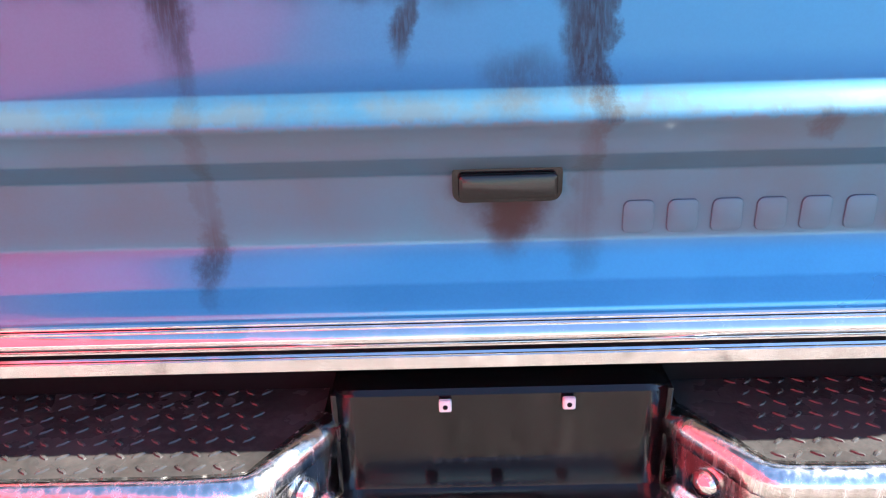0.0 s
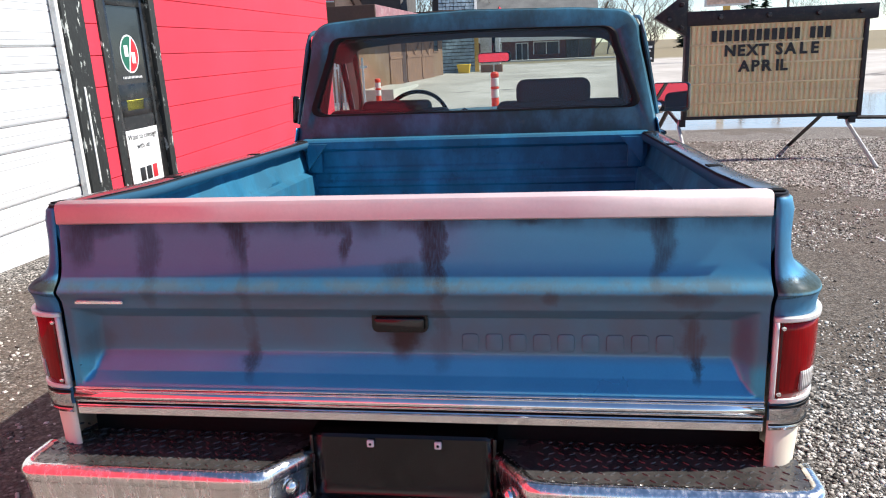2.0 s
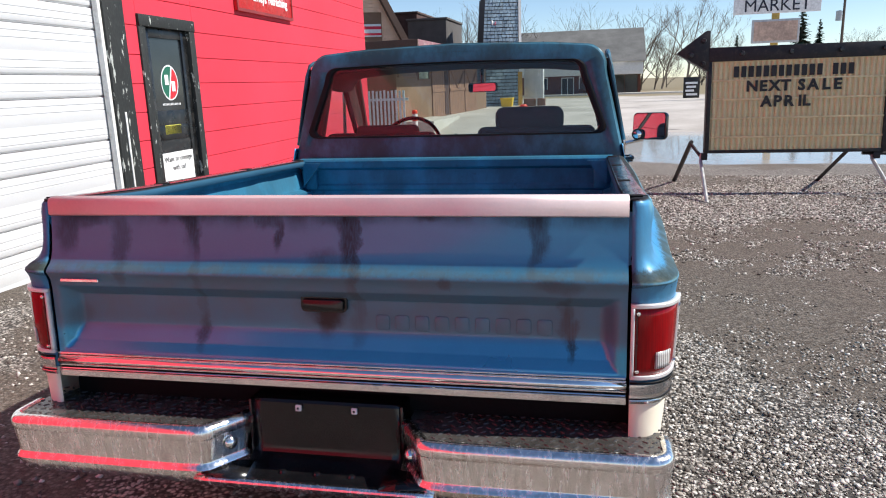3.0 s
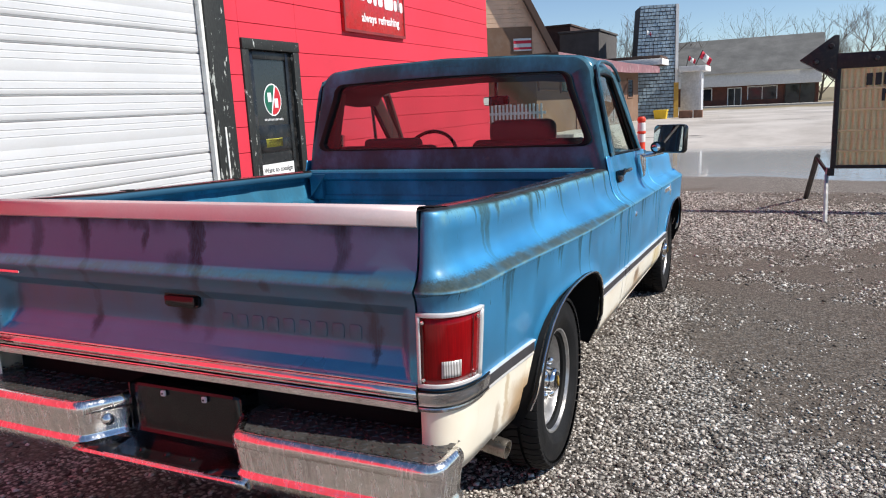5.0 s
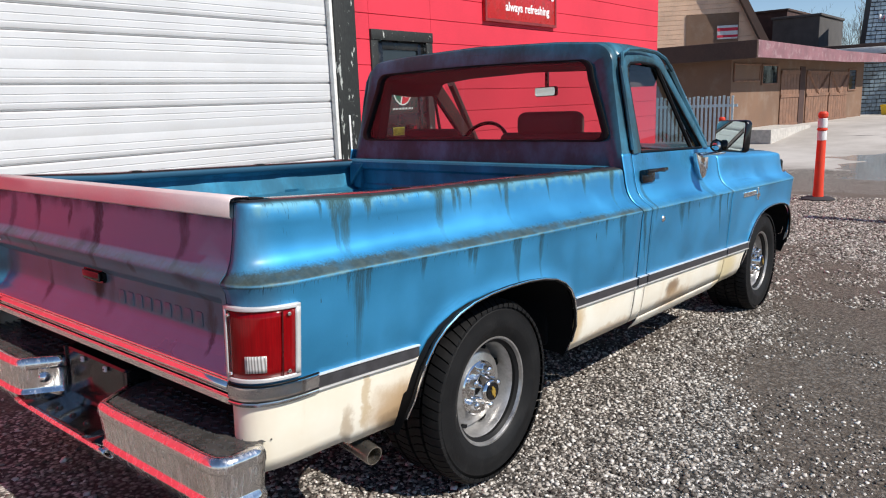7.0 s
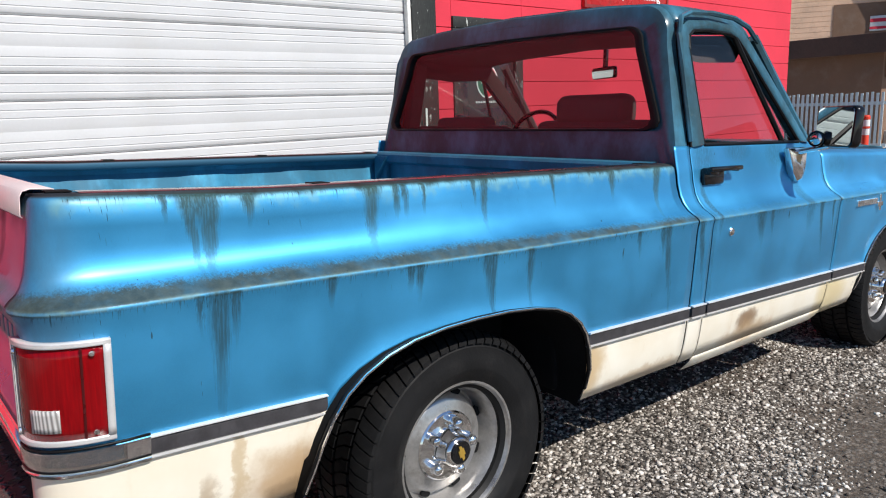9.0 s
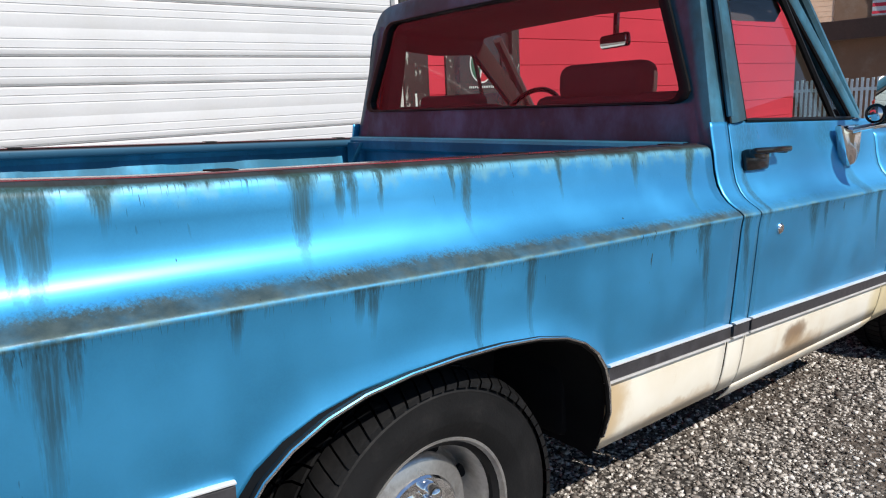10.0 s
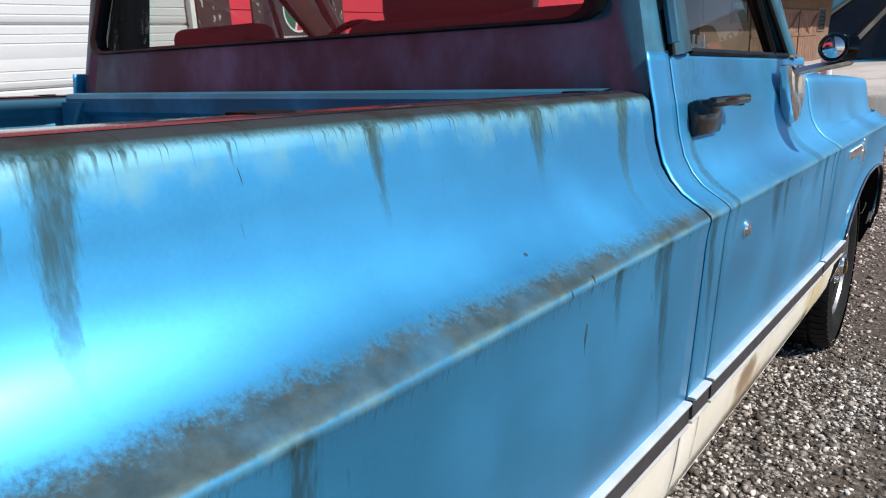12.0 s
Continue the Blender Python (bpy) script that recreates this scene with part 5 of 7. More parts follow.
def strip(bm, y0, y1, z0, z1, proud):
    """A moulding strip laid along the body side."""
    e = min(0.003, (z1 - z0) / 4)
    sec = ((z0, -0.003), (z0, proud - 0.003), (z0 + e, proud), (z1 - e, proud), (z1, proud - 0.003), (z1, -0.003))
    rows = [[(side_x((z0 + z1) / 2) - taper(y, z0) + o, y, z + fall(y)) for z, o in sec] for y in steps(y0, y1, 8)]
    vs = sheet(bm, rows)
    bm.faces.new(vs[0])
    bm.faces.new(vs[-1][::-1])
    bmesh.ops.recalc_face_normals(bm, faces=bm.faces[:])
    return bm


def arch_z(table, y, base):
    return max(lerp(table, y), base) if table[0][0] <= y <= table[-1][0] else base


def flip(bm, side):
    if side < 0:
        bm.transform(Matrix.Diagonal((-1, 1, 1, 1)))
        bmesh.ops.reverse_faces(bm, faces=bm.faces[:])
    return bm


def arch_stations(table):
    out = []
    for (y0, _), (y1, _) in zip(table, table[1:]):
        out += steps(y0, y1, 3)[:-1]
    return out + [table[-1][0]]


def lip(table, side, name, owner):
    bm = BM()
    full, table = table, [q for q in table if q[1] > 0.335]
    out = [FLARE if z > 0.43 else FLARE * max((z - 0.36) / 0.07, 0) for y, z in table]
    tube(bm, [(side_x(z) + o - 0.004, y, z + 0.001) for (y, z), o in zip(table, out)], 0.0065, 6)
    part(name, flip(bm, side), SEAL, owner, "dark wheel arch lip")
    bm = BM()
    tube(bm, [(side_x(z) + o + 0.003, y, z + 0.003) for (y, z), o in zip(table, out)], 0.0032, 5)
    part("arch_moulding", flip(bm, side), BRIGHT, owner, "thin bright arch moulding")
    # inner wheel house
    bm = BM()
    rows = [[(side_x(z) - 0.004, y, z), (side_x(z) - 0.03, y, z + 0.01), (0.62, y, z + 0.02), (0.61, y, 0.28)] for y, z in full]
    sheet(bm, rows)
    bmesh.ops.recalc_face_normals(bm, faces=bm.faces[:])
    part("wheel_house", flip(bm, side), BLACK, owner)


# --- bed sides ---
RAIL = [(0.812, 1.024), (0.812, 1.046), (0.817, 1.054), (0.84, 1.058), (0.876, 1.058)]
bed_sides = {}


def droop(bm):
    """The rail dips a little behind the corner."""
    for v in bm.verts:
        v.co.z -= RAIL_DROP * min(1, max(0, (v.co.y - 0.05) / 0.45)) * min(1, max(0, (v.co.z - 0.90) / 0.1))
    return bm


for side in (1, -1):
    st = [("th", 1 - k / 14) for k in range(14)] + [("y", 0.17)]
    st += [("y", y) for y in steps(0.19, 0.486, 10)[:-1]] + [("y", y) for y in arch_stations(ARCH)] + [("y", y) for y in steps(1.50, 2.005, 12)]
    bm = BM()
    sheet(bm, columns(st, lambda y: arch_z(ARCH, y, 0.33 if y > 0.3 else 0.35), pre=RAIL))
    ob = part("bed_side", flip(droop(bm), side), SIDE, truck, "streaked blue bed side over a cream lower band")
    thicken(ob)
    bed_sides[side] = ob
    lip(ARCH, side, "arch_lip", ob)
    # inner bed wall, ribbed, with a tie-down bracket at the front
    bm = BM()
    rows = []
    for y in steps(0.05, 1.99, 40):
        rib = 0.012 if int(y / 0.16) % 3 == 0 else 0.0
        rows.append([(0.812, y, 1.024), (0.86, y, 1.018), (0.866 - rib * 0.3, y, 1.0), (0.845 - rib, y, 0.90), (0.838, y, 0.885), (0.80, y, 0.870), (0.80 - rib, y, 0.735), (0.795, y, 0.725), (0.625, y, 0.722), (0.615, y, 0.71), (0.612, y, 0.575)])
    sheet(bm, rows)
    bmesh.ops.recalc_face_normals(bm, faces=bm.faces[:])
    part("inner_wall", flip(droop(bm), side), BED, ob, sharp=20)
    bm = BM()
    box(bm, 0.752, 0.814, 1.955, 1.995, 0.88, 1.045, 0.008)
    prism(bm, [(0.717, 1.04), (0.817, 1.04), (0.817, 0.90)], 1.93, 1.955)
    part("corner_bracket", flip(droop(bm), side), BED, ob)
    # added glossy strip along the rail top, grime and shade in its dark colour
    bm = BM()
    sheet(bm, [[(x, y, z) for x, z in ((0.817, 1.0575), (0.822, 1.060), (0.845, 1.061), (0.870, 1.0605), (0.876, 1.0585))] for y in steps(0.10, 1.998, 30)])
    bmesh.ops.recalc_face_normals(bm, faces=bm.faces[:])
    part("rail_top", flip(droop(bm), side), RAIL_GLOSS, ob, "added glossy rail top strip, dark from grime and shade")
    for y in (0.07, 0.62, 1.3, 1.9):
        bm = BM()
        box(bm, 0.82, 0.86, y - 0.022, y + 0.022, 1.059, 1.0625, 0.001)
        part("stake_pocket", flip(droop(bm), side), BLACK, ob, "black stake pocket opening")
    # side moulding, grey between bright edges, in lengths
    for y0, y1, mt in ((0.125, 0.556, TRIM_GREY), (1.447, 2.0, TRIM_GREY)):
        bm = BM()
        strip(bm, y0, y1, 0.532, 0.566, 0.009)
        mo = part("side_moulding", flip(bm, side), mt, ob, "dark grey side moulding")
        for z in (0.570, 0.528):
            bm = BM()
            strip(bm, y0, y1, z - 0.0028, z + 0.0028, 0.012)
            part("bright_edge", flip(bm, side), SILVER, mo)
    bm = BM()
    rows = []
    for th in [1 - k / 12 for k in range(13)]:
        rows.append([corner_point(th, z + 0.016, o) for z, o in ((0.575, 0.0), (0.573, 0.012), (0.56, 0.014), (0.54, 0.010), (0.53, 0.014), (0.522, 0.010), (0.52, 0))])
        sheet(bm, rows)
    bmesh.ops.recalc_face_normals(bm, faces=bm.faces[:])
    cm_ = part("corner_moulding", flip(bm, side), CHROME, ob, "worn chrome corner moulding")
    for z in (0.594, 0.5515):
        bm = BM()
        sheet(bm, [[corner_point(1 - k / 12, zz, 0.0125) for zz in (z - 0.0022, z + 0.0022)] for k in range(13)])
        bmesh.ops.recalc_face_normals(bm, faces=bm.faces[:])
        thicken(part("groove", flip(bm, side), SEAL, cm_, "thin dark groove"), 0.004)

# --- tail lamps wrapped round the corner ---
def lamp_patch(th0, th1, z0, z1, off, nth=14, nz=8, crown=0.0):
    rows = []
    for i in range(nth + 1):
        th = th0 + (th1 - th0) * i / nth
        rows.append([corner_point(th, z0 + (z1 - z0) * j / nz, off + crown * math.sin(math.pi * i / nth) * math.sin(math.pi * j / nz)) for j in range(nz + 1)])
    return rows


for side in (1, -1):
    bm = BM()
    sheet(bm, lamp_patch(0.984, 0.17, 0.612, 0.790, 0.008, crown=0.004))
    bmesh.ops.recalc_face_normals(bm, faces=bm.faces[:])
    lamp = part("tail_lamp", flip(bm, side), LENS, truck, "red tail lamp lens in a bright bezel")
    thicken(lamp, 0.012)
    for th0, th1, z0, z1 in ((1.0, 0.13, 0.603, 0.613), (1.0, 0.13, 0.789, 0.799), (1.0, 0.982, 0.612, 0.79), (0.17, 0.13, 0.612, 0.79)):
        bm = BM()
        sheet(bm, lamp_patch(th0, th1, z0, z1, 0.013, 16 if th0 - th1 > 0.5 else 2, 4 if z1 - z0 < 0.1 else 10))
        bmesh.ops.recalc_face_normals(bm, faces=bm.faces[:])
        thicken(part("bezel", flip(bm, side), SILVER, lamp, "bright lamp bezel"), 0.016)
    bm = BM()
    sheet(bm, lamp_patch(0.74, 0.47, 0.630, 0.674, 0.0135, 6, 4))
    bmesh.ops.recalc_face_normals(bm, faces=bm.faces[:])
    thicken(part("reversing_lens", flip(bm, side), CLEAR, lamp, "clear reversing lens"), 0.006)
    for th in (0.30, 0.965):
        bm = BM()
        sheet(bm, lamp_patch(th + 0.008, th - 0.008, 0.614, 0.788, 0.0125, 2, 6))
        bmesh.ops.recalc_face_normals(bm, faces=bm.faces[:])
        part("lens_rib", flip(bm, side), LENS_RIB, lamp)
    for th, z in ((0.235, 0.625), (0.235, 0.776), (0.955, 0.625), (0.955, 0.776)):
        bm = BM()
        lathe(bm, [(0, 0.005), (0.005, 0.004), (0.006, 0)], 8)
        c, d = corner_point(th, z, 0.011), corner_point(th, z, 0.03)
        bm.transform(Matrix.Translation(c) @ (d - c).to_track_quat("Z", "Y").to_matrix().to_4x4())
        part("screw", flip(bm, side), BRIGHT, lamp)

# --- tailgate: one pressed skin with a sunk lower field ---
GW = 0.825


def gate_y(x, z):
    y = lerp(GPROF, z)
    # sunk field with a steep top, short ends and a foot sloped in two steps
    dx = min(max((0.808 - abs(x)) / 0.05, 0), 1)
    dx = dx * dx * (3 - 2 * dx)
    top = min(max((0.809 - z) / 0.034, 0), 1)
    foot = min(max((z - 0.612) / 0.026, 0), 1) * 0.5 + min(max((z - 0.638) / 0.046, 0), 1) * 0.5
    return y + 0.046 * min(dx, top, foot)


gz = [1.054, 1.05, 1.045, 1.03, 1.01, 0.99, 0.97, 0.955, 0.935, 0.92, 0.908, 0.898, 0.888, 0.881, 0.875, 0.870, 0.865, 0.8605, 0.856, 0.853, 0.850, 0.845, 0.840, 0.833, 0.826, 0.816, 0.810,
      0.8085, 0.805, 0.801, 0.795, 0.788, 0.781, 0.776, 0.774, 0.771, 0.75, 0.73, 0.71, 0.69, 0.686, 0.682, 0.673, 0.662, 0.650, 0.641, 0.638, 0.636, 0.630, 0.621, 0.614, 0.611, 0.60, 0.575, 0.555, 0.535]
gx = sorted(set(steps(-GW, GW, 24) + [s * q for s in (1, -1) for q in (0.812, 0.808, 0.802, 0.796, 0.79, 0.783, 0.776, 0.77, 0.764, 0.758)]))
bm = BM()
sheet(bm, [[(-GW, 0.045, z)] + [(x, gate_y(x, z), z) for x in gx] + [(GW, 0.045, z)] for z in gz] + [[(-GW, 0.045, 0.530)] + [(x, 0.02, 0.530) for x in gx] + [(GW, 0.045, 0.530)]])
bmesh.ops.recalc_face_normals(bm, faces=bm.faces[:])
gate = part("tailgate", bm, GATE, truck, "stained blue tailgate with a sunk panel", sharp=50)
bm = BM()
box(bm, -GW, GW, 0.045, 0.06, 0.545, 1.05)
part("inner_skin", bm, BED, gate)
bm = BM()
sheet(bm, [[(x, y, z) for x in (-GW, -0.4, 0, 0.4, GW)] for y, z in ((0.075, 1.03), (0.075, 1.058), (0.068, 1.064), (0.03, 1.066), (0.016, 1.062), (0.011, 1.052), (0.009, 1.016), (0.013, 1.012))])
bmesh.ops.recalc_face_normals(bm, faces=bm.faces[:])
thicken(part("top_cap", bm, BRUSHED, gate, "pale satin metal cap strip"), 0.002)
for z0, z1, o in ((0.600, 0.606, 0.010), (0.563, 0.597, 0.008), (0.555, 0.559, 0.011), (0.531, 0.552, 0.008)):
    bm = BM()
    box(bm, -GW, GW, -0.014 - o, -0.010, z0, z1, 0.002, 1)
    part("gate_moulding", bm, BRIGHT, gate, "bright lower moulding")
bm = BM()
sheet(bm, [[(x, -0.020 - 0.009 * math.sin(math.pi * k / 8), 0.565 + 0.030 * k / 8) for x in steps(-GW, GW, 12)] for k in range(9)])
bmesh.ops.recalc_face_normals(bm, faces=bm.faces[:])
thicken(part("moulding_crown", bm, BRIGHT, gate), 0.002)
bm = BM()
box(bm, -GW, GW, -0.016, -0.010, 0.531, 0.603)
part("moulding_back", bm, BLACK, gate)
# latch handle in its dished cup
bm = BM()
prism(bm, rounded(-0.060, 0.074, 0.742, 0.792, 0.014), 0.020, 0.06)
hc = part("handle_cup", bm, GLOSS_BLACK, gate, "black handle recess")
bm = BM()
prism(bm, rounded(-0.053, 0.067, 0.749, 0.780, 0.006), 0.009, 0.020, 0.004)
part("latch_handle", bm, GLOSS_BLACK, hc)
# pressed blocks where the maker's name stands
for k in range(9):
    bm = BM()
    x0 = 0.150 + k * 0.0555
    prism(bm, rounded(x0 + 0.003, x0 + 0.042, 0.692, 0.736, 0.009), 0.0298, 0.040, 0.002)
    part("pressed_letter_block", bm, GATE, gate)
bm = BM()
box(bm, -0.785, -0.66, -0.027, -0.015, 0.822, 0.832, 0.002, 1)
part("badge_strip", bm, BRIGHT, gate, "small bright badge strip")
# lower apron under the gate
bm = BM()
box(bm, -0.85, 0.85, 0.075, 0.11, 0.36, 0.56, 0.004)
part("rear_apron", bm, BLACK, truck)

# --- bed floor, front bulkhead ---
bm = BM()
rows = []
for x in steps(-0.612, 0.612, 50):
    h = 0.012 if abs((x * 8) % 1 - 0.5) < 0.25 else 0
    rows.append([(x, 0.06, 0.575 + h), (x, 2.0, 0.575 + h)])
sheet(bm, rows)
bmesh.ops.recalc_face_normals(bm, faces=bm.faces[:])
part("bed_floor", bm, BED, truck)
bm = BM()
sheet(bm, [[(x, y, z) for x in steps(-0.845, 0.845, 8)] for y, z in ((2.005, 0.55), (1.985, 0.57), (1.985, 0.80), (1.978, 0.81), (1.978, 0.83), (1.985, 0.84), (1.985, 0.87), (1.978, 0.88), (1.978, 0.90), (1.985, 0.91), (1.985, 0.985),
                                                                 (1.95, 1.0), (1.945, 1.035), (1.952, 1.046), (1.995, 1.05), (2.005, 1.045), (2.005, 0.6))])
bmesh.ops.recalc_face_normals(bm, faces=bm.faces[:])
part("bulkhead", bm, BED, truck, "ribbed front wall of the bed", sharp=25)

# --- chrome step bumper ---
def sweep(bm, path, section, z_as_is=True):
    """section: (outward offset, z) carried along a flat path of (x, y); outward is to the right of travel."""
    rows = []
    for i, p in enumerate(path):
        a, b_ = Vector(path[max(i - 1, 0)]), Vector(path[min(i + 1, len(path) - 1)])
        d = (b_ - a).normalized()
        n = Vector((d.y, -d.x))
        rows.append([(p[0] + n.x * o, p[1] + n.y * o, z) for o, z in section])
    sheet(bm, rows)
    return rows


def arc_corner(cx, cy, r, a0, a1, n=8):
    return [(cx + r * math.cos(radians(a0 + (a1 - a0) * k / n)), cy + r * math.sin(radians(a0 + (a1 - a0) * k / n))) for k in range(n + 1)]


bumper = part("rear_bumper", BM(), None, truck, "worn chrome step bumper with black tread pads")
FACE_SEC = [(-0.03, 0.444), (-0.018, 0.447), (-0.008, 0.445), (-0.001, 0.438), (0.003, 0.430), (0.003, 0.412), (0.001, 0.408), (-0.002, 0.405), (-0.002, 0.400), (-0.010, 0.338), (-0.009, 0.332),
            (-0.003, 0.325), (0.000, 0.318), (-0.002, 0.311), (-0.014, 0.286), (-0.024, 0.272), (-0.05, 0.268)]
for side in (1, -1):
    # from the notch outwards, so that outward is away from the truck
    path = [(0.222, 0.0), (0.240, -0.03), (0.262, -0.066), (0.285, -0.104)] + [(0.296, -0.122), (0.312, -0.134), (0.335, -0.138)] + [(x, -0.138 - 0.006 * (1 - x)) for x in steps(0.40, 0.86, 8)]
    path += arc_corner(0.885, -0.083, 0.055, -80, 0, 8) + [(0.941, -0.06), (0.941, -0.03), (0.941, -0.002)]
    bm = BM()
    sweep(bm, path, FACE_SEC)
    bmesh.ops.recalc_face_normals(bm, faces=bm.faces[:])
    ob = part("bumper_face", flip(bm, side), BUMPER, bumper)
    thicken(ob, 0.004)
    # tread pad
    bm = BM()
    edge = [(x - 0.0, y) for x, y in path]
    inner = []
    for i, p in enumerate(edge):
        a, b_ = Vector(edge[max(i - 1, 0)]), Vector(edge[min(i + 1, len(edge) - 1)])
        d = (b_ - a).normalized()
        inner.append((p[0] - d.y * 0.026, p[1] + d.x * 0.026))
    sheet(bm, [[(x, y, 0.4425) for x, y in inner], [(min(max(x, 0.235), 0.92), 0.02 if x > 0.86 else 0.12, 0.4425) for x, y in inner]])
    bmesh.ops.recalc_face_normals(bm, faces=bm.faces[:])
    pad = part("step_pad", flip(bm, side), STEP, bumper, "black diamond tread step pad")
    random.seed(11 + side)
    bm = BM()
    for i in range(24):
        for j in range(8):
            x, y = 0.335 + i * 0.0245 + (j % 2) * 0.012, -0.095 + j * 0.027
            bb = bmesh.new()
            bmesh.ops.create_uvsphere(bb, u_segments=6, v_segments=4, radius=1)
            merge(bm, bb, pose(x, y, 0.4425, 0, 0, 38 if (i + j) % 2 else -38) @ Matrix.Diagonal((0.0105, 0.0035, 0.0028, 1)))
    tagged(part("raised_tread", flip(bm, side), STEP, bumper), kind="stuff")
    # bolt in the slanted notch cheek
    bm = BM()
    lathe(bm, [(0, 0.016), (0.010, 0.014), (0.017, 0.008), (0.019, 0.0)], 18)
    bm.transform(Matrix.Translation((0.262, -0.066, 0.375)) @ Vector((-0.86, -0.5, 0)).to_track_quat("Z", "Y").to_matrix().to_4x4())
    part("bolt", flip(bm, side), CHROME, bumper, "round chrome bolt head")
bm = BM()
sheet(bm, [[(x, y, z) for x in (-0.224, -0.19, 0, 0.19, 0.224)] for y, z in ((0.11, 0.486), (0.006, 0.483), (0.0, 0.476), (0.0, 0.345), (-0.006, 0.325), (-0.03, 0.312), (-0.12, 0.304), (-0.14, 0.302))])
bmesh.ops.recalc_face_normals(bm, faces=bm.faces[:])
thicken(part("plate_recess", bm, GLOSS_BLACK, bumper, "gloss black number plate recess"), 0.004)
for s in (1, -1):
    bm = BM()
    box(bm, s * 0.226 - 0.004, s * 0.226 + 0.004, -0.004, 0.115, 0.30, 0.482, 0.001)
    part("recess_cheek", bm, GLOSS_BLACK, bumper)
    bm = BM()
    sheet(bm, [[(s * 0.19, -0.03, 0.31), (s * 0.26, -0.06, 0.318)], [(s * 0.19, -0.14, 0.302), (s * 0.32, -0.138, 0.316)]])
    thicken(part("recess_floor", bm, GLOSS_BLACK, bumper), 0.004)
bm = BM()
path = [(x, -0.140 - 0.006 * (1 - abs(x))) for x in steps(-0.34, 0.34, 14)]
sweep(bm, path, [(-0.02, 0.302), (-0.008, 0.305), (-0.001, 0.301), (0.001, 0.296), (-0.006, 0.284), (-0.018, 0.272), (-0.05, 0.268)])
bmesh.ops.recalc_face_normals(bm, faces=bm.faces[:])
thicken(part("bottom_lip", bm, BUMPER, bumper), 0.004)
for x in (-0.10, 0.0, 0.10):
    bm = BM()
    lathe(bm, [(0, 0.008), (0.008, 0.006), (0.011, 0)], 12, pose(x, -0.085, 0.3075))
    part("bolt", bm, GLOSS_BLACK, bumper)
for x in (-0.076, 0.09):
    bm = BM()
    box(bm, x - 0.0085, x + 0.0085, -0.012, -0.003, 0.456, 0.474, 0.002, 1)
    cl = part("plate_clip", bm, STICKER_WHITE, bumper, "small white number plate clip")
    bm = BM()
    lathe(bm, [(0, 0.001), (0.0035, 0.001), (0.0035, 0)], 10, pose(x, -0.012, 0.465, 90))
    part("clip_hole", bm, BLACK, cl)

# --- wheels ---
def tyre_mesh(R=0.331, W=0.134, rim=0.197):
    bm = BM()
    prof = [(rim, -W * 0.82), (rim + 0.012, -W * 0.9), (rim + 0.04, -W * 1.0), (rim + 0.075, -W * 1.0), (R - 0.022, -W * 0.93), (R - 0.008, -W * 0.82), (R - 0.006, -W * 0.4), (R - 0.006, 0), (R - 0.006, W * 0.4),
            (R - 0.008, W * 0.82), (R - 0.022, W * 0.93), (R - 0.03, W * 0.965), (R - 0.034, W * 0.96), (rim + 0.075, W * 1.0), (rim + 0.045, W * 1.005), (rim + 0.04, W * 0.995), (rim + 0.012, W * 0.9), (rim, W * 0.82), (rim - 0.02, W * 0.7), (rim - 0.02, -W * 0.7)]
    lathe(bm, prof, 72)
    return bm


def tread_mesh(R=0.339, W=0.134):
    """Chunky tread blocks in four ribs, the outer ones running down the shoulder."""
    b = BM()
    n = 62
    ribs = ((-1.0, -0.56), (-0.47, -0.05), (0.05, 0.47), (0.56, 1.0))
    for rib, (f0, f1) in enumerate(ribs):
        for k in range(n):
            outer = rib in (0, 3)
            sl = 0.22 * (1 if rib % 2 else -1)
            off = 0.5 * (rib % 2)
            a0, a1 = 2 * math.pi * (k + off) / n, 2 * math.pi * (k + off + 0.84) / n
            edge = [(f0 * W, -sl, 0.016 if rib == 0 else 0.0), ((f0 + f1) / 2 * W, 0, 0.001), (f1 * W, sl, 0.016 if rib == 3 else 0.0)]
            top, low = [], []
            for z, sh, drop in edge:
                for a in (a0, (a0 + a1) / 2, a1):
                    t = a + sh * 2 * math.pi / n + 0.012 * math.sin(40 * z / W)
                    top.append(b.verts.new(((R - drop) * math.cos(t), (R - drop) * math.sin(t), z)))
                    low.append(b.verts.new(((R - drop - 0.012) * math.cos(t), (R - drop - 0.012) * math.sin(t), z)))
            for i in (0, 1):
                for j in (0, 1):
                    q_ = 3 * i + j
                    b.faces.new([top[q_], top[q_ + 1], top[q_ + 4], top[q_ + 3]])
            ring = (0, 1, 2, 5, 8, 7, 6, 3)
            for i in range(8):
                u, w_ = ring[i], ring[(i + 1) % 8]
                b.faces.new([low[u], low[w_], top[w_], top[u]])
    bmesh.ops.recalc_face_normals(b, faces=b.faces[:])
    return b


def rim_mesh(deep):
    bm = BM()
    d = 0.075 if deep else 0.055
    o = 0.105
    lathe(bm, [(0.198, o), (0.203, o + 0.004), (0.201, o + 0.010), (0.195, o + 0.009), (0.190, o + 0.001), (0.187, o - 0.008), (0.181, o - 0.014), (0.177, o - 0.024), (0.174, o - 0.027), (0.168, o - d * 0.75), (0.163, o - d - 0.012), (0.158, o - d - 0.018),
               (0.152, o - d - 0.016), (0.144, o - d + 0.0), (0.138, o - d + 0.010), (0.128, o - d + 0.016), (0.112, o - d + 0.018), (0.098, o - d + 0.026), (0.075, o - d + 0.026), (0.0, o - d + 0.026)], 56)
    return bm


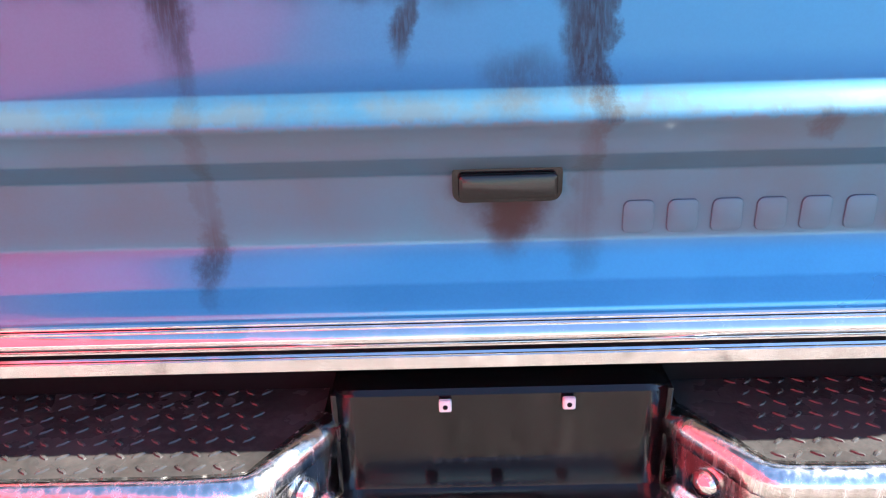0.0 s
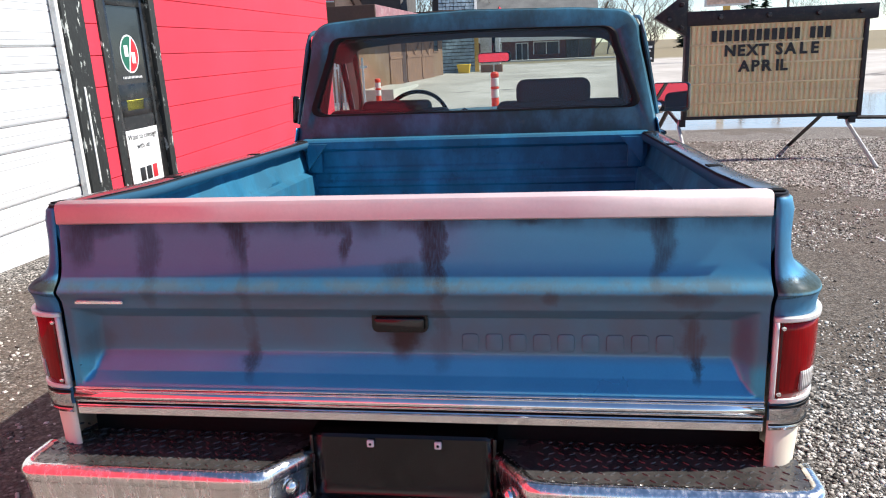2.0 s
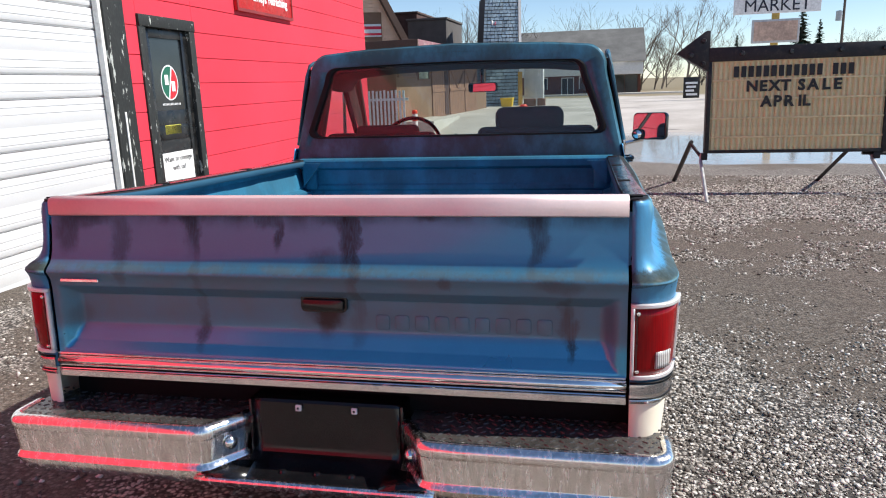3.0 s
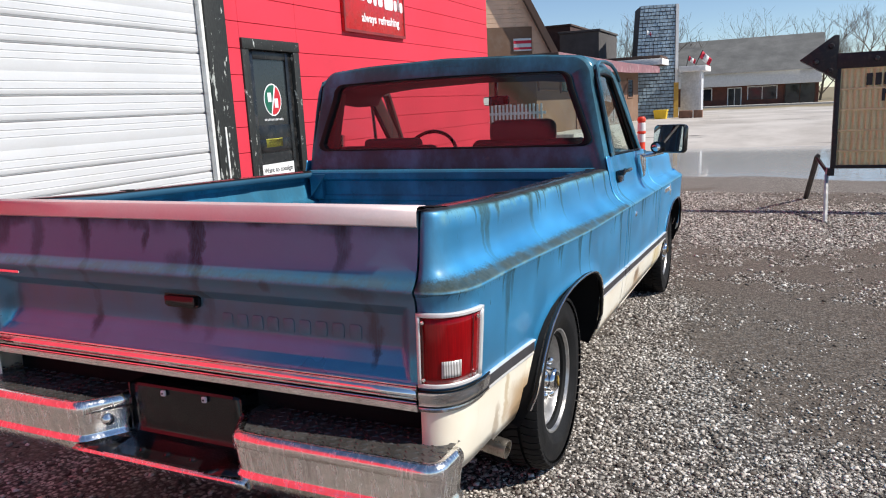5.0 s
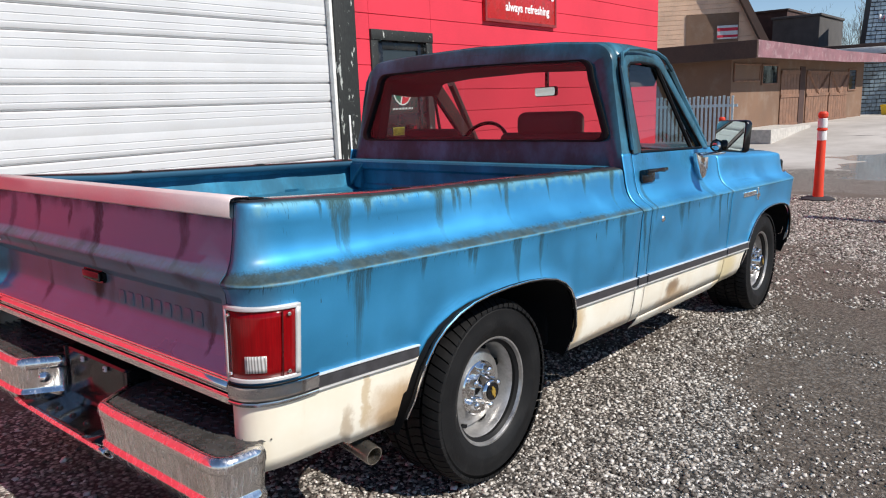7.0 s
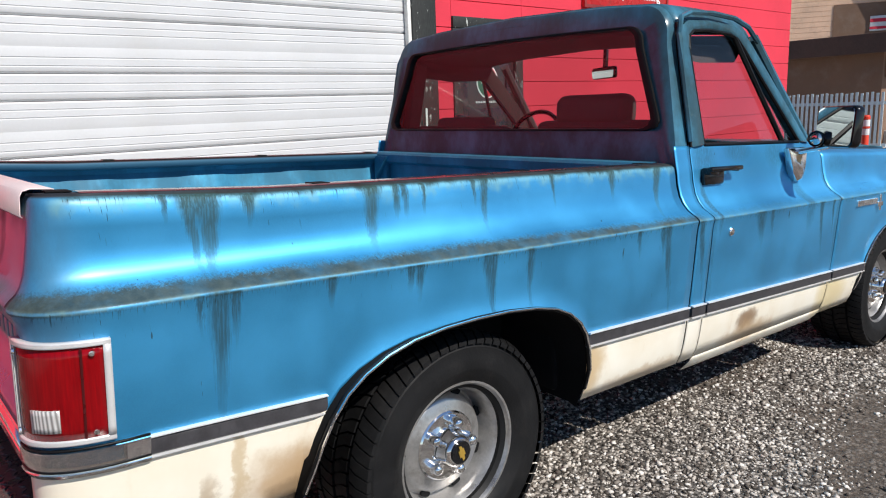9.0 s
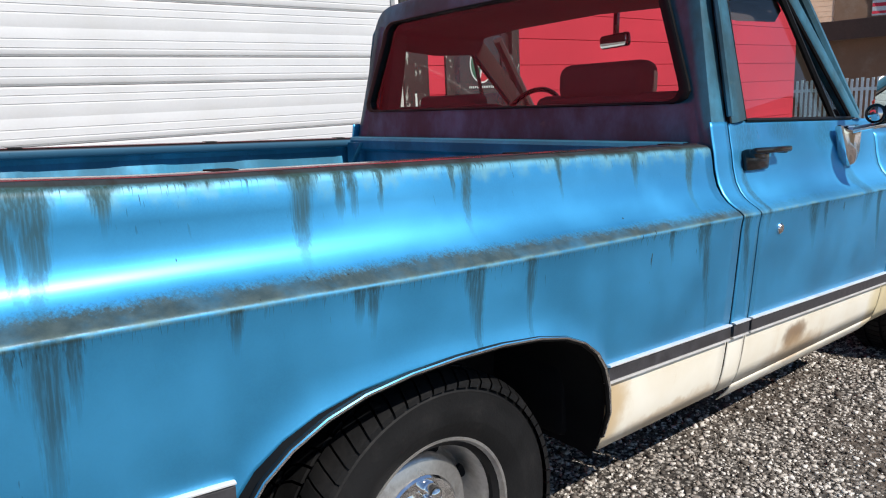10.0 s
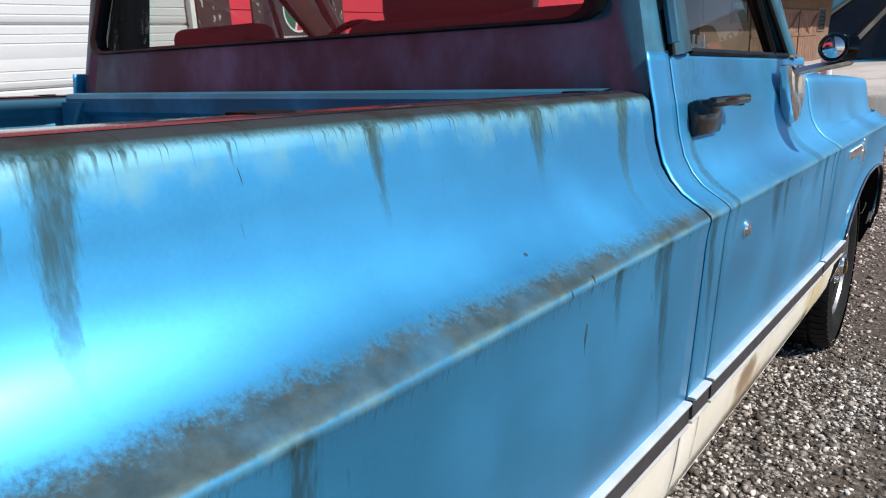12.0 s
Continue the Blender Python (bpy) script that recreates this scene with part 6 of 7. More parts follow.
def wheel(x, y, z, side, deep):
    m = Matrix.Translation((side * x, y, z)) @ pose(0, 0, 0, 0, 90 * side, 0)
    w = new("wheel")
    w.parent, w.matrix_local = truck, m
    tagged(w, "black treaded tyre on a deep silver steel wheel")
    t = part("tyre", tyre_mesh(), TYRE, w)
    tr = part("tread", tread_mesh(), TYRE, w)
    tagged(tr, kind="stuff")
    part("rim", rim_mesh(deep), STEEL_RIM, w, "silver steel rim")
    base = 0.105 - (0.075 if deep else 0.055) + 0.026
    for k in range(8):
        a = 2 * math.pi * (k + 0.5) / 8
        bm = BM()
        prism(bm, rounded(-0.016, 0.016, -0.008, 0.008, 0.007), -0.006, 0.0025)
        bm.transform(pose(0, 0, 0, 0, 0, math.degrees(a) + 90) @ Matrix.Translation((0, -0.150, base - 0.030)) @ pose(0, 0, 0, -90))
        part("vent_slot", bm, BLACK, w, "dark rim vent slot")
    bm = BM()
    lathe(bm, [(0.101, base - 0.004), (0.101, base + 0.001), (0.096, base + 0.005), (0.05, base + 0.007), (0.0, base + 0.007)], 36)
    part("centre_plate", bm, CHROME, w, "bright chrome centre plate")
    for k in range(5):
        a = 2 * math.pi * (k + 0.3) / 5
        bm = BM()
        lathe(bm, [(0.019, 0.004), (0.019, 0.012), (0.0165, 0.014), (0.016, 0.030), (0.013, 0.037), (0.007, 0.041), (0, 0.042)], 14, pose(0.072 * math.cos(a), 0.072 * math.sin(a), base))
        part("lug_nut", bm, CHROME, w)
    bm = BM()
    lathe(bm, [(0.056, base - 0.002), (0.056, base + 0.012), (0.050, base + 0.02), (0.047, base + 0.045), (0.044, base + 0.055), (0.038, base + 0.060), (0.0, base + 0.061)], 32)
    part("hub_cap", bm, CHROME, w, "chrome hub cap")
    bm = BM()
    lathe(bm, [(0.033, base + 0.0605), (0.033, base + 0.064), (0, base + 0.065)], 28)
    part("cap_centre", bm, GLOSS_BLACK, w, "black cap centre with a gold mark")
    bm = BM()
    prism(bm, [(-0.024, -0.004), (-0.011, -0.004), (-0.009, -0.010), (0.011, -0.010), (0.011, -0.004), (0.024, -0.004), (0.020, 0.005), (0.009, 0.005), (0.009, 0.010), (-0.011, 0.010), (-0.011, 0.005), (-0.020, 0.005)], -0.001, 0.001)
    bm.transform(pose(0, 0, base + 0.0665, 0, 0, 20) @ pose(0, 0, 0, -90))
    part("gold_mark", bm, GOLD, w, "gold badge mark")
    return w


wheel(0.800, 1.0, 0.286, 1, True)
wheel(0.800, 1.0, 0.286, -1, True)
wheel(0.815, 4.05, 0.312, 1, False)
wheel(0.815, 4.05, 0.312, -1, False)

# --- cab shell: back wall with window, roof, pillars ---
def strand(segments):
    """Points of half an outline from the bottom middle to the top middle; segments: (points, count)."""
    out = []
    for pts, n in segments:
        L = [0.0]
        for a, b_ in zip(pts, pts[1:]):
            L.append(L[-1] + math.dist(a, b_))
        for k in range(n):
            t = L[-1] * k / n
            for i in range(len(pts) - 1):
                if L[i] <= t <= L[i + 1] + 1e-9:
                    f = (t - L[i]) / max(L[i + 1] - L[i], 1e-9)
                    out.append((pts[i][0] + f * (pts[i + 1][0] - pts[i][0]), pts[i][1] + f * (pts[i + 1][1] - pts[i][1])))
                    break
    return out + [segments[-1][0][-1]]


def arc2(cx, cz, rx, rz, a0, a1, n=8):
    return [(cx + rx * math.cos(radians(a0 + (a1 - a0) * k / n)), cz + rz * math.sin(radians(a0 + (a1 - a0) * k / n))) for k in range(n + 1)]


def loop_of(half):
    return half + [(-x, z) for x, z in half[-2:0:-1]]


OUT = strand((([(0, 0.85), (0.87, 0.85)], 12), ([(0.87, 0.85), (0.893, 0.88), (0.893, 1.06), (0.885, 1.10), (0.80, 1.50)], 16), (arc2(0.695, 1.50, 0.108, 0.118, 0, 80, 8), 8), ([(0.714, 1.616), (0.5, 1.634), (0, 1.648)], 12)))
OUT = [(x * 1.011, z) for x, z in OUT]
OUT_IN = [(x * 0.965, 0.9 + (z - 0.9) * 0.968) for x, z in OUT]
WIN = strand((([(0, 1.160), (0.765, 1.160)], 12), (arc2(0.752, 1.19, 0.05, 0.03, -90, 0, 4) + [(0.802, 1.20), (0.700, 1.47)], 16), (arc2(0.640, 1.475, 0.06, 0.062, 5, 85, 8), 8), ([(0.640, 1.538), (0.3, 1.546), (0, 1.549)], 12)))


def lean(z):
    return 2.035 + max(z - 1.06, 0) * 0.10


bm = BM()
rows = []
win = loop_of(WIN)
cx, cz = 0, 1.35
for scale, dy, src in ((1.0, 0.03, win), (1.0, 0.006, win), (1.012, 0.0, win)):
    rows.append([(x * scale, lean(z) + dy, cz + (z - cz) * scale) for x, z in src])
o_in, o = loop_of(OUT_IN), loop_of(OUT)
rows.append([(x, lean(z) + 0.002, z) for x, z in o_in])
rows.append([(0.6 * a[0] + 0.4 * b_[0], lean(b_[1]) + 0.008, 0.6 * a[1] + 0.4 * b_[1]) for a, b_ in zip(o, o_in)])
rows.append([(x, lean(z) + 0.03, z) for x, z in o])
rows.append([(x, 2.10 + max(z - 1.06, 0) * 0.04, z) for x, z in o])
sheet(bm, rows, close_v=True)
bmesh.ops.recalc_face_normals(bm, faces=bm.faces[:])
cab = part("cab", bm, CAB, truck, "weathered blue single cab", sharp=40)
bm = BM()
sheet(bm, [[(x * s, lean(z) + d, cz + (z - cz) * s) for x, z in win] for s, d in ((1.014, -0.001), (1.014, -0.012), (1.0, -0.016), (0.972, -0.012), (0.965, 0.004), (0.965, 0.02))], close_v=True)
bmesh.ops.recalc_face_normals(bm, faces=bm.faces[:])
part("window_seal", bm, SEAL, cab, "black rear window seal")
bm = BM()
vs = [bm.verts.new((x * 0.985, lean(z) + 0.004, cz + (z - cz) * 0.985)) for x, z in win]
bm.faces.new(vs)
g = part("rear_window", bm, GLASS, cab, "clear rear window glass")
g.visible_shadow = False
# roof with rounded edges and a drip rail
bm = BM()
top = [p for p in OUT if p[1] > 1.53 and p[0] >= 0]
top = top + [(-x, z) for x, z in top[-2::-1]]
rows = []
for y, dz, sx in ((2.115, 0.0, 1.0), (2.2, 0.006, 1.0), (2.4, 0.012, 0.998), (2.58, 0.010, 0.99), (2.66, 0.0, 0.985), (2.70, -0.015, 0.98), (2.73, -0.035, 0.975), (2.74, -0.05, 0.972)):
    rows.append([(x * sx, y, z + dz) for x, z in top])
sheet(bm, rows)
bmesh.ops.recalc_face_normals(bm, faces=bm.faces[:])
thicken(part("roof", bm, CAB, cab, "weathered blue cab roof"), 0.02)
bm = BM()
sheet(bm, [[(x * 0.93, y, z - 0.045 - d) for x, z in top] for y, d in ((2.09, 0.0), (2.16, 0.06), (2.4, 0.075), (2.66, 0.06), (2.70, 0.02))])
part("headliner", bm, CLOTH, cab)

# --- doors, both sides ---
def sill_x(z):
    return side_x(z) if z <= 1.045 else 0.906 - (z - 1.045) * 0.19


DOOR_Z = [1.105, 1.095, 1.08, 1.06]
D_OUT = [(2.125, 1.10), (2.125, 1.30), (2.13, 1.47), (2.15, 1.53), (2.20, 1.556), (2.35, 1.568), (2.52, 1.565), (2.60, 1.548), (2.66, 1.50), (2.86, 1.31), (3.07, 1.10)]
D_IN = [(2.215, 1.112), (2.20, 1.30), (2.19, 1.45), (2.20, 1.50), (2.235, 1.522), (2.35, 1.532), (2.50, 1.528), (2.555, 1.512), (2.60, 1.475), (2.80, 1.285), (2.985, 1.112)]
DOOR_FRAMES = {1: (D_OUT, D_IN), -1: tuple([(y + 0.22 * max(y - 2.3, 0), z) for y, z in q] for q in (D_OUT, D_IN))}
for side in (1, -1):
    y0, y1 = 2.115, 3.19
    D_OUT, D_IN = DOOR_FRAMES[side]
    bm = BM()
    zs = DOOR_Z + [z for z in ZK if z < 1.05] + steps(0.70, 0.335, 7)
    sheet(bm, [[(sill_x(z), y, z) for z in zs] for y in [y0, y0 + 0.006] + steps(y0 + 0.02, y1 - 0.02, 16) + [y1 - 0.006, y1]])
    bmesh.ops.recalc_face_normals(bm, faces=bm.faces[:])
    door = part("door", flip(bm, side), SIDE, truck, "streaked blue cab door with a bright mirror")
    thicken(door)
    bm = BM()
    sheet(bm, [[(sill_x(z) + 0.002, y, z) for y, z in D_OUT], [(sill_x(a[1]) + 0.012, a[0] * 0.72 + b_[0] * 0.28, a[1] * 0.72 + b_[1] * 0.28) for a, b_ in zip(D_OUT, D_IN)],
               [(sill_x(a[1]) + 0.010, a[0] * 0.2 + b_[0] * 0.8, a[1] * 0.2 + b_[1] * 0.8) for a, b_ in zip(D_OUT, D_IN)], [(sill_x(z) - 0.004, y, z) for y, z in D_IN], [(sill_x(z) - 0.03, y, z) for y, z in D_IN]])
    bmesh.ops.recalc_face_normals(bm, faces=bm.faces[:])
    part("window_frame", flip(bm, side), CAB, door, sharp=50)
    bm = BM()
    tube(bm, [(sill_x(z) - 0.002, y, z) for y, z in D_IN] + [(sill_x(1.108), D_IN[-1][0], 1.108), (sill_x(1.108), D_IN[0][0], 1.108), (sill_x(D_IN[0][1]), *D_IN[0])], 0.007, 6)
    part("window_seal", flip(bm, side), SEAL, door)
    bm = BM()
    f = 0.0 if side > 0 else 0.15
    tube(bm, [(sill_x(1.515) - 0.002, 2.535 + f, 1.515), (sill_x(1.11) - 0.002, 2.835 + 0.3 * f, 1.11)], 0.011, 6)
    part("vent_divider", flip(bm, side), SEAL, door)
    bm = BM()
    vs = [bm.verts.new((sill_x(z) - 0.012, y, z)) for y, z in D_IN]
    bm.faces.new(vs)
    g = part("door_glass", flip(bm, side), GLASS, door, "clear door window glass")
    g.visible_shadow = False
    # drip rail above the door and lock pillar gap
    bm = BM()
    tube(bm, [(sill_x(z) + 0.014, y, z) for y, z in ((2.105, 1.12), (2.105, 1.40), (2.11, 1.50), (2.135, 1.56), (2.20, 1.582), (2.35, 1.594), (2.52, 1.59), (2.62, 1.565), (2.69, 1.51))], 0.010, 6)
    part("drip_rail", flip(bm, side), CAB, cab)
    bm = BM()
    tube(bm, [(sill_x(z) + 0.003, 2.118, z) for z in steps(1.54, 1.1, 6)], 0.006, 5)
    part("pillar_seal", flip(bm, side), SEAL, cab)
    # pull handle
    bm = BM()
    box(bm, 0.912, 0.936, 2.165, 2.30, 0.962, 1.024, 0.008)
    hd = part("handle_base", flip(bm, side), GLOSS_BLACK, door, "black and chrome door handle")
    bm = BM()
    box(bm, 0.946, 0.964, 2.16, 2.385, 1.012, 1.030, 0.006)
    box(bm, 0.92, 0.957, 2.35, 2.37, 1.008, 1.026, 0.004)
    box(bm, 0.92, 0.957, 2.165, 2.225, 1.000, 1.026, 0.006)
    part("door_handle", flip(bm, side), GLOSS_BLACK, door)
    bm = BM()
    lathe(bm, [(0.016, 0), (0.016, 0.006), (0.012, 0.010), (0, 0.011)], 16, pose(1.003, 2.24, 0.795, 0, 90, 0))
    part("door_lock", flip(bm, side), CHROME, door, "round chrome door lock")
    bm = BM()
    strip(bm, y0 + 0.004, y1 - 0.004, 0.532, 0.566, 0.009)
    part("side_moulding", flip(bm, side), TRIM_GREY, door, "dark grey side moulding")
    for z in (0.570, 0.528):
        bm = BM()
        strip(bm, y0 + 0.004, y1 - 0.004, z - 0.0028, z + 0.0028, 0.012)
        part("bright_edge", flip(bm, side), SILVER, door)
    HX, HW = (1.092, 0.112) if side > 0 else (1.195, 0.083)
    # towing mirror: bracket, head, glass, round spot mirror
    bm = BM()
    prism(bm, [(2.79, 1.085), (2.96, 1.085), (2.955, 0.985), (2.93, 0.945), (2.88, 0.94), (2.84, 0.975)], 0.0, 0.035, 0.012)
    bm.transform(Matrix(((0, 1, 0, 0.915), (1, 0, 0, 0), (0, 0, 1, 0), (0, 0, 0, 1))))
    part("mirror_bracket", flip(bm, side), CHROME, door, "chrome mirror bracket")
    bm = BM()
    tube(bm, [(0.925, 2.87, 1.06), (0.96, 2.88, 1.07), (HX - 0.04, 2.89, 1.09), (HX, 2.88, 1.13)], 0.011, 8)
    part("mirror_arm", flip(bm, side), BRIGHT, door)
    HEAD = Matrix.Translation((HX, 2.86, 1.170)) @ pose(0, 0, 0, -4.0, 0, -31 if side > 0 else 65)
    bm = BM()
    prism(bm, rounded(-HW, HW, -0.082, 0.084, 0.026), -0.006, 0.035, 0.010)
    bm.transform(HEAD)
    part("mirror_head", flip(bm, side), GLOSS_BLACK, door, "mirror head with a black rim")
    bm = BM()
    prism(bm, rounded(0.008 - HW, HW - 0.008, -0.075, 0.077, 0.02), -0.0085, -0.0075)
    bm.transform(HEAD)
    part("mirror_glass", flip(bm, side), MIRROR, door)
    bm = BM()
    lathe(bm, [(0.0, 0.006), (0.016, 0.004), (0.026, 0.0)], 20)
    bm.transform(Matrix.Translation((HX - 0.072, 2.855, 1.122)) @ pose(0, 0, 0, 90, 0, -6))
    part("spot_mirror_glass", flip(bm, side), MIRROR, door)
    bm = BM()
    lathe(bm, [(0.026, 0.002), (0.032, 0.004), (0.034, -0.002), (0.030, -0.02), (0.0, -0.022)], 20)
    bm.transform(Matrix.Translation((HX - 0.072, 2.855, 1.122)) @ pose(0, 0, 0, 90, 0, -6))
    part("spot_mirror", flip(bm, side), GLOSS_BLACK, door, "small round convex mirror")
    # cab corner behind the door, rocker below it
    bm = BM()
    zs = [1.105, 1.09, 1.07] + [z for z in ZK if z < 1.05] + steps(0.70, 0.33, 8)
    sheet(bm, [[(sill_x(z), y, z) for z in zs] for y in (2.015, 2.03, 2.06, 2.09, 2.108)])
    bmesh.ops.recalc_face_normals(bm, faces=bm.faces[:])
    thicken(part("cab_corner", flip(bm, side), SIDE, cab))
    bm = BM()
    strip(bm, 2.018, 2.106, 0.532, 0.566, 0.009)
    part("side_moulding", flip(bm, side), TRIM_GREY, cab)
    for z in (0.570, 0.528):
        bm = BM()
        strip(bm, 2.018, 2.106, z - 0.0028, z + 0.0028, 0.012)
        part("bright_edge", flip(bm, side), SILVER, cab)
    bm = BM()
    sheet(bm, [[(sill_x(z), y, z) for z in steps(0.332, 0.27, 4)] for y in steps(2.108, 3.2, 12)])
    bmesh.ops.recalc_face_normals(bm, faces=bm.faces[:])
    thicken(part("rocker", flip(bm, side), SIDE, cab, "cream rocker panel with rust"))
    bm = BM()
    f = 0.0 if side > 0 else 0.16
    tube(bm, [(0.80, 2.70 + f, 1.53), (0.868, 3.08 + f, 1.12)], 0.024, 8)
    part("windscreen_pillar", flip(bm, side), CAB, cab)

# --- front wings, bonnet, nose ---
FARCH = [(y + 3.045, z + 0.014) for y, z in ARCH]
for side in (1, -1):
    st = [("y", y) for y in steps(3.198, 3.46, 8)] + [("y", y) for y in arch_stations(FARCH)] + [("y", y) for y in steps(4.525, 4.60, 4)]
    cols = columns(st, lambda y: arch_z(FARCH, y, 0.31 if y < 3.8 else 0.40), pre=[(0.70, 1.075), (0.80, 1.070), (0.86, 1.062)])
    for c in cols:
        f = max((c[0].y - 4.40) / 0.2, 0)
        for p_ in c:
            p_.x -= 0.05 * f * f
            p_.z -= 0.02 * max(c[0].y - 3.2, 0) * (1 if p_.z > 0.9 else 0) + 0.02 * f * f * (1 if p_.z > 0.9 else 0)
    bm = BM()
    sheet(bm, cols)
    bmesh.ops.recalc_face_normals(bm, faces=bm.faces[:])
    ob = part("front_wing", flip(bm, side), SIDE, truck, "streaked blue front wing over cream")
    thicken(ob)
    lip(FARCH, side, "arch_lip", ob)
    bm = BM()
    strip(bm, 3.203, 3.585, 0.532, 0.566, 0.009)
    part("side_moulding", flip(bm, side), TRIM_GREY, ob)
    for z in (0.570, 0.528):
        bm = BM()
        strip(bm, 3.203, 3.585, z - 0.0028, z + 0.0028, 0.012)
        part("bright_edge", flip(bm, side), SILVER, ob)
    bm = BM()
    for k in range(9):
        box(bm, 1.0, 1.015, 3.385 + k * 0.027, 3.385 + k * 0.027 + 0.021, 0.80, 0.83, 0.002, 1)
    box(bm, 0.995, 1.016, 3.65, 3.668, 0.765, 0.845, 0.002, 1)
    box(bm, 0.995, 1.017, 3.628, 3.69, 0.785, 0.81, 0.002, 1)
    part("wing_badge", flip(bm, side), BRIGHT, ob, "chrome badge bars on the wing")
bm = BM()
sheet(bm, [[(x, y, 1.085 - 0.02 * (y - 3.15) + 0.03 * (1 - (x / 0.72) ** 2) - (0.05 * max((y - 4.45) / 0.15, 0) ** 2)) for x in steps(-0.715, 0.715, 14)] for y in steps(3.12, 4.60, 14)])
bmesh.ops.recalc_face_normals(bm, faces=bm.faces[:])
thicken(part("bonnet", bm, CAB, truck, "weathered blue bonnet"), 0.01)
bm = BM()
box(bm, -0.90, 0.90, 4.52, 4.60, 0.45, 0.98, 0.02)
part("grille", bm, GLOSS_BLACK, truck)
bm = BM()
path = [(-0.94, 4.50)] + arc_corner(-0.88, 4.66, 0.06, 180, 90, 5) + [(x, 4.72) for x in steps(-0.8, 0.8, 6)] + arc_corner(0.88, 4.66, 0.06, 90, 0, 5) + [(0.94, 4.50)]
sweep(bm, path[::-1], [(-0.03, 0.60), (0.0, 0.595), (0.012, 0.57), (0.005, 0.53), (0.012, 0.49), (0.0, 0.45), (-0.03, 0.44)])
bmesh.ops.recalc_face_normals(bm, faces=bm.faces[:])
thicken(part("front_bumper", bm, CHROME, truck, "dark chrome front bumper"), 0.005)
bm = BM()
sheet(bm, [[(x, 3.10 + 0.06 * (1 - (x / 0.85) ** 2), 1.10) for x in steps(-0.85, 0.85, 10)], [(x * 0.9, 2.72 + 0.05 * (1 - (x / 0.85) ** 2), 1.56) for x in steps(-0.85, 0.85, 10)]])
g = part("windscreen", bm, GLASS, cab, "clear windscreen")
g.visible_shadow = False

# --- inside the cab ---
bm = BM()
box(bm, -0.80, 0.80, 2.90, 3.15, 0.95, 1.09, 0.03)
box(bm, -0.56, -0.2, 2.86, 3.0, 1.05, 1.13, 0.02)
part("dashboard", bm, CLOTH, cab)
for x0, x1, zt in ((-0.76, -0.12, 1.18), (0.12, 0.76, 1.20), (-0.11, 0.11, 1.12)):
    bm = BM()
    box(bm, x0, x1, 2.13, 2.27, 0.70, zt, 0.04, 3)
    part("seat_back", bm, CLOTH, cab, "dark cloth bench seat back")
bm = BM()
box(bm, -0.58, -0.22, 2.15, 2.25, 1.15, 1.222, 0.03, 3)
part("headrest", bm, CLOTH, cab)
bm = BM()
box(bm, 0.22, 0.59, 2.14, 2.25, 1.17, 1.305, 0.045, 4)
part("headrest", bm, CLOTH, cab, "tall dark headrest")
bm = BM()
box(bm, -0.78, 0.78, 2.13, 2.62, 0.60, 0.76, 0.05, 3)
part("seat_cushion", bm, CLOTH, cab)
bm = BM()
ring = [(-0.38 + 0.19 * math.cos(a), 2.66 + 0.07 * math.sin(a), 1.08 + 0.175 * math.sin(a)) for a in [2 * math.pi * k / 40 for k in range(41)]]
tube(bm, ring, 0.012, 8)
tube(bm, [(-0.57, 2.66, 1.08), (-0.38, 2.69, 1.06), (-0.19, 2.66, 1.08)], 0.014, 8)
tube(bm, [(-0.38, 2.69, 1.06), (-0.38, 2.92, 0.98)], 0.03, 8)
part("steering_wheel", bm, GLOSS_BLACK, cab, "black steering wheel")
bm = BM()
tube(bm, [(-0.12, 2.78, 0.98), (-0.10, 2.72, 1.12)], 0.008, 6)
lathe(bm, [(0, 0), (0.02, 0.01), (0.022, 0.03), (0, 0.045)], 12, pose(-0.10, 2.72, 1.11))
part("gear_lever", bm, GLOSS_BLACK, cab)
bm = BM()
prism(bm, rounded(-0.10, 0.10, -0.028, 0.028, 0.016), 0, 0.02, 0.006)
bm.transform(pose(0.08, 2.66, 1.43, 5, 0, -20.6))
rv = part("inner_mirror", bm, GLOSS_BLACK, cab)
bm = BM()
prism(bm, rounded(-0.094, 0.094, -0.023, 0.023, 0.013), -0.003, -0.001)
bm.transform(pose(0.08, 2.66, 1.43, 5, 0, -20.6))
part("inner_mirror_glass", bm, MIRROR, cab)
bm = BM()
box(bm, 0.07, 0.09, 2.67, 2.69, 1.445, 1.56, 0.004)
part("mirror_stem", bm, GLOSS_BLACK, cab)
for side in (1, -1):
    bm = BM()
    box(bm, 0.84, 0.88, 2.13, 3.08, 0.45, 1.095, 0.02)
    part("door_card", flip(bm, side), CLOTH, cab)

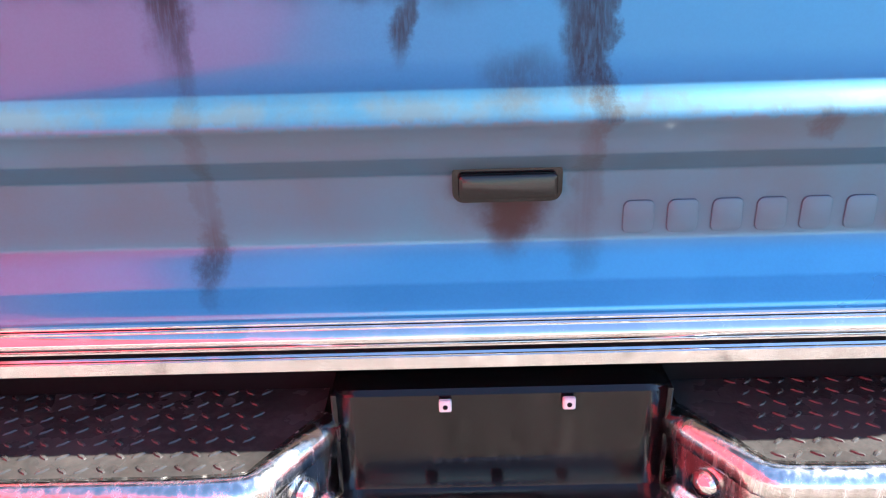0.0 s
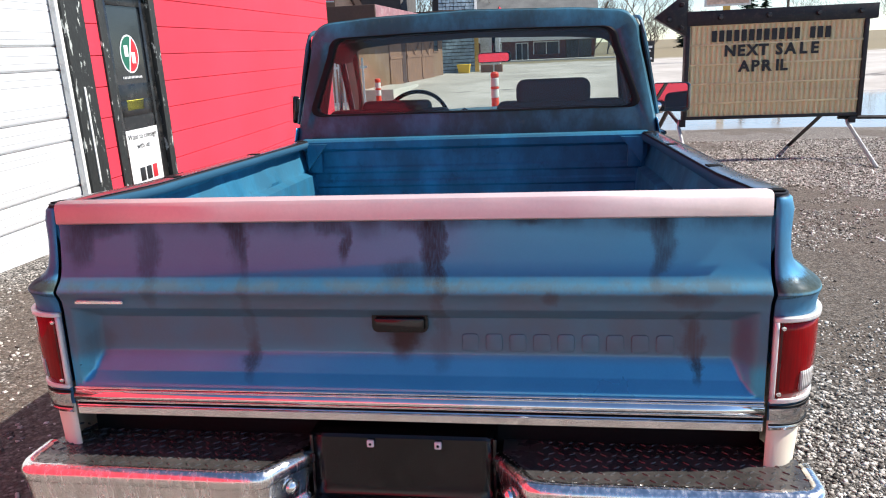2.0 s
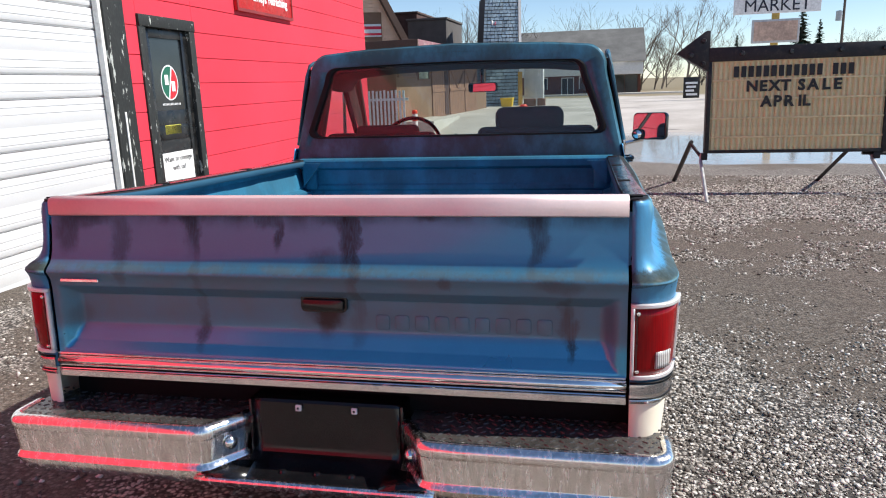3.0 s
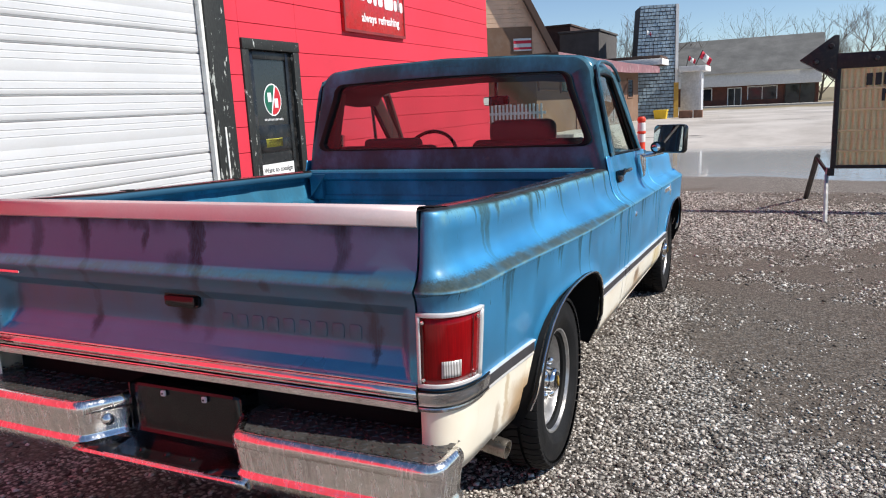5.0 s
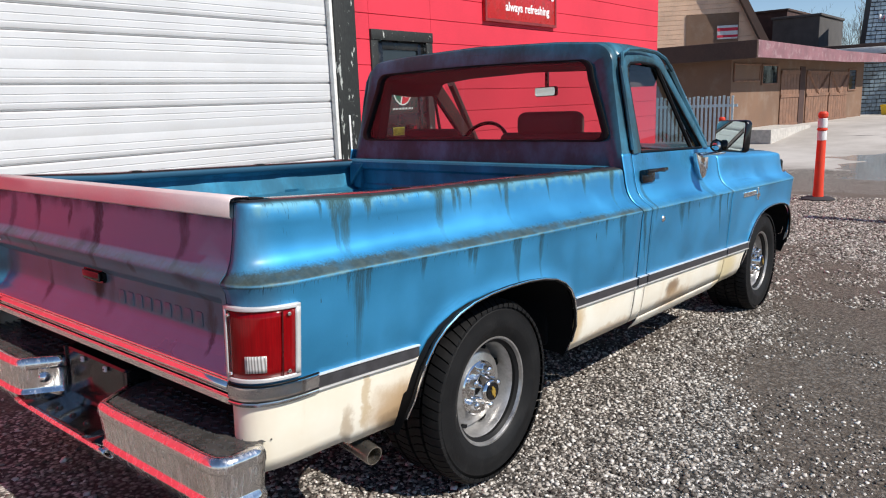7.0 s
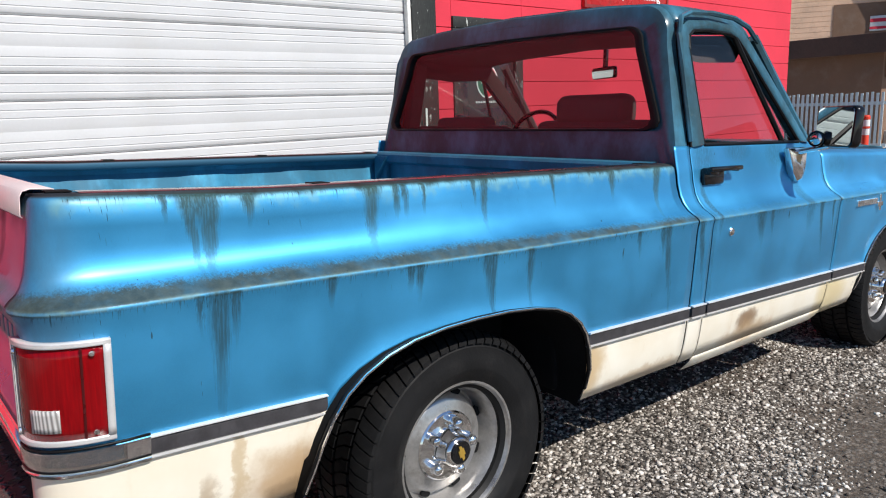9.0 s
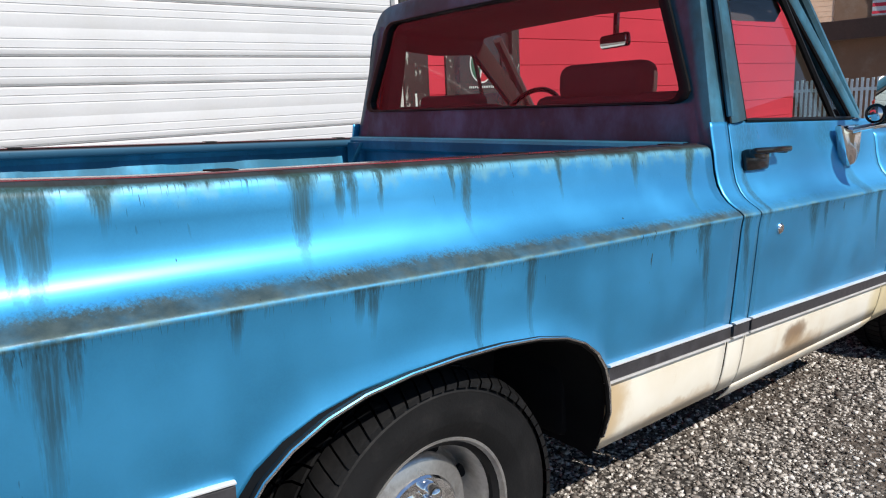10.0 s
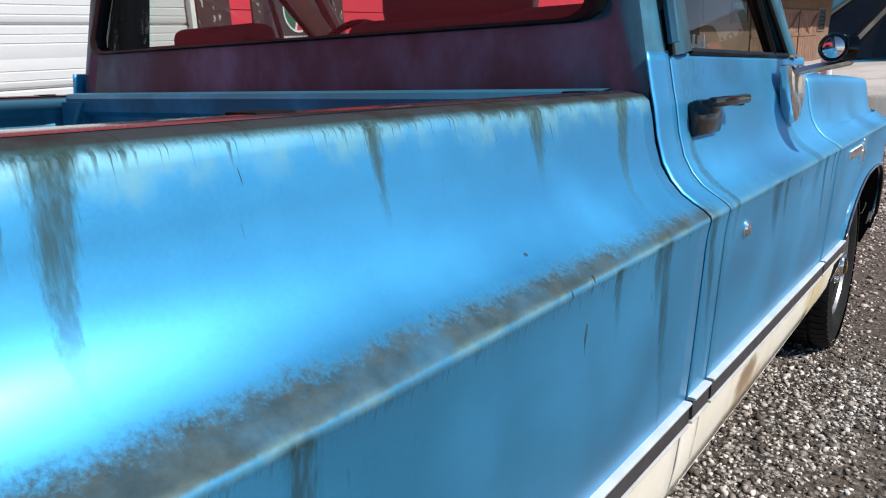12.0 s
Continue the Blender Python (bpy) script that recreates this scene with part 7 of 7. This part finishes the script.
# dark linings behind the painted window surrounds
bm = BM()
sheet(bm, [[(x * s, lean(z) + d, cz + (z - cz) * s) for x, z in win] for s, d in ((0.97, 0.03), (1.06, 0.045), (1.10, 0.06))], close_v=True)
part("back_lining", bm, CLOTH, cab)
for side in (1, -1):
    D_OUT, D_IN = DOOR_FRAMES[side]
    bm = BM()
    sheet(bm, [[(sill_x(z) - 0.032, y, z) for y, z in D_IN], [(sill_x(a[1]) - 0.045, a[0] * 0.6 + b_[0] * 0.4, a[1] * 0.6 + b_[1] * 0.4) for a, b_ in zip(D_OUT, D_IN)], [(sill_x(z) - 0.05, y, z) for y, z in D_OUT]])
    part("window_lining", flip(bm, side), CLOTH, cab)
    bm = BM()
    f = 0.0 if side > 0 else 0.16
    tube(bm, [(0.775, 2.68 + f, 1.52), (0.845, 3.05 + f, 1.12)], 0.024, 8)
    part("pillar_lining", flip(bm, side), CLOTH, cab)
    bm = BM()
    box(bm, 0.79, 0.85, 2.13, 2.21, 1.05, 1.53, 0.015, 2)
    bm.transform(Matrix(((1, 0, -0.21, 0.23), (0, 1, 0, 0), (0, 0, 1, 0), (0, 0, 0, 1))))
    part("rear_pillar_lining", flip(bm, side), CLOTH, cab)

# --- underneath ---
bm = BM()
box(bm, -0.60, 0.60, 0.08, 4.3, 0.30, 0.55, 0.02)
part("chassis", bm, BLACK, truck)
bm = BM()
box(bm, -0.86, 0.86, 1.45, 3.4, 0.33, 0.55, 0.02)
part("floor_pan", bm, BLACK, truck)
bm = BM()
tube(bm, [(-0.75, 1.0, 0.286), (0.75, 1.0, 0.286)], 0.05, 10)
lathe(bm, [(0, -0.12), (0.1, -0.09), (0.13, 0), (0.1, 0.09), (0, 0.12)], 16, pose(0, 1.0, 0.286, 90))
part("rear_axle", bm, BLACK, truck)
bm = BM()
tube(bm, [(-0.75, 4.05, 0.312), (0.75, 4.05, 0.312)], 0.04, 10)
part("front_axle", bm, BLACK, truck)
bm = BM()
pts = [(0.40, 0.95, 0.32), (0.45, 0.62, 0.32), (0.56, 0.44, 0.31), (0.74, 0.405, 0.292), (0.925, 0.392, 0.266)]
b = bmesh.new()
rows = []
for r in (0.030, 0.026):
    rr = []
    for i, p_ in enumerate(pts):
        d = (Vector(pts[min(i + 1, 4)]) - Vector(pts[max(i - 1, 0)])).normalized().to_track_quat("Z", "Y")
        rr.append([Vector(p_) + d @ Vector((r * math.cos(a), r * math.sin(a), 0)) for a in [2 * math.pi * k / 16 for k in range(16)]])
    rows.append(rr)
sheet(b, rows[0] + rows[1][::-1], close_v=True)
bmesh.ops.recalc_face_normals(b, faces=b.faces[:])
merge(bm, b)
part("exhaust_tip", bm, plain("heat_stained_steel", (0.42, 0.38, 0.33), 0.3, 0.9, 0.2, 20, 100, 0.05, (0.12, 0.08, 0.05), 0.5), truck, "stained steel exhaust pipe end")

# ==== trees, bare in early spring ====
def bare_tree(seed, height, spread, levels=5):
    """Tapered trunk and limbs; fine twigs as a crown of their own."""
    rnd = random.Random(seed)
    wood, twigs = [], []

    def grow(p, d, length, r, level):
        n = 3
        pts = [p]
        for _ in range(n):
            d = (d + Vector((rnd.gauss(0, 0.09), rnd.gauss(0, 0.09), rnd.gauss(0.03, 0.05)))).normalized()
            p = p + d * (length / n)
            pts.append(p)
        (wood if level < 2 else twigs).append((pts, r, r * 0.62))
        if level >= levels:
            return
        for k in range(3 if level else 6):
            at = pts[1 + (k % n)] if level == 0 else pts[rnd.choice((1, 2, 3, 3))]
            ang = rnd.uniform(0, 2 * math.pi)
            tilt = rnd.uniform(0.35, 0.85) * spread
            side_ = Vector((math.cos(ang), math.sin(ang), 0.25))
            grow(at, (d * (1 - 0.4 * tilt) + side_ * tilt).normalized(), length * rnd.uniform(0.55, 0.78), max(r * rnd.uniform(0.42, 0.6), 0.012), level + 1)

    grow(Vector((0, 0, -0.3)), Vector((0, 0, 1)), height * 0.45, height * 0.018, 0)
    out = []
    for group in (wood, twigs):
        verts, faces = [], []
        for pts, r0, r1 in group:
            base = len(verts)
            for i, p in enumerate(pts):
                r = r0 + (r1 - r0) * i / (len(pts) - 1)
                for k in range(3):
                    a = 2.094 * k
                    verts.append((p.x + r * math.cos(a), p.y + r * math.sin(a), p.z + 0.3 * r * math.sin(a + 1)))
            for i in range(len(pts) - 1):
                for k in range(3):
                    faces.append((base + 3 * i + k, base + 3 * i + (k + 1) % 3, base + 3 * i + 3 + (k + 1) % 3, base + 3 * i + 3 + k))
        me = bpy.data.meshes.new("limbs")
        me.from_pydata(verts, [], faces)
        me.materials.append(BARK)
        out.append(me)
    return out


def plant(meshes, name, label, m, group=""):
    t_ = thing(name, label, "tree", m, group)
    for nm, me in zip(("trunk", "crown"), meshes):
        o = new(nm, me)
        o.parent = t_
    return t_


TREES = [bare_tree(3, 11, 1.0), bare_tree(8, 8, 1.1), bare_tree(21, 6, 1.25)]
big = plant(TREES[0], "bare_tree", "tall bare grey tree without leaves", pose(10.0, 85, -0.5))
plant(TREES[0], "bare_tree", "thin bare tree behind the long building", pose(-2.0, 92, -0.5, 0, 0, 120))
rnd = random.Random(5)
spots = [(4.6, 80, 1), (6.3, 83, 2), (7.4, 88, 1), (8.6, 95, 2), (12.5, 96, 2), (14, 105, 1), (-8.6, 70, 0), (-10.6, 72, 1), (-12.6, 70, 0), (-6.9, 72, 1), (-15.5, 74, 1), (-5.6, 75, 2), (31, 100, 1), (37, 105, 2), (27, 108, 2), (20, 115, 2), (45, 104, 1), (52, 112, 0), (1, 104, 2), (5, 110, 1), (-18, 80, 0), (60, 100, 1), (16, 122, 2), (24, 124, 1), (34, 122, 2), (42, 125, 1)]
for x, y, k in spots:
    t_ = plant(TREES[k], "bare_tree", "bare grey-brown tree in the far treeline", pose(x, y, -0.5, 0, 0, rnd.uniform(0, 360)), "far treeline")
    s_ = rnd.uniform(0.75, 1.15)
    t_.scale = (s_, s_, s_)


def spruce(x, y, h, seed):
    rnd_ = random.Random(seed)
    t_ = thing("spruce", "dark green spruce tree with drooping boughs", "tree", pose(x, y, -0.6), "spruces")
    b_ = BM()
    tube(b_, [(0, 0, 0), (0, 0, h)], h * 0.018, 6, None, 0.02)
    part("trunk", b_, BARK, t_)
    verts, faces = [], []
    for i in range(int(h * 55)):
        z = h * (0.08 + 0.92 * rnd_.random() ** 1.2)
        reach = (h - z) * 0.26 * rnd_.uniform(0.55, 1.1) + 0.12
        a = rnd_.uniform(0, 6.283)
        ca, sa = math.cos(a), math.sin(a)
        w = reach * 0.22 + 0.05
        base = len(verts)
        for f, ww, dz in ((0.1, 0.4, 0.0), (0.6, 1.0, -0.16), (1.0, 0.15, -0.22)):
            for s in (-1, 1):
                verts.append((ca * reach * f - sa * s * w * ww, sa * reach * f + ca * s * w * ww, z + dz * reach + rnd_.uniform(-0.06, 0.06)))
        faces += [(base, base + 1, base + 3, base + 2), (base + 2, base + 3, base + 5, base + 4)]
    me = bpy.data.meshes.new("boughs")
    me.from_pydata(verts, [], faces)
    me.materials.append(NEEDLES)
    o = new("crown", me)
    o.parent = t_


spruce(24.0, 95, 10.2, 1)
spruce(26.5, 97, 8.0, 2)
spruce(19.2, 110, 7.2, 3)

# ==== loose gravel, too many stones to count ====
def on_grid(f, px, py):
    """f(x, y) read from a 0.1 m grid, for many points at once."""
    x0, y0, h = float(px.min()) - 0.2, float(py.min()) - 0.2, 0.1
    nx, ny = int((px.max() - x0) / h) + 3, int((py.max() - y0) / h) + 3
    a = np.array([[f(x0 + i * h, y0 + j * h) for j in range(ny)] for i in range(nx)])
    u, v = (px - x0) / h, (py - y0) / h
    i, j = u.astype(int), v.astype(int)
    u, v = u - i, v - j
    return a[i, j] * (1 - u) * (1 - v) + a[i + 1, j] * u * (1 - v) + a[i, j + 1] * (1 - u) * v + a[i + 1, j + 1] * u * v


def stones(name, label, count, x0, x1, y0, y1, size, seed, keep):
    g = np.random.RandomState(seed)
    b_ = bmesh.new()
    bmesh.ops.create_cube(b_, size=1.3)
    bmesh.ops.triangulate(b_, faces=b_.faces[:])
    tv = np.array([v.co for v in b_.verts])
    tf = np.array([[v.index for v in f.verts] for f in b_.faces])
    b_.free()
    px, py = g.uniform(x0, x1, count), g.uniform(y0, y1, count)
    dens = on_grid(lambda x, y: 0.5 - bare(x, y) + 0.45 * noise.noise((x * 2.3, y * 2.3, 4.1)) + 0.5 * noise.noise((x * 5.5, y * 4.5, 1.7)), px, py)
    ok = dens + g.uniform(-0.62, 0.62, count) > keep
    px, py = px[ok], py[ok]
    n = len(px)
    pz = on_grid(ground_z, px, py)
    s = size * np.clip(g.lognormal(0, 0.42, n), 0.4, 2.4)
    sc = np.stack([s * g.uniform(0.8, 1.35, n), s * g.uniform(0.65, 1.0, n), s * g.uniform(0.4, 0.75, n)], 1)
    v = tv[None] * (1 + g.uniform(-0.35, 0.3, (n, len(tv), 1)))
    v = v * sc[:, None, :]
    a, t = g.uniform(0, 6.283, n), g.normal(0, 0.35, n)
    y2, z2 = v[:, :, 1] * np.cos(t)[:, None] - v[:, :, 2] * np.sin(t)[:, None], v[:, :, 1] * np.sin(t)[:, None] + v[:, :, 2] * np.cos(t)[:, None]
    x2 = v[:, :, 0]
    vx, vy = x2 * np.cos(a)[:, None] - y2 * np.sin(a)[:, None], x2 * np.sin(a)[:, None] + y2 * np.cos(a)[:, None]
    co = np.stack([vx + px[:, None], vy + py[:, None], z2 + (pz + 0.18 * s)[:, None]], 2).reshape(-1, 3)
    f = (tf[None] + (np.arange(n) * len(tv))[:, None, None]).reshape(-1)
    me = bpy.data.meshes.new(name)
    me.vertices.add(len(co))
    me.vertices.foreach_set("co", co.astype(np.float32).ravel())
    me.loops.add(len(f))
    me.loops.foreach_set("vertex_index", f.astype(np.int32))
    me.polygons.add(len(f) // 3)
    me.polygons.foreach_set("loop_start", np.arange(0, len(f), 3, dtype=np.int32))
    me.update(calc_edges=True)
    me.validate()
    me.materials.append(STONE)
    tagged(new(name, me), label, "gravel", kind="stuff")


m, nt, b = mat("loose_stone", 0.85)
geo = nt.nodes.new("ShaderNodeNewGeometry")
v = coords(nt)
tone = ramp(nt, geo.outputs["Random Per Island"], [(0.0, (0.045, 0.036, 0.029)), (0.30, (0.11, 0.092, 0.076)), (0.5, (0.34, 0.298, 0.258)), (0.75, (0.60, 0.55, 0.49)), (1.0, (0.85, 0.81, 0.75))])
nt.links.new(mix(nt, span(nt, noise_(nt, v, 160, 3), 0.3, 0.7, 0, 0.30), tone, (0.2, 0.17, 0.145)), b.inputs["Base Color"])
bump(nt, b, noise_(nt, v, 300, 3), 0.3, 0.003)
STONE = m
stones("gravel", "loose pale and grey crushed stone beside the truck", 190000, 0.2, 3.6, -1.2, 6.2, 0.0056, 2, 0.04)
stones("gravel_far", "loose crushed stone across the yard", 140000, -2.5, 7.0, 4.0, 12.5, 0.0088, 3, -0.02)
stones("gravel_behind", "loose crushed stone behind the truck", 26000, -3.7, 0.9, -1.6, 4.5, 0.007, 4, -0.1)
